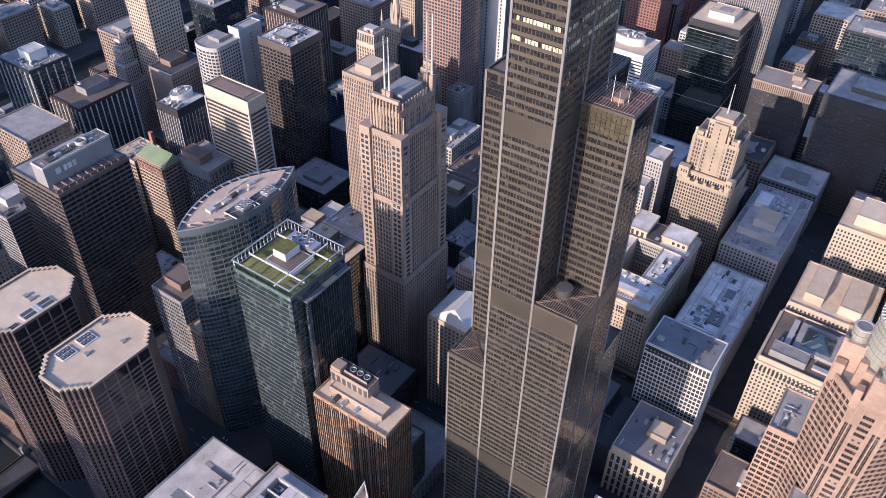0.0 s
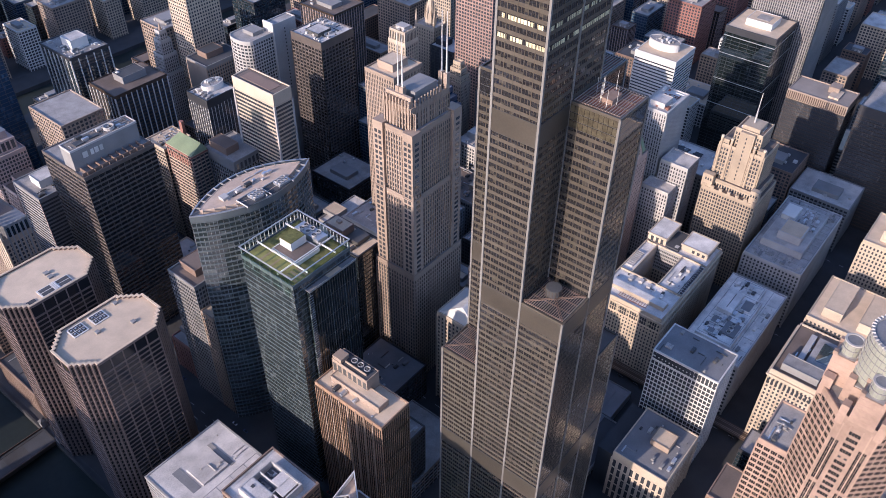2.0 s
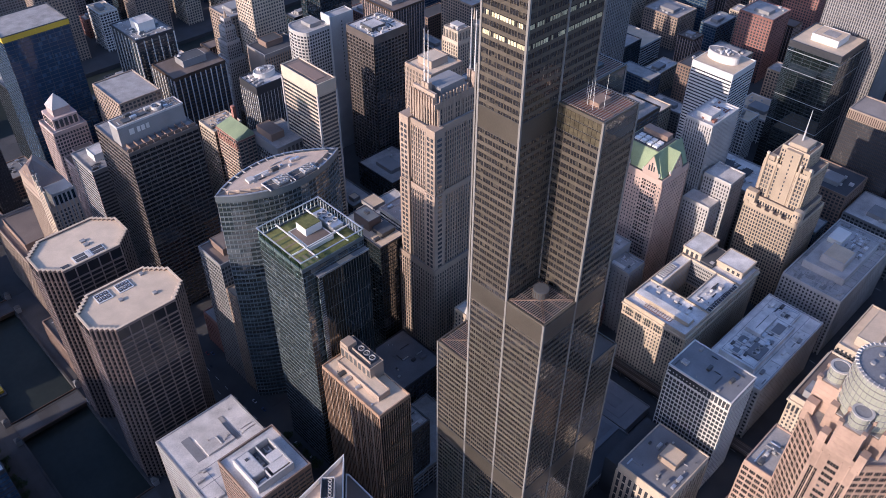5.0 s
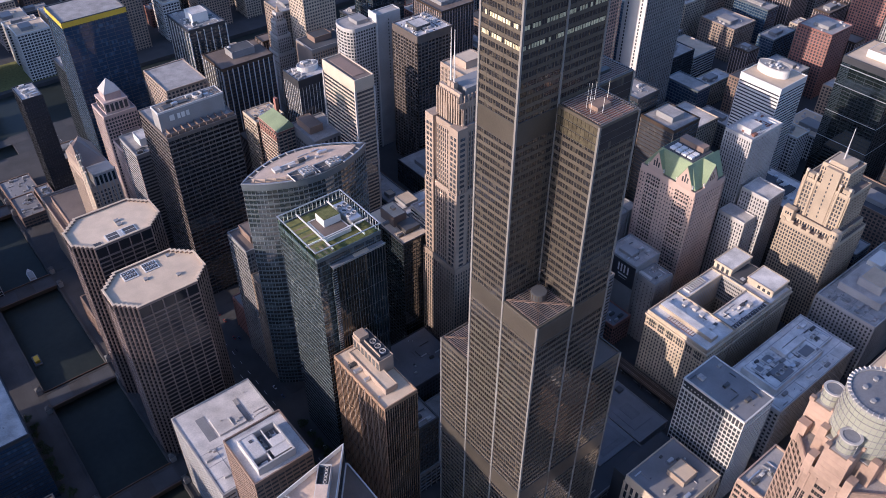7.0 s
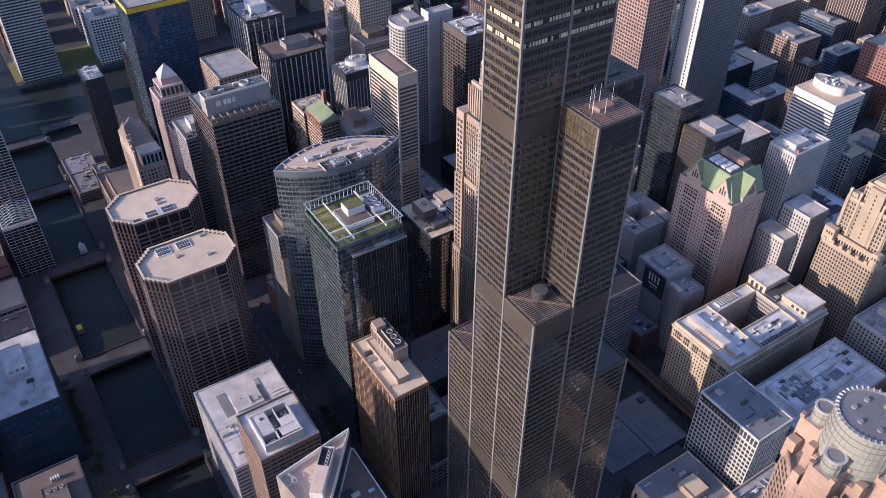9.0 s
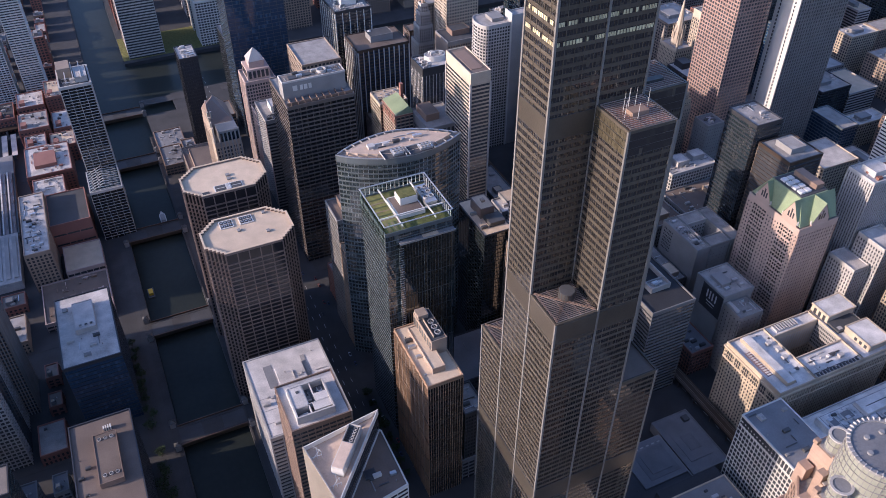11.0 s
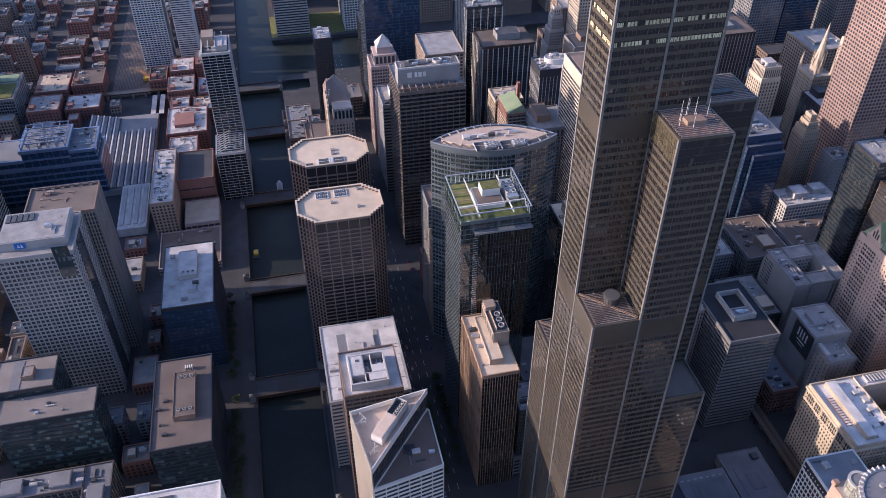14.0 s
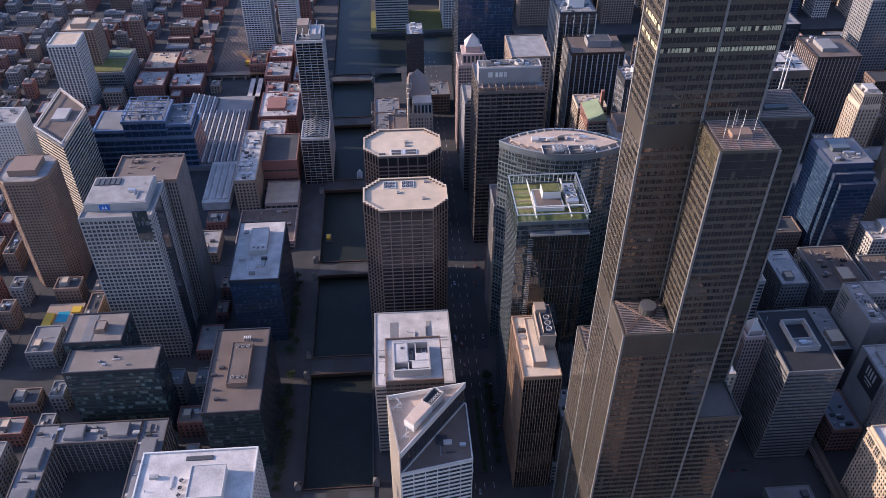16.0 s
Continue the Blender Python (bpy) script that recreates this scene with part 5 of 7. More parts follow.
for y in (118.5, 123.5, 128.5, 148.5, 153.5, 158.5):
    put(o, "bay_recess", 301.6, 301.75, y - 0.1, y + 4.4, 20, 124, "blush")
    for j in range(9):
        w = put(o, "bay_window", 301.45, 301.6, y + 0.3, y + 4.0, 24 + 11.3 * j, 33 + 11.3 * j, "glass_b")
        part("bay_frame", boxes([(-20.75, -20.6, y - 142 + 0.3, y - 142 + 4.0, 26.4 + 11.3 * j, 28.0 + 11.3 * j), (-20.75, -20.6, y - 142 + 0.3, y - 142 + 4.0, 30.0 + 11.3 * j, 31.4 + 11.3 * j), (-20.75, -20.6, y - 142 + 1.8, y - 142 + 2.5, 24 + 11.3 * j, 33 + 11.3 * j)], M["blush"]), w)

o = block("office_tower", "grey ribbed stone tower with a whitish roof", 374, 418, 116, 142, 150, style("lightgrey", "lightgrey", "glass", "roof_white", fh=3.9, bh=0.8, bay=2.4, pw=1.3, pd=0.5))
penthouse(o, 380, 396, 122, 136, 150, 5, "lightgrey", "roof_white")
clutter(o, 376, 416, 118, 140, 150.05, 14, 101, ("white", "lightgrey", "rust"))
o = block("office_building", "slim grey stone building with white roof", 356, 372, 92, 118, 84, style("lightgrey", "lightgrey", roof="roof_white", bay=2.6, pw=1.3), split=False)
o = block("office_building", "slim grey stone building with white roof", 374, 398, 86, 112, 104, style("lightgrey", "lightgrey", roof="roof_white", bay=2.6, pw=1.3), split=False)
o = block("bank_building", "grey stone bank with arcade and snowy court roof", 422, 470, 86, 150, 70, style("grey", "grey", "glass", "roof_white", bay=4, pw=1.8), split=False)
put(o, "court_roof", 434, 458, 102, 136, 70, 71.2, "roof_dark")
clutter(o, 424, 468, 88, 148, 70.05, 22, 102, ("white", "grey", "alu"))
WW = style("white", "white", "glass", "roof_light", fh=3.6, bh=2.0, bd=0.15, bay=70, pw=0.5, pd=0.2, par=0.8, cap=5)
o = block("office_tower", "white banded office tower with an oval roof house", 512, 557, 171, 218, 127, WW)
oval = [(9.5 * math.cos(a) + 1.5, 17.5 * math.sin(a) + 3) for a in [2 * math.pi * k / 28 for k in range(28)]]
part("oval_penthouse", prism(oval, 127, 135, M["white"]), o)
part("oval_rim", ring(oval, 0.2, 0.5, 135, 136, M["lightgrey"]), o)
part("oval_deck", prism(offset(oval, -0.6), 135, 135.3, M["roof_grey"]), o)
clutter(o, 528, 542, 186, 206, 135.3, 8, 142, ("white", "grey"))
o = block("office_tower", "black reflective glass tower with a broad pale roof", 580, 637, 97, 152, 150, style("black", "black", "glass_mirror", "roof_light", fh=4, bh=0.3, bay=9, pw=0.25, pd=0.15, cap=6))
for z in (60, 90, 120, 140):
    part("glass_seam", ring(rect(-28.5, 28.5, -27.5, 27.5), 0.3, 0.1, z, z + 0.5, M["alu"]), o)
penthouse(o, 596, 622, 110, 138, 150, 7, "white", "roof_light")
put(o, "penthouse_well", 602, 616, 116, 130, 157.05, 157.5, "roof_grey")
FS = style("bronze_dark", "black", "glass", "roof_beige", fh=4, bh=0.9, bay=1.6, pw=0.3, pd=0.35, cap=9)
FS["cap_mat"] = M["tan"]
o = block("federal_building", "black steel office slab with a tan louvred top", 540, 575, 4, 62, 124, FS)
put(o, "roof_slot", 548, 566, 16, 26, 124.05, 126, "roof_light")
put(o, "roof_box", 560, 572, 20, 30, 124.05, 130, "tan")
for k in range(29):
    put(o, "louvre_slot", 539.55, 539.7, 4.8 + 2 * k, 5.7 + 2 * k, 115.8, 123.4, "bronze_dark")
FS2 = dict(FS)
FS2["cap_mat"] = M["black"]
FS2["roof"] = M["roof_grey"]
o = block("federal_building", "broad black steel office slab with a grey roof", 541, 605, -80, -6, 130, FS2)
penthouse(o, 560, 590, -60, -26, 130, 5, "darkgrey", "roof_grey")

o = block("office_tower", "tall light grey ribbed office tower", 640, 700, 78, 150, 196, style("umber", "grey", "glass", "roof_grey", fh=3.9, bh=0.9, bay=2.4, pw=1.0, pd=0.5))
# sunlit art deco tower
DC = style("ochre", "ochre", "glass", "roof_brown", fh=3.8, bh=1.35, bd=0.1, bay=2.4, pw=0.95, pd=0.25, par=0.8, cap=2)
o = thing("office_tower", "sunlit tan brick art deco tower with setbacks and a mast", "skyscraper", (394, 44, 0))
TAKEN.append((366, 420, 10, 76))
for a in ((368, 416, 19, 68, 0, 99), (374, 413, 22, 66.8, 99, 106), (378, 410, 25.5, 66, 106, 140), (381, 405, 33, 56, 140, 157)):
    tower("", "", rect(*a[:4]), a[4], a[5], DC, o, split=a[4] > 90)
for k in range(4):
    y = (26.2, 34.6, 54.6, 63.4)[k]
    put(o, "buttress", 376.9, 378.2, y, y + 1.8, 106, 146, "ochre")
    put(o, "buttress_cap", 377.2, 379, y - 0.2, y + 2, 146, 148, "cream")
for k in range(7):
    put(o, "battlement", 367.4, 369, 19 + 7.6 * k, 22 + 7.6 * k, 99, 102.5, "ochre")
for q in ((368.2, 374, 18.5, 26, 112), (368.2, 374, 60, 69.6, 112), (378.2, 383, 58, 65.5, 145), (378.2, 383, 26, 33, 145)):
    w = put(o, "corner_house", q[0], q[1], q[2], q[3], 99, q[4], "ochre")
    for j in range(3):
        part("corner_window", boxes([(q[0] - 394 - 0.12, q[0] - 394, q[2] - 44 + 1.2 + 2.2 * j, q[2] - 44 + 2.4 + 2.2 * j, q[4] - 6, q[4] - 3.4)], M["glass"]), w)
put(o, "centre_shaft", 377.3, 380.9, 38, 51, 106, 157, "ochre", "plain golden brick shaft")
put(o, "centre_house", 383, 400, 37, 52, 157, 161, "ochre")
for k in range(11):
    put(o, "shaft_window", 377.15, 377.3, 44, 45, 110 + 4.1 * k, 112 + 4.1 * k, "glass")
mast(o, 392, 46, 161, 28, 0.7, "lightgrey", "mast")
for k in range(4):
    put(o, "mast_stay", 391.2 + 0.5 * k, 391.5 + 0.5 * k, 45.2 + 0.5 * (k % 2), 45.5 + 0.5 * (k % 2), 161, 170, "lightgrey")
clutter(o, 383, 403, 35, 54, 157.1, 8, 103)

# white tower with the dark slots, brown lattice tower, church spire
# grey instead of white granite: the south face's shade is in the colour
CH = style("grey", "grey", "glass", "roof_light", fh=3.9, bh=1.5, bd=0.1, bay=3.4, pw=1.2, pd=0.7)
o = block("office_tower", "white granite tower with curved flank and dark window slots", 470, 534, 317, 345, 259, CH)
# only the sunny west end keeps the white
put(o, "end_wall", 468.8, 470.2, 316.6, 345.4, 0, 259, "white")
for y in (322, 340):
    for k in range(60):
        put(o, "slot_window", 468.6, 468.8, y - 0.8, y + 0.8, 10 + 4 * k, 12.6 + 4 * k, "glass")
o = block("office_tower", "rose-brown concrete lattice office tower", 410, 450, 335, 382, 235, style("pink", "pink", "glass", "roof_grey", fh=3.8, bh=1.4, bd=0.3, bay=3.6, pw=1.0, pd=0.35))
o = block("church_tower", "pale gothic church tower with a tall stone spire", 424, 446, 424, 452, 118, style("cream", "cream", bay=2.6, pw=1.4))
part("spire_stage", prism([(7 * math.cos(k * math.pi / 4), 7 * math.sin(k * math.pi / 4)) for k in range(8)], 118, 132, M["cream"], [(5.4 * math.cos(k * math.pi / 4), 5.4 * math.sin(k * math.pi / 4)) for k in range(8)]), o)
for k in range(8):
    part("pinnacle", tube(0.9, 0.15, 126, 142, M["cream"], 6), o, (6.2 * math.cos(k * math.pi / 4), 6.2 * math.sin(k * math.pi / 4), 0))
part("spire", prism([(4.6 * math.cos(k * math.pi / 4), 4.6 * math.sin(k * math.pi / 4)) for k in range(8)], 132, 172, M["cream"], [(0.3 * math.cos(k * math.pi / 4), 0.3 * math.sin(k * math.pi / 4)) for k in range(8)]), o)
for x, y in ((-10, -13), (10, -13), (-10, 13), (10, 13)):
    part("pinnacle", tube(1.8, 0.2, 118, 136, M["cream"], 8), o, (x, y, 0))
o = block("office_tower", "sunlit cream terracotta tower with ribbed crown", 342, 362, 395, 418, 140, style("cream", "cream", "glass", "roof_light", bay=3.2, pw=1.6, bh=1.4, pd=0.5, cap=3))
tower("", "", rect(343.2, 360.8, 396.2, 416.8), 140, 151, style("cream", "cream", "glass", "roof_light", fh=9, bh=0.4, bay=2.2, pw=0.9, pd=0.5, cap=1.5), o)
put(o, "roof_house", 347, 357, 400, 412, 151, 155, "lightgrey")
clutter(o, 344, 360, 397, 416, 151.05, 5, 104)
# bands darkened in colour for a shadow that no modelled building casts here
M["navy"] = surface("shade_darkened_blue_panel", (0.055, 0.072, 0.115), 0.45, 0.2)
BS = style("navy", "navy", "glass_deep", "roof_slate", fh=4.0, bh=1.1, bd=0.15, bay=50, pw=0.3, par=0.6, cap=4)
o = block("office_building", "stepped blue glass office building", 281, 319, 314, 356, 130, BS)
tower("", "", rect(284, 320, 309, 314), 0, 122, BS, o)
tower("", "", rect(290, 321, 304.5, 309), 0, 114, BS, o)
put(o, "roof_house", 290, 306, 334, 350, 130, 134, "steel")
clutter(o, 284, 316, 318, 332, 130.05, 5, 140)
o = block("office_tower", "dark glass office tower with a grey roof", 330, 358, 206, 241, 164, style("black", "black", "glass_b", "roof_grey", bay=2.2, pw=0.2), split=False)
clutter(o, 332, 356, 208, 239, 164.05, 7, 105)
o = block("office_tower", "dark office tower with bronze bands and stepped roof", 336, 372, 168, 204, 148, style("bronze_dark", "tan", "glass", "roof_grey", bay=60, bh=1.0, pw=0.3), split=False)
penthouse(o, 346, 362, 178, 196, 148, 5, "grey", "roof_grey")
o = block("deco_tower", "small tan brick tower with a stepped crown coloured as sunlit", 364, 380, 338, 357, 104, style("tan", "tan", bay=2.4, pw=1.2), split=False)
# crown steps in lighter ochre: sunlight on the top put into the colour
for k in range(3):
    tower("", "", rect(364.8 + 2 * k, 379 - 2.2 * k, 339 + 2 * k, 356 - 2 * k), 104 + 7 * k, 111 + 7 * k, style("ochre", "ochre", roof="roof_light", bay=2.2, pw=1.1, fh=3.5, bh=1.2, par=1.4), o, split=False)
o = block("office_building", "low grey stone building with a brown roof", 266, 308, 240, 298, 50, style("grey", "grey", bay=2.8, pw=1.2, roof="roof_brown"), split=False)
penthouse(o, 284, 296, 248, 264, 50, 5, "tan", "roof_light")
clutter(o, 268, 306, 242, 296, 50.05, 9, 106, ("tan", "grey", "darkgrey"))
o = block("office_building", "old grey stone block with a brown roof and sunlit plant houses", 314, 392, 244, 283, 50, style("grey", "grey", bay=2.8, pw=1.2, roof="roof_brown"), split=False)
penthouse(o, 354, 364, 259, 271, 50, 5, "tan", "roof_light")
penthouse(o, 368, 388, 250, 262, 50, 6, "cream", "roof_light")
put(o, "roof_ledge", 342, 368, 246, 252, 50, 53, "cream")
clutter(o, 316, 350, 246, 281, 50.05, 7, 107)
o = block("office_building", "pale gridded stone office block with a light cluttered roof", 326, 380, 286, 312, 66, style("lightgrey", "lightgrey", bay=3.4, pw=0.9, bh=1.2, roof="roof_white", par=0.8))
penthouse(o, 338, 352, 294, 308, 66, 6, "lightgrey", "roof_white")
penthouse(o, 360, 374, 298, 309, 66, 5, "lightgrey", "roof_white")
clutter(o, 328, 378, 288, 310, 66.05, 10, 141, ("roof_white", "grey"))
o = block("office_tower", "plain grey stone tower with a ribbed cornice", 384, 404, 312, 332, 92, style("grey", "grey", "glass", "roof_slate", bay=3, pw=2.0, bh=2.4, par=1.5), split=False)
clutter(o, 386, 402, 314, 330, 92.05, 4, 144)
o = block("office_tower", "black office tower with a pale roof and dark roof house", 412, 440, 386, 419, 106, style("black", "darkgrey", "glass", "roof_white", bay=7, pw=0.6, bh=0.5, par=0.8))
put(o, "roof_house", 418, 430, 402, 416, 106, 113, "black")
o = block("apartment_tower", "slim sunlit cream tower", 494, 526, 456, 484, 130, style("cream", "cream", "glass", "roof_grey", bay=3, pw=1.3, cap=8), split=False)
o = block("office_building", "broad grey stone block with snowy roof terraces", 352, 458, -38, 12, 62, style("lightgrey", "lightgrey", "glass", "roof_shaded", bay=3.2, pw=1.5), split=False)
put(o, "roof_tier", 372, 440, -30, 6, 62, 69, "lightgrey")
put(o, "roof_tier_deck", 373, 439, -29, 5, 69, 69.2, "roof_shaded")
put(o, "upper_house", 380, 402, -24, -4, 69, 77, "lightgrey")
put(o, "upper_house_deck", 381, 401, -23, -5, 77, 77.3, "roof_light")
put(o, "upper_house", 410, 430, -8, 4, 69, 74, "white")
joints(o, 353, 457, -37, 11, 62.06, 9, 4)
for k in range(4):
    fan(o, 440 + 4.4 * (k % 2), -30 + 5 * (k // 2), 62, 1.9)
clutter(o, 354, 371, -36, 10, 62.05, 14, 108, ("roof_shaded", "grey"))
clutter(o, 404, 438, -28, -9, 69.25, 22, 109, ("roof_shaded", "alu", "grey"))
clutter(o, 442, 456, -36, 10, 62.05, 12, 110, ("roof_shaded", "grey"))

# ---- south side: cream ornate block, pink granite tower with glass drums ----
IS = style("cream", "cream", "glass", "roof_brown", fh=4.0, bh=1.7, bd=0.12, bay=2.9, pw=1.4, pd=0.25, par=1.6, cap=5)
o = block("office_building", "cream terracotta block with arched attic and glass skylight", 217, 276, -116, -61, 79, IS)
part("cornice", ring(rect(-29.5, 29.5, -27.5, 27.5), 1.8, 0.2, 74.5, 76.2, M["cream"]), o)
for k in range(18):
    put(o, "attic_arch", 216.2, 216.7, -114.6 + 3.05 * k, -113 + 3.05 * k, 66, 71, "glass")
    put(o, "cornice_bracket", 215.6, 216.6, -115.5 + 3.05 * k, -114.9 + 3.05 * k, 72.5, 74.5, "cream")
put(o, "skylight_base", 238, 268, -108, -78, 79, 82, "roof_grey")
sk = part("skylight", prism(rect(-4, 18, -16, 6), 82, 88, M["glass_g"], rect(5, 9, -7, -3)), o)
for k in range(6):
    put(o, "skylight_bar", 244 + 3.6 * k, 244.3 + 3.6 * k, -104.4, -83, 82, 82.6, "copper")
penthouse(o, 222, 234, -92, -66, 79, 6, "grey", "roof_grey")
put(o, "roof_duct", 236, 268, -76, -72, 79, 82, "lightgrey")
put(o, "roof_duct", 226, 230, -112, -96, 79, 81, "lightgrey")
clutter(o, 220, 274, -114, -63, 79.05, 16, 111)

PK = style("coral", "coral", "glass_w", "roof_grey", fh=3.9, bh=1.6, bd=0.04, bay=3.4, pw=0.7, pd=0.14, par=1.2, cap=1.2)
PK["mull"], PK["step"] = 0.12, 1.13
o = thing("office_tower", "pink granite tower with a milky glass drum crown", "skyscraper", (58, -122.5, 0))
TAKEN.append((20, 116, -190, -72))
def octagon(cx, cy, r, cut):
    return [(cx - r + cut, cy - r), (cx + r - cut, cy - r), (cx + r, cy - r + cut), (cx + r, cy + r - cut), (cx + r - cut, cy + r), (cx - r + cut, cy + r), (cx - r, cy + r - cut), (cx - r, cy - r + cut)]
tower("", "", octagon(58, -122.5, 20.5, 12), 0, 248, PK, o)
tower("", "", rect(50, 80, -102, -88), 0, 196, PK, o, split=False)
tower("", "", rect(78, 94, -140, -104), 0, 196, PK, o, split=False)
tower("", "", rect(22, 38, -136, -109), 0, 178, PK, o, split=False)
# the west face: a stone panel with paired slot windows and rows of wide windows between them
put(o, "stone_panel", 36.95, 37.3, -131.3, -113.7, 0, 250, "coral")
row_bars = boxes([(-21.16, -21.02, -0.06 + y, 0.06 + y, 0, 2.1) for y in (-1.15, 0, 1.15)], M["coral"])
for k in range(34):
    if k % 8 != 5:
        w = put(o, "row_window", 36.9, 37.0, -124.9, -120.1, 112 + 3.9 * k, 114.1 + 3.9 * k, "glass_w", "wide dark window in the stone panel")
        part("window_bar", row_bars, w, (0, 0, 112 + 3.9 * k))
    else:
        for y in (-124.4, -121.8):
            put(o, "small_window", 36.9, 37.0, y, y + 1.2, 112.2 + 3.9 * k, 113.4 + 3.9 * k, "glass")
for s in (-1, 1):
    for a in (4.3, 6.0):
        y0, y1 = sorted((s * (a - 0.1), s * (a + 1.4)))
        for z in (112, 143.4, 174.6, 205.8):
            w = put(o, "slot_window", 36.88, 37.0, -122.5 + y0, -122.5 + y1, z, z + 28.6, "glass_w", "long dark slot window")
            part("slot_bar", boxes([(-21.16, -21.06, y0, y1, z + 3.3 + 3.9 * k, z + 3.5 + 3.9 * k) for k in range(7)] + [(-21.18, -21.06, (y0 + y1) / 2 - 0.05, (y0 + y1) / 2 + 0.05, z, z + 28.6)], M["coral"]), w)
    for a in (2.6, 5.7, 8.6):
        put(o, "broad_pier", 36.6, 37.0, -122.5 + s * a - 0.28, -122.5 + s * a + 0.28, 0, 246, "coral")
    put(o, "corner_block", 36.8, 41, -122.5 + min(s * 6.4, s * 9.6), -122.5 + max(s * 6.4, s * 9.6), 244, 255, "coral")
    put(o, "corner_block", 58 + s * 8.4 - 2, 58 + s * 8.4 + 2, -106, -101.6, 244, 255, "coral")
for k in range(30):
    put(o, "panel_joint", 36.93, 36.96, -131.2, -113.8, 114.9 + 3.9 * k + 0.4, 115.05 + 3.9 * k + 0.4, "pink")
for y in (-132.4, -113.6):
    put(o, "stone_panel", 21.6, 21.98, y - 1.8, y + 1.8, 0, 178, "coral")
    for dy in (-1.35, 0.15):
        w = put(o, "slot_window", 21.5, 21.62, y + dy, y + dy + 1.2, 96, 170, "glass_w", "long dark slot window")
        part("slot_bar", boxes([(-36.54, -36.46, y + 122.5 + dy, y + 122.5 + dy + 1.2, 98.5 + 3.9 * k, 99.0 + 3.9 * k) for k in range(18)], M["coral"]), w)
put(o, "crown_base", 46, 70, -134.5, -110.5, 248, 258, "coral")
put(o, "crown_deck", 46.6, 69.4, -133.9, -111.1, 258, 258.3, "roof_grey")
for x, y in ((47.5, -112), (47.5, -133), (68.5, -112), (68.5, -133)):
    put(o, "crown_pier", x - 1.6, x + 1.6, y - 1.6, y + 1.6, 248, 262, "coral")
for x, y in ((58, -106.3), (42, -122.5), (58, -138.7), (74, -122.5)):
    put(o, "corner_pedestal", x - 5.2, x + 5.2, y - 5.2, y + 5.2, 248, 264, "coral")
    put(o, "pedestal_roof", x - 4.5, x + 4.5, y - 4.5, y + 4.5, 264, 264.06, "roof_grey")
    for z in (250.5, 253.5, 256.5, 259.5, 262.5):
        part("stone_joint", ring(rect(x - 63.2, x - 52.8, y + 117.3, y + 127.7), 0.03, 0.1, z, z + 0.14, M["pink"]), o)
    for dx in (-1, 1):
        for dy in (-1, 1):
            put(o, "pedestal_block", x + dx * 4.6 - 1, x + dx * 4.6 + 1, y + dy * 4.6 - 1, y + dy * 4.6 + 1, 264, 266, "coral")
    d = part("small_drum", tube(3.7, 3.5, 264, 271, M["drum"], 28), o, (x - 58, y + 122.5, 0), 0, "small milky glass drum")
    for z in (264.2, 267.4, 270.3):
        part("drum_hoop", tube(3.95, 3.95, z, z + 0.35, M["grey"], 28, 3.6), d)
    part("drum_rim", tube(4.2, 4.2, 271, 271.5, M["lightgrey"], 28, 3.2), d)
    part("drum_well", tube(3.2, 3.2, 270.6, 271.2, M["roof_slate"], 28), d)
    for k in range(14):
        part("drum_rib", boxes([(3.65, 3.85, -0.1, 0.1, 264, 271)], M["grey"]), d, (0, 0, 0), k * math.pi / 7)
d = part("crown_drum", tube(13.0, 12.8, 260, 283, M["drum"], 48), o, (0, 0, 0), 0, "large milky glass drum")
part("crown_drum_roof", tube(11.6, 11.6, 282.8, 283.2, M["roof_slate"], 48), d)
part("crown_drum_rim", tube(13.3, 13.3, 282.6, 283.5, M["grey"], 48, 11.8), d)
rib, post = boxes([(12.85, 13.08, -0.1, 0.1, 260, 283)], M["grey"]), boxes([(12.2, 13.5, -0.16, 0.16, 283.2, 284.1)], M["lightgrey"])
for k in range(40):
    part("drum_rib", rib, d, (0, 0, 0), k * math.pi / 20)
    part("rim_bracket", post, d, (0, 0, 0), k * math.pi / 20)
for z in (263, 266.5, 270, 273.5, 277, 280):
    part("drum_hoop", tube(13.15, 13.15, z, z + 0.25, M["grey"], 48, 12.7), d)
for k in range(6):
    part("rim_fan", tube(1.0, 1.0, 283.2, 284, M["grey"], 12), d, (7 * math.cos(k), 7 * math.sin(k), 0))
clutter(o, 52, 78, -99, -90, 196.05, 8, 113)
clutter(o, 24, 36, -134, -111, 178.05, 8, 114)
o = block("office_building", "low brown-roofed brick building", 118, 150, -118, -66, 44, style("brickbrown", "brickbrown", roof="roof_brown", bay=3.5), split=False)
penthouse(o, 128, 140, -100, -84, 44, 4, "lightgrey", "roof_light")
o = block("office_building", "low pale building with roof machinery", 118, 152, -172, -122, 38, style("tan", "tan", roof="roof_light", bay=3.5), split=False)
clutter(o, 120, 150, -170, -124, 38.05, 16, 112)
o = block("office_building", "cream stone office block with stepped light roofs", 282, 340, -120, -62, 84, style("cream", "cream", roof="roof_light", bay=3, pw=1.5), split=False)
penthouse(o, 290, 330, -112, -96, 84, 8, "cream", "roof_light")
penthouse(o, 290, 330, -84, -70, 84, 8, "cream", "roof_light")
o = block("office_tower", "tall cream stone office tower with a flat roof", 300, 345, -175, -125, 150, style("cream", "cream", roof="roof_light", bay=2.8, pw=1.4), split=False)
o = block("office_tower", "sunlit cream stone tower with stepped top", 362, 408, -120, -70, 112, style("cream", "cream", roof="roof_light", bay=2.8, pw=1.4), split=False)
penthouse(o, 370, 400, -110, -80, 112, 10, "cream", "roof_light")

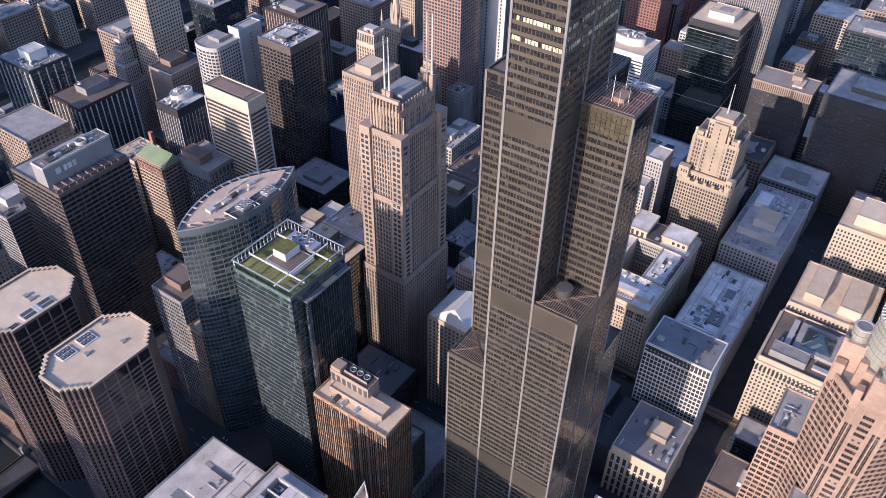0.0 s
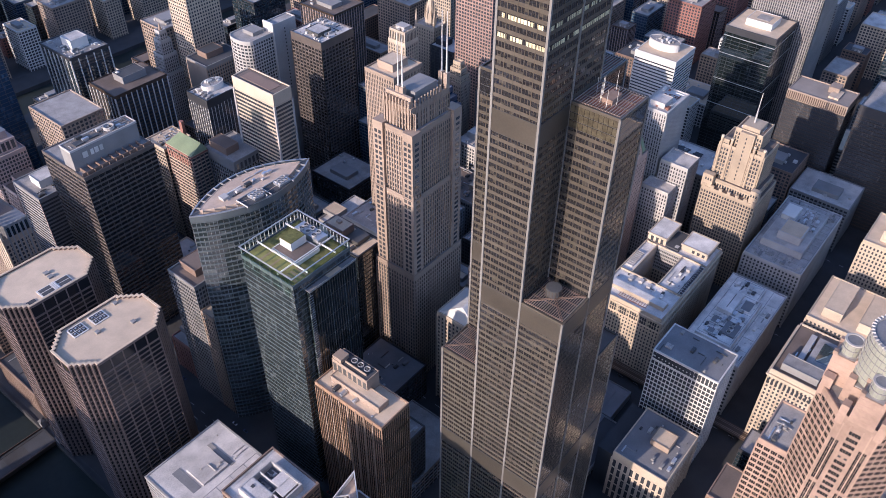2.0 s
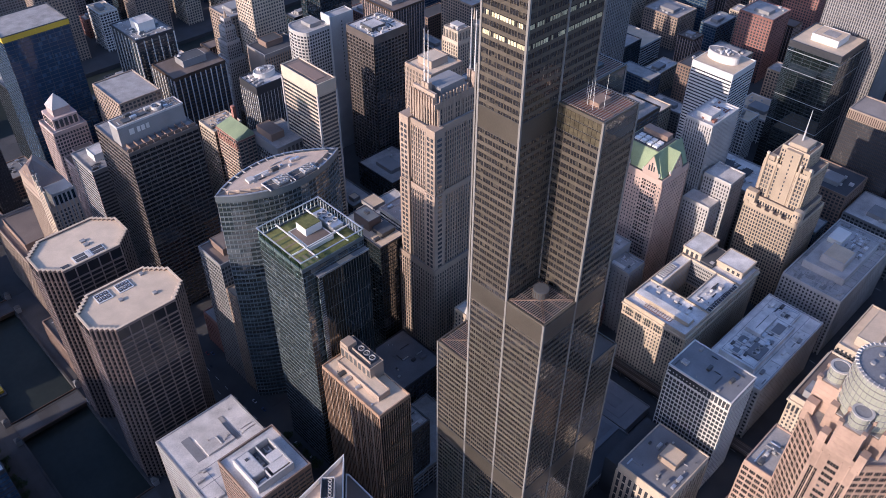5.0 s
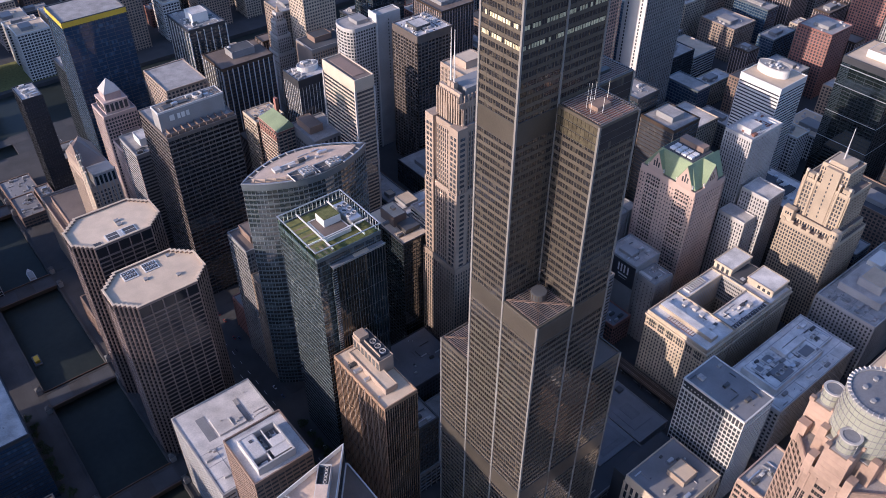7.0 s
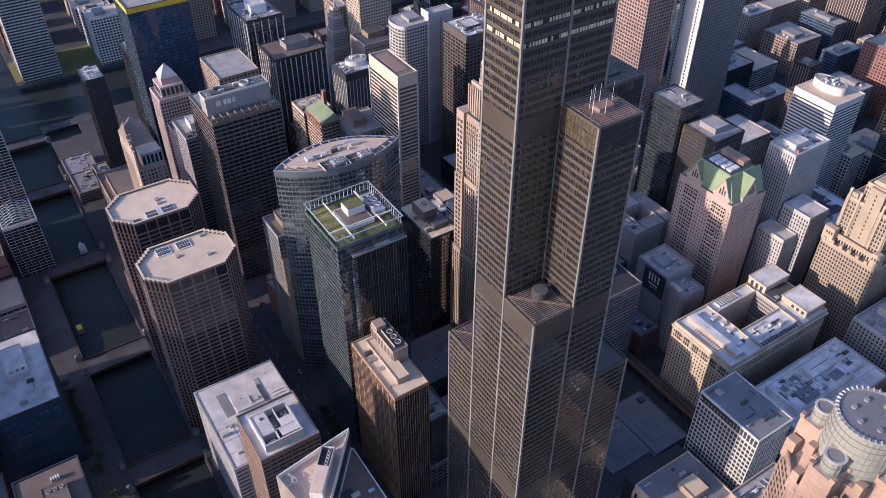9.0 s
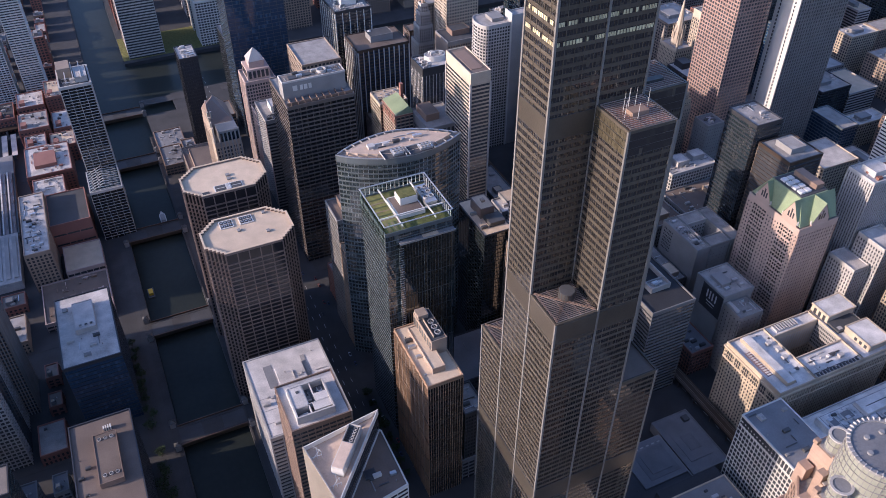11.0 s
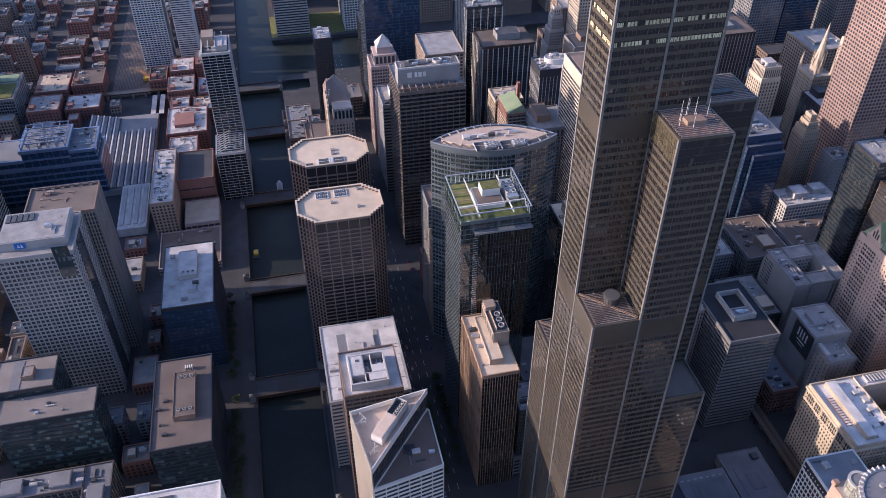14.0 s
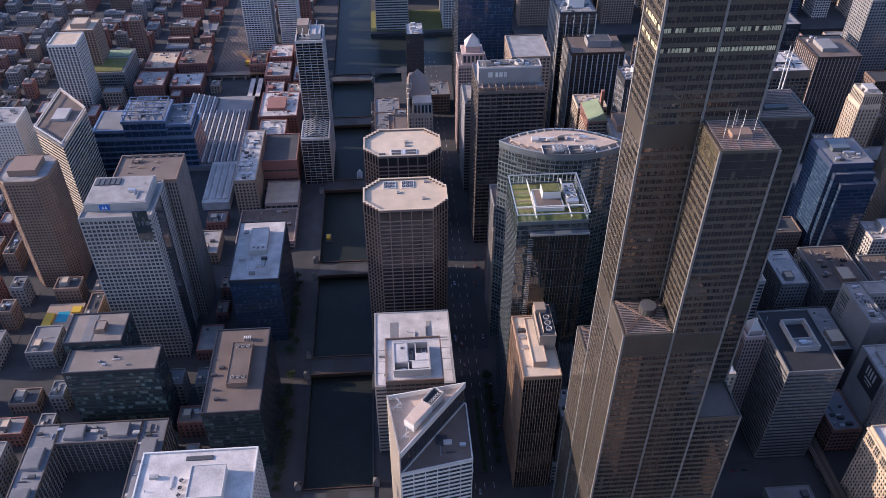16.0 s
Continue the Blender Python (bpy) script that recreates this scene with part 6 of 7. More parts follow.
# ---- west bank ----
o = block("office_building", "dark glass river block with a brown gravel roof", -244, -203, 129, 212, 65, style("black", "black", "glass_teal", "roof_brown", fh=4.0, bh=1.2, bay=1.7, pw=0.15, pd=0.15))
penthouse(o, -229, -214, 152, 194, 65, 4.5, "brickbrown", "roof_brown")
for k in range(3):
    fan(o, -225 + 4 * k, 158, 69.5, 1.3)
    fan(o, -225 + 4 * k, 189, 69.5, 1.3)
for k in range(4):
    put(o, "vent_stack", -222 + 1.5 * k, -221.2 + 1.5 * k, 199, 202, 65, 68, "white")
clutter(o, -242, -230, 132, 208, 65.05, 5, 121)
o = block("office_building", "blue-black glass river block with a white roof", -241, -200, 262.5, 343, 72, style("black", "black", "glass_deep", "roof_white", fh=4.0, bh=0.8, bay=2.0, pw=0.15, pd=0.12))
penthouse(o, -228, -213, 296, 328, 72, 4.5, "lightgrey", "roof_white")
for k in range(3):
    fan(o, -224 + 4 * k, 300, 76.5, 1.3)
put(o, "roof_hatch", -236, -232, 326, 330, 72.05, 73.2, "grey")
clutter(o, -238, -204, 266, 292, 72.05, 6, 122)
o = block("office_tower", "white gridded office tower with a bright flat roof", -258, -190, 10, 61, 112, style("white", "white", "glass", "roof_white", fh=3.9, bh=1.3, bay=2.6, pw=0.8, pd=0.35))
penthouse(o, -226, -206, 24, 46, 112, 6, "white", "roof_white")
put(o, "roof_well", -232, -216, 54, 57, 112.05, 112.6, "darkgrey")
for k in range(3):
    fan(o, -232, 30 + 5 * k, 112, 1.6)
clutter(o, -255, -235, 14, 50, 112.05, 6, 123)
GC = style("black", "black", "glass_teal", "roof_beige", fh=4.0, bh=1.0, bd=0.15, bay=2.0, pw=0.15, pd=0.12)
o = block("office_building", "teal glass office block with stepped grey roofs", -348, -281, 166, 190, 74, GC)
clutter(o, -340, -290, 168, 188, 74.05, 5, 124)
o = block("office_building", "taller teal glass wing with a flat grey roof", -353, -310, 190.5, 222, 80, GC, split=False)
penthouse(o, -332, -324, 200, 210, 80, 4, "brickbrown", "roof_beige")
put(o, "dark_field", -340, -333, 192, 220, 80.05, 80.3, "roof_slate")
o = thing("apartment_building", "U-shaped apartment building with pale bay windows", "apartment building", (-326, 126, 0))
TAKEN.append((-378, -274, 70, 155))
AP = style("umber", "grey", "glass", "roof_slate", fh=3.1, bh=0.6, bay=4.4, pw=0.5, pd=0.6)
for a in ((-375, -356, 76, 152), (-356, -296, 134, 152), (-296, -277, 76, 152)):
    tower("", "", rect(*a), 0, 34, AP, o, split=False)
for x0, x1, y0, y1 in ((-372, -360, 78, 96), (-372, -360, 112, 130), (-350, -336, 137, 149), (-318, -304, 137, 149), (-292, -281, 82, 100), (-292, -281, 114, 132)):
    put(o, "roof_terrace", x0, x1, y0, y1, 34, 37, "grey")
    put(o, "terrace_roof", x0 + 0.5, x1 - 0.5, y0 + 0.5, y1 - 0.5, 37, 37.2, "roof_slate")
clutter(o, -374, -278, 136, 150, 34.05, 18, 125)
clutter(o, -374, -358, 80, 134, 34.05, 8, 126)
clutter(o, -295, -279, 80, 134, 34.05, 8, 127)
MO = style("ash", "ash", "glass", "roof_grey", fh=3.9, bh=1.35, bd=0.3, bay=3.4, pw=0.85, pd=0.35)
o = block("office_tower", "grey gridded office tower with a blue sign plate", -337, -284, 249, 296, 152, MO)
put(o, "top_block", -334, -288, 258, 294, 152, 159, "ash")
put(o, "top_deck", -333, -289, 259, 293, 159, 159.3, "roof_grey")
w = part("sign_plate", boxes([(-12.5, -5.0, -15.1, -14.6, 153.4, 158.2)], M["blue"]), o, label="blue sign plate with a plain white mark")
for e in (-1, 1):
    part("sign_mark", mesh_of([(-8.75 + e * 0.2, -15.16, 154.4), (-8.75 + e * 2.0, -15.16, 154.4), (-8.75 + e * 1.0, -15.16, 157.4), (-8.75 + e * 0.2, -15.1, 154.4), (-8.75 + e * 2.0, -15.1, 154.4), (-8.75 + e * 1.0, -15.1, 157.4)], [(0, 1, 2), (3, 5, 4), (0, 3, 4, 1), (1, 4, 5, 2), (2, 5, 3, 0)], M["white"]), w)
put(o, "green_glass_corner", -297, -286, 248.4, 249.2, 130, 158, "glass_g")
put(o, "dark_recess", -283.9, -283.4, 262, 280, 0, 150, "glass")
for k in range(5):
    put(o, "roof_grille", -332 + 4 * k, -329 + 4 * k, 282, 291, 159.3, 160.2, "darkgrey")
clutter(o, -312, -291, 262, 290, 159.3, 5, 128)
o = block("office_tower", "dark ribbed office tower with a brown roof deck", -326, -275, 300, 338, 150, style("brickbrown", "grey", "glass", "roof_brown", fh=3.9, bh=1.2, bay=2.2, pw=0.8, pd=0.4))
for k in range(7):
    put(o, "rail_post", -322 + 7 * k, -318 + 7 * k, 335, 336, 150, 151.6, "darkgrey")
clutter(o, -318, -284, 304, 334, 150.05, 9, 129, ("tan", "bronze", "brickbrown"))
LB = style("cream", "cream", "glass_g", "roof_brown", fh=3.9, bh=1.3, bd=0.4, bay=300, pw=0, par=0.8)
TAKEN.append((-460, -412, 436, 560))
o = tower("office_tower", "slanted glass tower with bright bands and a truss-edged roof", [(-419, 441), (-416, 512), (-454, 556), (-456, 476)], 0, 100, LB)
part("roof_truss", ring([(x - o.location.x, y - o.location.y) for x, y in [(-419, 441), (-416, 512), (-454, 556), (-456, 476)]], 0.4, 0.8, 103, 103.8, M["lightgrey"]), o)
for k in range(14):
    f = k / 13
    a = Vector((-456, 476)).lerp(Vector((-419, 441)), f)
    part("truss_bar", boxes([(-0.2, 0.2, -3, 3, 100, 103)], M["white"]), o, (a.x - o.location.x, a.y - o.location.y, 0), math.atan2(-35, 37) + 0.6)
put(o, "roof_house", -444, -430, 490, 512, 100, 103, "lightgrey")
o = tower("apartment_tower", "brown rounded apartment tower", octagon(-424, 372, 22, 9), 0, 120, style("brickbrown", "brickbrown", "glass", "roof_grey", fh=3.2, bh=1.5, bay=2.8, pw=1.1), split=False)
TAKEN.append((-446, -402, 350, 394))
put(o, "crown_ring", -436, -412, 360, 384, 120, 126, "brickbrown")
o = block("office_tower", "white grid apartment tower with a grey roof", -534, -498, 524, 558, 80, style("white", "white", "glass", "roof_grey", bay=3.2, pw=1.6, fh=3.3), split=False)
clutter(o, -530, -502, 526, 556, 80.05, 6, 130)
BG = style("silver_blue", "steel", "glass_deep", "roof_slate", fh=7.6, bh=1.6, bd=1.2, bay=8, pw=0.3, pd=0.2, par=0.6)
o = block("office_building", "stepped blue glass building with silver bands", -434, -322, 543, 592, 46, BG)
tower("", "", rect(-430, -396, 547, 590), 46, 54, BG, o)
tower("", "", rect(-396, -350, 544.5, 590), 46, 66, BG, o)
tower("", "", rect(-350, -324, 546, 590), 46, 60, BG, o)
for k in range(6):
    put(o, "roof_frame", -395 + 8.6 * k, -394.3 + 8.6 * k, 546, 588, 71.5, 72.2, "silver_blue")
    put(o, "roof_frame", -395, -351, 547 + 8 * k, 547.7 + 8 * k, 72.2, 72.9, "silver_blue")
    for y in (547, 587):
        put(o, "frame_post", -395 + 8.6 * k, -394.4 + 8.6 * k, y - 0.3, y + 0.3, 66, 71.5, "silver_blue")
clutter(o, -392, -354, 548, 588, 66.05, 14, 131)
clutter(o, -348, -326, 548, 588, 60.05, 8, 137)
put(o, "red_end_wall", -321.9, -321, 545, 590, 0, 45, "brick")

# train shed: long ribbed roofs
M["crane"] = surface("orange_crane_steel", (0.50, 0.24, 0.07), 0.6)
M["shed"] = surface("rust_stained_roof_sheet", (0.24, 0.20, 0.185), 0.7, stain=0.4, big=0.1)
shed = thing("train_shed", "long white ribbed train shed roofs over platforms", "train shed", (-317, 600, 0))
for k in range(11):
    x0 = -357 + 7.3 * k
    y0, y1 = (545, 664) if k > 4 else (560 if k < 2 else 545, 700 + 3 * (4 - k))
    part("roof_bay", boxes([(x0 + 317, x0 + 317 + 5.2, y0 - 600, y1 - 600, 8, 9.2)], M["shed"]), shed)
    part("smoke_slot", boxes([(x0 + 317 + 5.2, x0 + 317 + 7.3, y0 - 600, y1 - 600, 7.2, 7.8)], M["darkgrey"]), shed)
    part("roof_ridge", boxes([(x0 + 317 + 0.2, x0 + 317 + 1.5, y0 - 600, y1 - 600, 9.2, 10.8)], M["white"]), shed)
    for j in range(5):
        part("roof_vent", boxes([(x0 + 317 + 3.2, x0 + 317 + 4.4, y0 - 590 + 22 * j, y0 - 584 + 22 * j, 9.2, 9.8)], M["grey"]), shed)
part("shed_floor", boxes([(-40, 40, -58, 105, 0.2, 7.0)], M["grey"]), shed)
part("head_house_roof", boxes([(10, 39, -136, -56, 0.2, 10)], M["roof_white"]), shed)
for k in range(4):
    part("head_house_skylight", boxes([(12 + 7 * k, 16 + 7 * k, -130, -62, 10, 11)], M["lightgrey"]), shed)
TAKEN.append((-358, -276, 462, 712))
sh2 = thing("platform_canopy", "twin white platform canopies by the tracks", "canopy", (-279, 730, 0))
for x in (-5, 5):
    part("canopy_roof", boxes([(x - 3, x + 3, -26, 24, 6, 6.8)], M["roof_white"]), sh2)
    part("canopy_wall", boxes([(x - 0.4, x + 0.4, -26, 24, 0, 6)], M["darkgrey"]), sh2)
TAKEN.append((-290, -268, 700, 756))
tracks = thing("railway_tracks", "brown ballast rail yard with many tracks", "railway", (-318, 900, 0), kind="")
part("ballast", boxes([(-24, 24, -130, 500, 0.19, 0.5)], M["ballast"]), tracks)
rail = boxes([(-0.9, -0.7, -130, 500, 0.5, 0.75), (0.7, 0.9, -130, 500, 0.5, 0.75)], M["tan"])
for k in range(12):
    part("track", rail, tracks, (-21 + 3.8 * k, 0, 0))
TAKEN.append((-343, -293, 760, 1400))
viaduct = thing("rail_viaduct", "low steel rail viaduct across the yard", "viaduct", (-320, 768, 0))
part("deck", boxes([(-140, 110, -5, 5, 7, 8.4)], M["bronze_dark"]), viaduct)
for k in range(16):
    part("pier", boxes([(-138 + 16 * k, -136 + 16 * k, -4, 4, 0, 7)], M["grey"]), viaduct)

crane = thing("crawler_crane", "orange lattice crawler crane lying over the work yard", "crane", (-298, 809, 0))
part("crawler", boxes([(-5, 5, -4, -1.5, 0, 2), (-5, 5, 1.5, 4, 0, 2)], M["darkgrey"]), crane)
part("cab", boxes([(-4, 4, -3, 3, 2, 6)], M["yellow"]), crane)
boom = [(0, 54, -1.2 + 2.4 * a, -0.9 + 2.4 * a, b, b + 0.3) for a in (0, 1) for b in (0, 2.4)]
boom += [(3 * k, 3 * k + 0.25, -1.2, 1.5, 0, 0.3) for k in range(19)] + [(3 * k, 3 * k + 0.25, -1.2, 1.5, 2.4, 2.7) for k in range(19)]
part("boom", boxes(boom, M["crane"]), crane, (-15, 22, 9), math.atan2(-45.2, 30.3))
ramp = thing("steel_ramp", "sunlit tan steel rail ramp over the yard", "ramp", (-368, 898, 0))
part("deck", boxes([(-4, 4, -48, 48, 9, 10)], M["tan"]), ramp, (0, 0, 0), 0.21)
for k in range(7):
    part("bent", boxes([(-3.5, -2.5, -0.5, 0.5, 0, 9), (2.5, 3.5, -0.5, 0.5, 0, 9)], M["grey"]), ramp, (9 - 3 * k, -42 + 14 * k, 0), 0.21)
# brick lofts between the station and the river
BL = style("brick", "brick", "glass", "roof_grey", fh=3.8, bh=1.8, bay=4.2, pw=2.0, pd=0.2)
o = block("brick_loft", "red brick loft with patched white roofs", -259, -214, 608, 668, 30, dict(BL, roof=M["roof_white"]))
put(o, "roof_step", -250, -228, 622, 650, 30, 34, "brick")
clutter(o, -256, -216, 610, 666, 30.05, 16, 132, ("roof_white", "lightgrey", "brick"))
o = block("brick_loft", "red brick loft with a white roof", -254, -224, 558, 596, 32, dict(BL, roof=M["roof_white"]))
clutter(o, -252, -226, 560, 594, 32.05, 8, 133, ("roof_white", "lightgrey"))
o = block("brick_loft", "brown brick hall with blank walls and steel roof frames", -243, -206, 500, 556, 36, style("brick", "brick", "glass", "roof_dark", fh=12, bh=9.5, bay=12, pw=1.0))
o = block("stone_building", "old pale stone building with a cluttered roof", -266, -244, 452, 552, 44, style("tan", "tan", roof="roof_white", bay=3.6, pw=1.6))
clutter(o, -264, -246, 456, 548, 44.05, 26, 134, ("roof_white", "alu", "darkgrey"))
o = block("river_garage", "low pink concrete podium on the river bank", -262, -204, 392, 448, 9, style("rose", "rose", roof="roof_brown", bay=6), split=False, category="building")
clutter(o, -258, -208, 396, 446, 9.05, 12, 135, ("rose", "brickbrown"))
o = block("river_hall", "low pale hall on the river bank", -238, -204, 452, 492, 14, style("rose", "rose", roof="roof_light", bay=6), split=False, category="building")
for k, (x0, x1, y0, y1, h, rf) in enumerate(((-258, -236, 676, 704, 26, "roof_white"), (-232, -206, 674, 706, 22, "roof_light"), (-262, -230, 712, 752, 30, "roof_grey"), (-226, -204, 712, 754, 24, "roof_white"), (-290, -268, 772, 812, 18, "roof_dark"), (-262, -232, 776, 814, 26, "roof_white"), (-228, -200, 774, 818, 34, "roof_light"), (-388, -348, 720, 756, 16, "roof_white"), (-430, -394, 712, 752, 22, "roof_grey"), (-386, -348, 776, 820, 20, "roof_brown"), (-432, -392, 774, 824, 16, "roof_light"))):
    o = block("brick_loft", "red brick loft with a flat roof beside the rail yard", x0, x1, y0, y1, h, dict(BL, roof=M[rf]), split=False)
    put(o, "roof_step", x0 + 3, x0 + 9, y0 + 5, y0 + 14, h, h + 4, "brick")
    clutter(o, x0 + 2, x1 - 2, y0 + 2, y1 - 2, h + 0.05, 5, 300 + k, ("roof_white", "lightgrey", "brick", "darkgrey"))
RT = style("lightgrey", "lightgrey", "glass_w", "roof_dark", fh=3.1, bh=0.35, bd=0.7, bay=6.4, pw=0.3, pd=0.75)
o = block("apartment_tower", "slim dark glass apartment tower with thin pale balcony slabs", -197, -169.5, 547, 586, 152, RT)
put(o, "roof_frame", -196, -184, 566, 584, 152, 162, "tan")
put(o, "roof_house", -182, -171, 552, 574, 152, 158, "lightgrey")
clutter(o, -195, -172, 549, 565, 152.05, 8, 136)
for x in (-190, -183, -176):
    put(o, "crown_frame", x - 0.4, x + 0.4, 548, 585, 158, 158.8, "lightgrey")
o = block("atrium_building", "glass-roofed atrium building below the apartment tower", -199, -169, 507, 546, 58, style("lightgrey", "lightgrey", "glass_w", "roof_grey", fh=3.4, bh=0.45, bay=6.0, pw=0.25))
for k in range(8):
    for e in (-1, 1):
        part("roof_rafter", boxes([(0, 15.7, -0.25, 0.25, -0.2, 0.2)], M["lightgrey"]), o, (0, -18 + 4.6 * k, 66)).rotation_euler = (0, math.atan2(7, 14), 0 if e > 0 else math.pi)
    part("tie_beam", boxes([(-14, 14, -0.2, 0.2, 59.1, 59.5)], M["lightgrey"]), o, (0, -18 + 4.6 * k, 0))
put(o, "glass_roof", -198, -170, 509, 545, 58.6, 59.1, "glass_b")

o = block("office_tower", "unfinished dark glass tower with a yellow safety band", -18, 46, 640, 690, 178, style("darkgrey", "darkgrey", "glass_deep", "roof_grey", fh=4.0, bh=0.5, bay=8, pw=0.35, pd=0.3))
part("safety_band", ring(rect(-32, 32, -25, 25), 0.5, 0.1, 173, 178.2, M["yellow"]), o)
# farther west and north
o = block("office_building", "glass block with a yellow-green planted roof", -490, -444, 728, 798, 34, style("grey", "grey", "glass_g", "roof_grey", bay=3), split=False)
put(o, "planted_roof", -487, -447, 732, 770, 34.2, 35, "grass")
put(o, "planted_strip", -487, -447, 776, 795, 34.2, 35, "copper")
o = block("apartment_tower", "white ribbed apartment tower", -511, -478, 688, 724, 92, style("white", "white", "glass", "roof_light", bay=4, pw=1.4, fh=3.2, bh=0.8), split=False)
o = block("apartment_tower", "brown banded apartment tower with a stepped roof", -516, -476, 752, 788, 82, style("brickbrown", "tan", "glass", "roof_light", bay=4, pw=1.0, fh=3.2), split=False)
penthouse(o, -506, -486, 760, 780, 82, 6, "tan", "roof_light")
o = block("apartment_tower", "white balcony apartment tower", -300, -262, 842, 880, 168, style("white", "white", "glass_b", "roof_light", bay=4.2, pw=0.8, fh=3.1, bh=1.1, bd=0.8))
o = block("apartment_tower", "slender apartment tower with slanting white balconies", -250, -226, 838, 872, 190, style("white", "cream", "glass", "roof_light", bay=6, pw=0.4, fh=3.1, bh=1.2, bd=1.1))
pool = thing("roof_pool", "turquoise swimming pool in a stone deck", "pool", (-405, 298, 0))
part("pool_deck", boxes([(-16, 16, -18, 18, 0.2, 8)], M["tan"]), pool)
part("pool_water", boxes([(-5, 5, -7, 7, 8, 8.15)], M["pool"]), pool)
part("awning", boxes([(-15, -7, -16, 4, 8, 10)], M["yellow"]), pool)
part("awning", boxes([(7, 15, 4, 12, 8, 10)], M["yellow"]), pool)
TAKEN.append((-422, -388, 280, 318))

# ---- elevated railway over the street ----
el = thing("elevated_railway", "dark steel elevated railway along the street", "railway", (213, 100, 0))
part("deck", boxes([(-5, 5, -260, 640, 6, 6.9)], M["bronze_dark"]), el)
for x in (-3.4, -2, 2, 3.4):
    part("rail", boxes([(x - 0.1, x + 0.1, -260, 640, 6.9, 7.15)], M["tan"]), el)
post = boxes([(-5, -4.4, -0.3, 0.3, 0, 6), (4.4, 5, -0.3, 0.3, 0, 6)], M["bronze_dark"])
for k in range(44):
    part("post_frame", post, el, (0, -255 + 20 * k, 0))

# ---- trees on the river walk ----
def tree_meshes(seed):
    rnd = random.Random(seed)
    bm = bmesh.new()
    def limb(a, b, r0, r1):
        d = (b - a)
        q = d.to_track_quat("Z", "Y").to_matrix()
        v0 = [bm.verts.new(a + q @ Vector((r0 * math.cos(k * 1.0472), r0 * math.sin(k * 1.0472), 0))) for k in range(6)]
        v1 = [bm.verts.new(b + q @ Vector((r1 * math.cos(k * 1.0472), r1 * math.sin(k * 1.0472), 0))) for k in range(6)]
        for k in range(6):
            bm.faces.new((v0[k], v0[(k + 1) % 6], v1[(k + 1) % 6], v1[k]))
    limb(Vector((0, 0, 0)), Vector((0, 0, 3)), 0.28, 0.2)
    tips = []
    for k in range(7):
        a = k * 0.9 + rnd.random()
        tip = Vector((math.cos(a) * rnd.uniform(1.4, 3), math.sin(a) * rnd.uniform(1.4, 3), rnd.uniform(4.5, 8)))
        limb(Vector((0, 0, rnd.uniform(2, 3))), tip, 0.14, 0.04)
        tips.append(tip)
    trunk = bpy.data.meshes.new("trunk")
    bm.to_mesh(trunk)
    bm.free()
    trunk.materials.append(M["bark"])
    v, f = [], []
    for _ in range(420):
        c = rnd.choice(tips) + Vector((rnd.gauss(0, 1.0), rnd.gauss(0, 1.0), rnd.gauss(0, 0.9)))
        n = Vector((rnd.gauss(0, 1), rnd.gauss(0, 1), rnd.gauss(0.6, 1))).normalized()
        u = n.orthogonal().normalized() * rnd.uniform(0.25, 0.6)
        w = n.cross(u) * 0.8
        b = len(v)
        v += [tuple(c - u), tuple(c + w), tuple(c + u), tuple(c - w)]
        f.append((b, b + 1, b + 2, b + 3))
    return trunk, mesh_of(v, f, M["leaf"])


TREES = [tree_meshes(s) for s in (1, 2, 3)]
rnd = random.Random(8)
def tree(x, y):
    t = thing("tree", "small leafy street tree on the river walk", "tree", (x, y, 0.2), "river walk trees")
    a = rnd.choice(TREES)
    s = rnd.uniform(0.8, 1.35)
    t.scale = (s, s, s)
    t.rotation_euler = (0, 0, rnd.uniform(0, 6))
    part("trunk", a[0], t)
    part("crown", a[1], t)
for y in range(104, 372, 10):
    if 216 < y < 242 or 346 < y:
        continue
    tree(-195 + rnd.uniform(-3, 3), y + rnd.uniform(-2, 2))
for y in range(120, 205, 12):
    tree(-30 + rnd.uniform(-1, 1), y)

# ---- parked and standing cars ----
def car_parts(col):
    m = surface("car_paint", col, 0.3, 0.2, stain=0.05, rand=0)
    body = prism(rect(-0.9, 0.9, -2.2, 2.2), 0.35, 0.95, m, rect(-0.85, 0.85, -2.1, 2.1))
    cabin = prism(rect(-0.82, 0.82, -1.5, 1.0), 0.95, 1.5, M["glass"], rect(-0.65, 0.65, -1.1, 0.5))
    return body, cabin
CAR = [car_parts(c) for c in ((0.6, 0.6, 0.6), (0.03, 0.03, 0.035), (0.25, 0.03, 0.03), (0.3, 0.31, 0.33), (0.05, 0.07, 0.15))]
WHEEL = tube(0.33, 0.33, -0.1, 0.1, M["black"], 10)
def car(x, y, turn):
    c = thing("car", "car standing at the kerb of the street", "car", (x, y, 0.02), "cars in the streets")
    c.rotation_euler = (0, 0, turn)
    b, g = rnd.choice(CAR)
    part("body", b, c)
    part("cabin", g, c)
    for wx, wy in ((-0.85, -1.35), (0.85, -1.35), (-0.85, 1.35), (0.85, 1.35)):
        part("wheel", WHEEL, c, (wx, wy, 0.33)).rotation_euler = (0, math.pi / 2, 0)
for _ in range(30):
    car(rnd.choice((-58, -52, -47, -33, -27, -24)) + rnd.uniform(-0.4, 0.4), rnd.uniform(60, 380), 0)
for _ in range(8):
    car(rnd.choice((76, 82, 90)), rnd.uniform(-30, 200), 0)
for _ in range(6):
    car(rnd.uniform(110, 155), rnd.choice((88, 94, 100)), math.pi / 2)

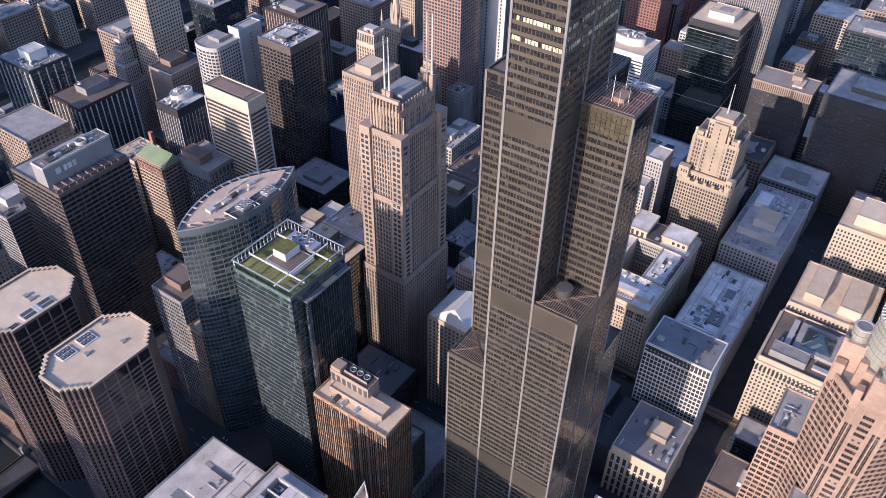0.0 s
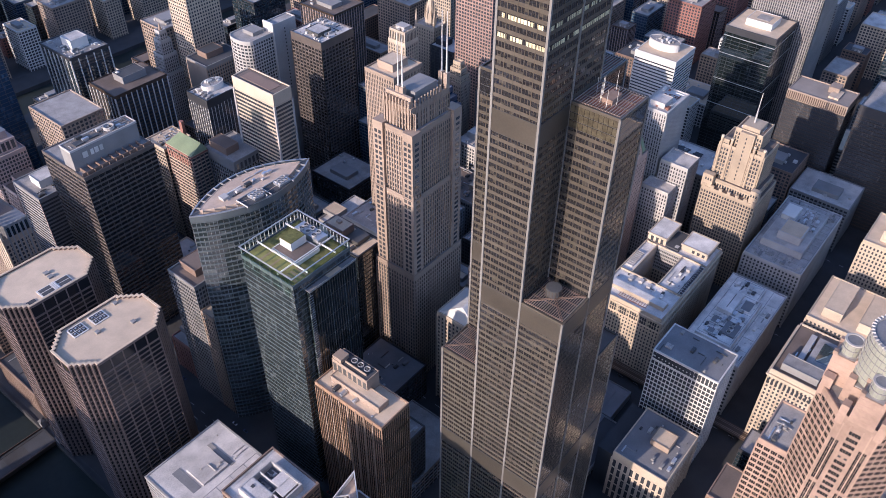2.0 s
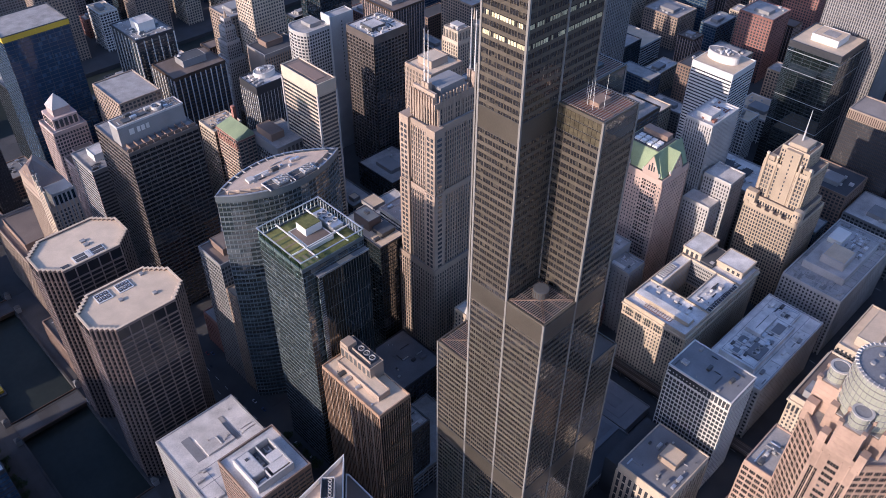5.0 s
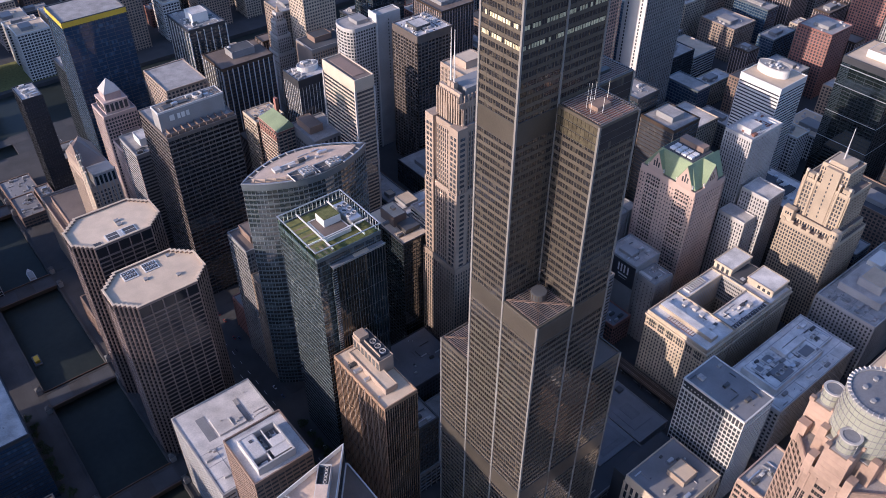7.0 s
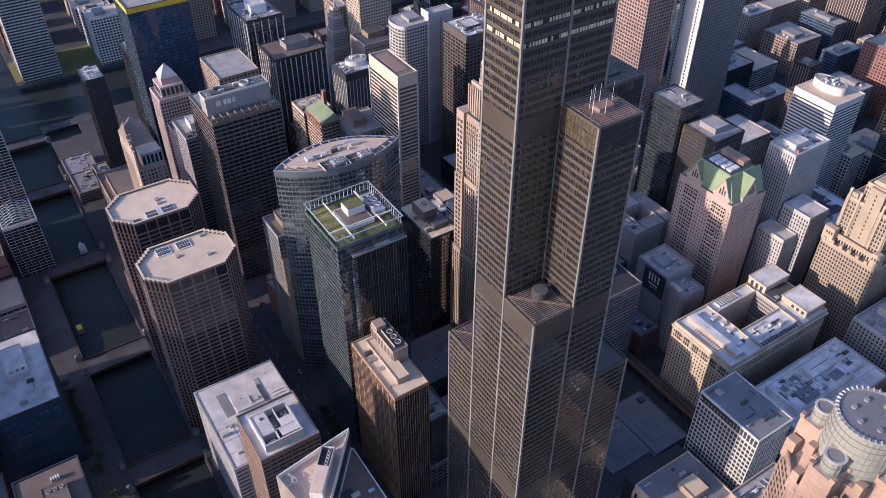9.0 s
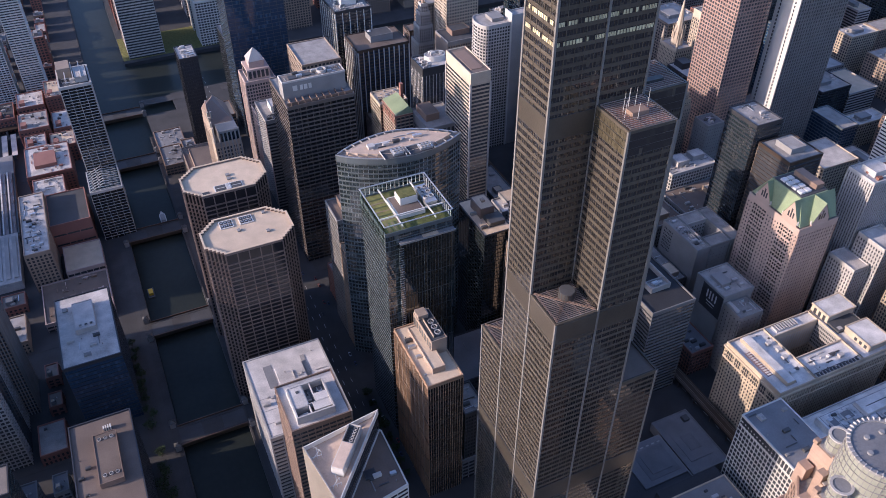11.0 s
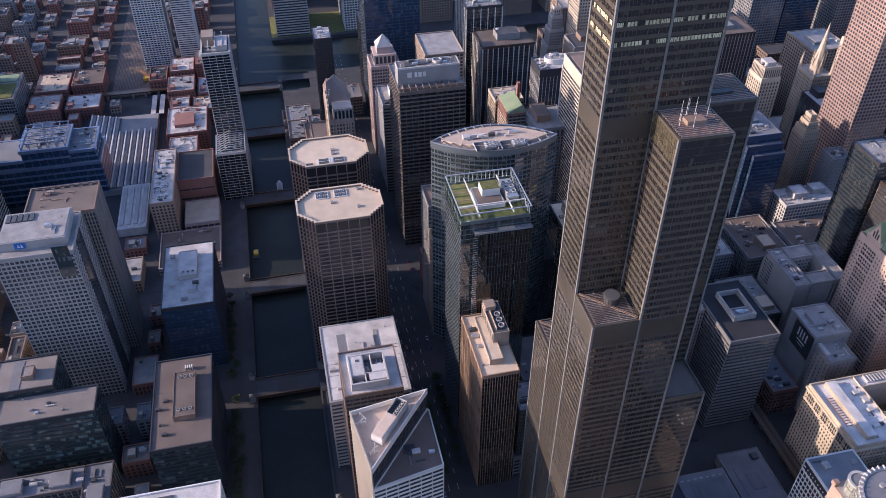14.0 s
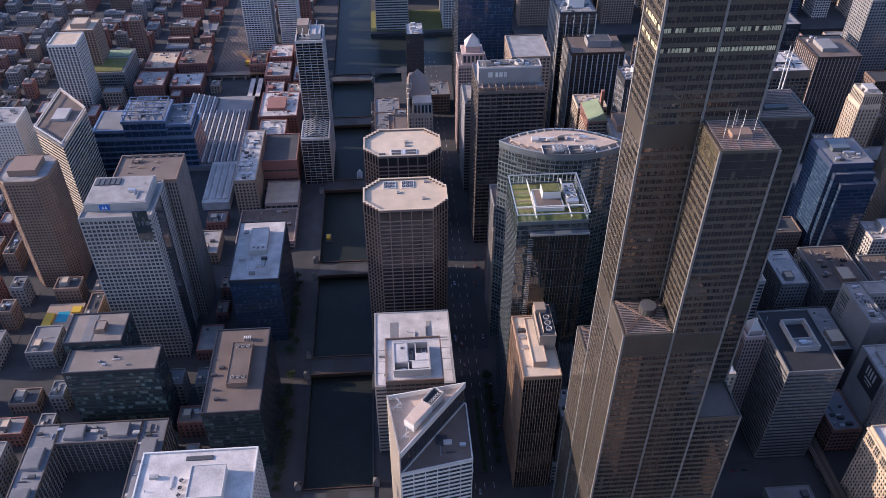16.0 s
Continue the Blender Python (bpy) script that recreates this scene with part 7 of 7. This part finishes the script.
# ---- the rest of the city, block by block ----
FILL = [
    style("tan", "tan", bay=3, pw=1.4, roof="roof_grey"), style("grey", "grey", bay=3, pw=1.2, roof="roof_white"), style("brick", "brick", bay=3.4, pw=1.6, roof="roof_grey"),
    style("brickbrown", "brickbrown", bay=3, pw=1.3, roof="roof_dark"), style("lightgrey", "lightgrey", bay=60, pw=0.4, bh=1.8, roof="roof_light"), style("black", "black", "glass_b", bay=2, pw=0.3, bh=0.8, roof="roof_grey"),
    style("cream", "cream", bay=2.8, pw=1.4, roof="roof_white"), style("steel", "steel", "glass_deep", bay=3, pw=0.2, bh=0.9, roof="roof_grey"), style("white", "white", bay=3.2, pw=1.0, bh=1.4, roof="roof_light"), style("bronze_dark", "rose", bay=2.6, pw=0.8, roof="roof_brown"),
]
FILL.append(style("grey", "grey", bay=4, pw=1.4, roof="roof_slate"))
FILL.append(style("brick", "brick", bay=4, pw=1.8, roof="roof_beige"))
LOWF = [FILL[2], FILL[11], FILL[3], FILL[0], FILL[10], FILL[10]]
LOOK = ["tan stone city building with a flat roof", "grey stone city building with a pale roof", "red brick city building with a flat roof", "brown brick city building with a dark roof", "banded concrete city building", "dark glass city building", "cream stone city building", "blue glass city building", "white concrete city building", "rose and bronze city building", "low grey city building with a dark roof", "low red brick building with a beige roof"]
NEAR_CITY = 640
FAR, FAR_MATS, FAR_SLOT = ([], [], []), [], {}


def far_add(data, m, at=(0, 0), ang=0.0):
    if m.name not in FAR_SLOT:
        FAR_SLOT[m.name] = len(FAR_MATS)
        FAR_MATS.append(m)
    c, w, q = math.cos(ang), math.sin(ang), len(FAR[0])
    FAR[0].extend((at[0] + x * c - y * w, at[1] + x * w + y * c, z) for x, y, z in data[0])
    FAR[1].extend(tuple(q + i for i in p) for p in data[1])
    FAR[2].extend([FAR_SLOT[m.name]] * len(data[1]))


def far_building(x0, x1, y0, y1, h, S):
    P = rect(x0, x1, y0, y1)
    far_add(prism_data(P, 0, h - 0.1), S["glass"])
    far_add(prism_data(offset(P, -0.3), h - 0.08, h + 0.05), S["roof"])
    far_add(ring_data(P, 0.35, 0.5, h - 1.5, h + 1.1), S["band"])
    n = max(1, round(h / S["fh"]))
    for i in range(n):
        far_add(ring_data(P, S["bd"], 0.1, h / n * i + h / n - S["bh"], h / n * i + h / n), S["band"])
    bar = box_data([(-S["pw"] / 2, S["pw"] / 2, -S["pd"], 0.1, 0, h)])
    for i in range(4):
        a, b = Vector(P[i]), Vector(P[(i + 1) % 4])
        k = max(1, round((b - a).length / max(4.0, S["bay"])))
        for j in range(k + 1):
            w = a + (b - a) * (j / k)
            far_add(bar, S["pier"], (w.x, w.y), math.atan2((b - a).y, (b - a).x))
    if rnd.random() < 0.7:
        u, t = (x1 - x0) * 0.22, (y1 - y0) * 0.25
        far_add(box_data([(x0 + u, x0 + 2.6 * u, y0 + t, y0 + 2.8 * t, h, h + 4.5)]), M["grey"])
        for _ in range(5):
            x, y = rnd.uniform(x0 + 3, x1 - 5), rnd.uniform(y0 + 3, y1 - 5)
            far_add(box_data([(x, x + rnd.uniform(1.5, 4), y, y + rnd.uniform(1.5, 4), h, h + 2)]), M["lightgrey"])


rnd = random.Random(77)
def clear(x0, x1, y0, y1, m=3):
    return all(x1 + m < a or x0 - m > b or y1 + m < c or y0 - m > d for a, b, c, d in TAKEN)
def in_reach(x, y):
    dx, dy = x + 150, y + 150
    return math.hypot(dx, dy) < 1550 and -66 < math.degrees(math.atan2(dx, dy)) < 100
WEST_ROWS = [r for r in ROWS_N if r[1] < 760 or r[0] > 900] + [(762, 822), (838, 892)]
for cols, west in ((COLS, False), (WEST, True)):
    for cx0, cx1 in cols:
        for cy0, cy1 in WEST_ROWS if west else ROWS_N:
            if not in_reach((cx0 + cx1) / 2, (cy0 + cy1) / 2) or cy1 - cy0 < 40:
                continue
            far = math.hypot(cx0 + 150, cy0 + 150) > 1000
            nx, ny = ((3, 3) if far else (4, 3)) if west else (2, 2)
            if cx1 - cx0 < 70:
                nx = 1
            for i in range(nx):
                for j in range(ny):
                    g = rnd.uniform(0.6, 1.6) if west else rnd.uniform(1.0, 4.0)
                    x0 = cx0 + 3 + (cx1 - cx0 - 6) * i / nx + g * 0.5
                    x1 = cx0 + 3 + (cx1 - cx0 - 6) * (i + 1) / nx - g * 0.5
                    y0 = cy0 + 3 + (cy1 - cy0 - 6) * j / ny + g * 0.5
                    y1 = cy0 + 3 + (cy1 - cy0 - 6) * (j + 1) / ny - g * 0.5
                    core_part = not west and y0 < 700 and x0 < 700
                    if west:
                        h = rnd.choice((9, 12, 14, 18, 22, 26)) * rnd.uniform(0.9, 1.1) if rnd.random() < 0.97 else rnd.uniform(40, 70)
                    elif core_part:
                        h = rnd.uniform(24, 70) if y0 < 380 else rnd.uniform(35, 95) if y0 < 510 else rnd.uniform(70, 165)
                    elif y0 < 800:
                        h = rnd.uniform(40, 120) if y0 < 500 else rnd.uniform(80, 190)
                    else:
                        h = rnd.uniform(20, 80) if rnd.random() < 0.7 else rnd.uniform(90, 190)
                    if not clear(x0, x1, y0, y1):
                        # the free half of the lot, where there is one
                        for q in ((x0, (x0 + x1) / 2, y0, y1), ((x0 + x1) / 2, x1, y0, y1), (x0, x1, y0, (y0 + y1) / 2), (x0, x1, (y0 + y1) / 2, y1), (x0, (x0 + x1) / 2, y0, (y0 + y1) / 2), ((x0 + x1) / 2, x1, (y0 + y1) / 2, y1)):
                            if clear(*q):
                                x0, x1, y0, y1 = q
                                h = min(h, 55)
                                break
                        else:
                            continue
                    st = rnd.choice(LOWF if west and h < 40 else FILL[:10])
                    k = next(n for n, s in enumerate(FILL) if s is st)
                    if math.hypot(x0 + 150, y0 + 150) > NEAR_CITY:
                        TAKEN.append((x0, x1, y0, y1))
                        far_building(x0, x1, y0, y1, h, st)
                        continue
                    o = block("city_building", LOOK[k], x0, x1, y0, y1, h, st, split=False, category="building")
                    if rnd.random() < 0.6:
                        w = (x1 - x0) * 0.2
                        penthouse(o, x0 + w, x0 + 2.6 * w, y0 + w, y0 + 2.8 * w, h, 4, "grey", "roof_light")
                    clutter(o, x0 + 2, x1 - 2, y0 + 2, y1 - 2, h + 0.05, 2, rnd.randrange(10000))
far_mesh = bpy.data.meshes.new("far_city")
far_mesh.from_pydata(FAR[0], [], FAR[1])
for m in FAR_MATS:
    far_mesh.materials.append(m)
far_mesh.polygons.foreach_set("material_index", FAR[2])
tagged(new("far_city", far_mesh), "far city of stone, brick and glass buildings", "city", kind="stuff")
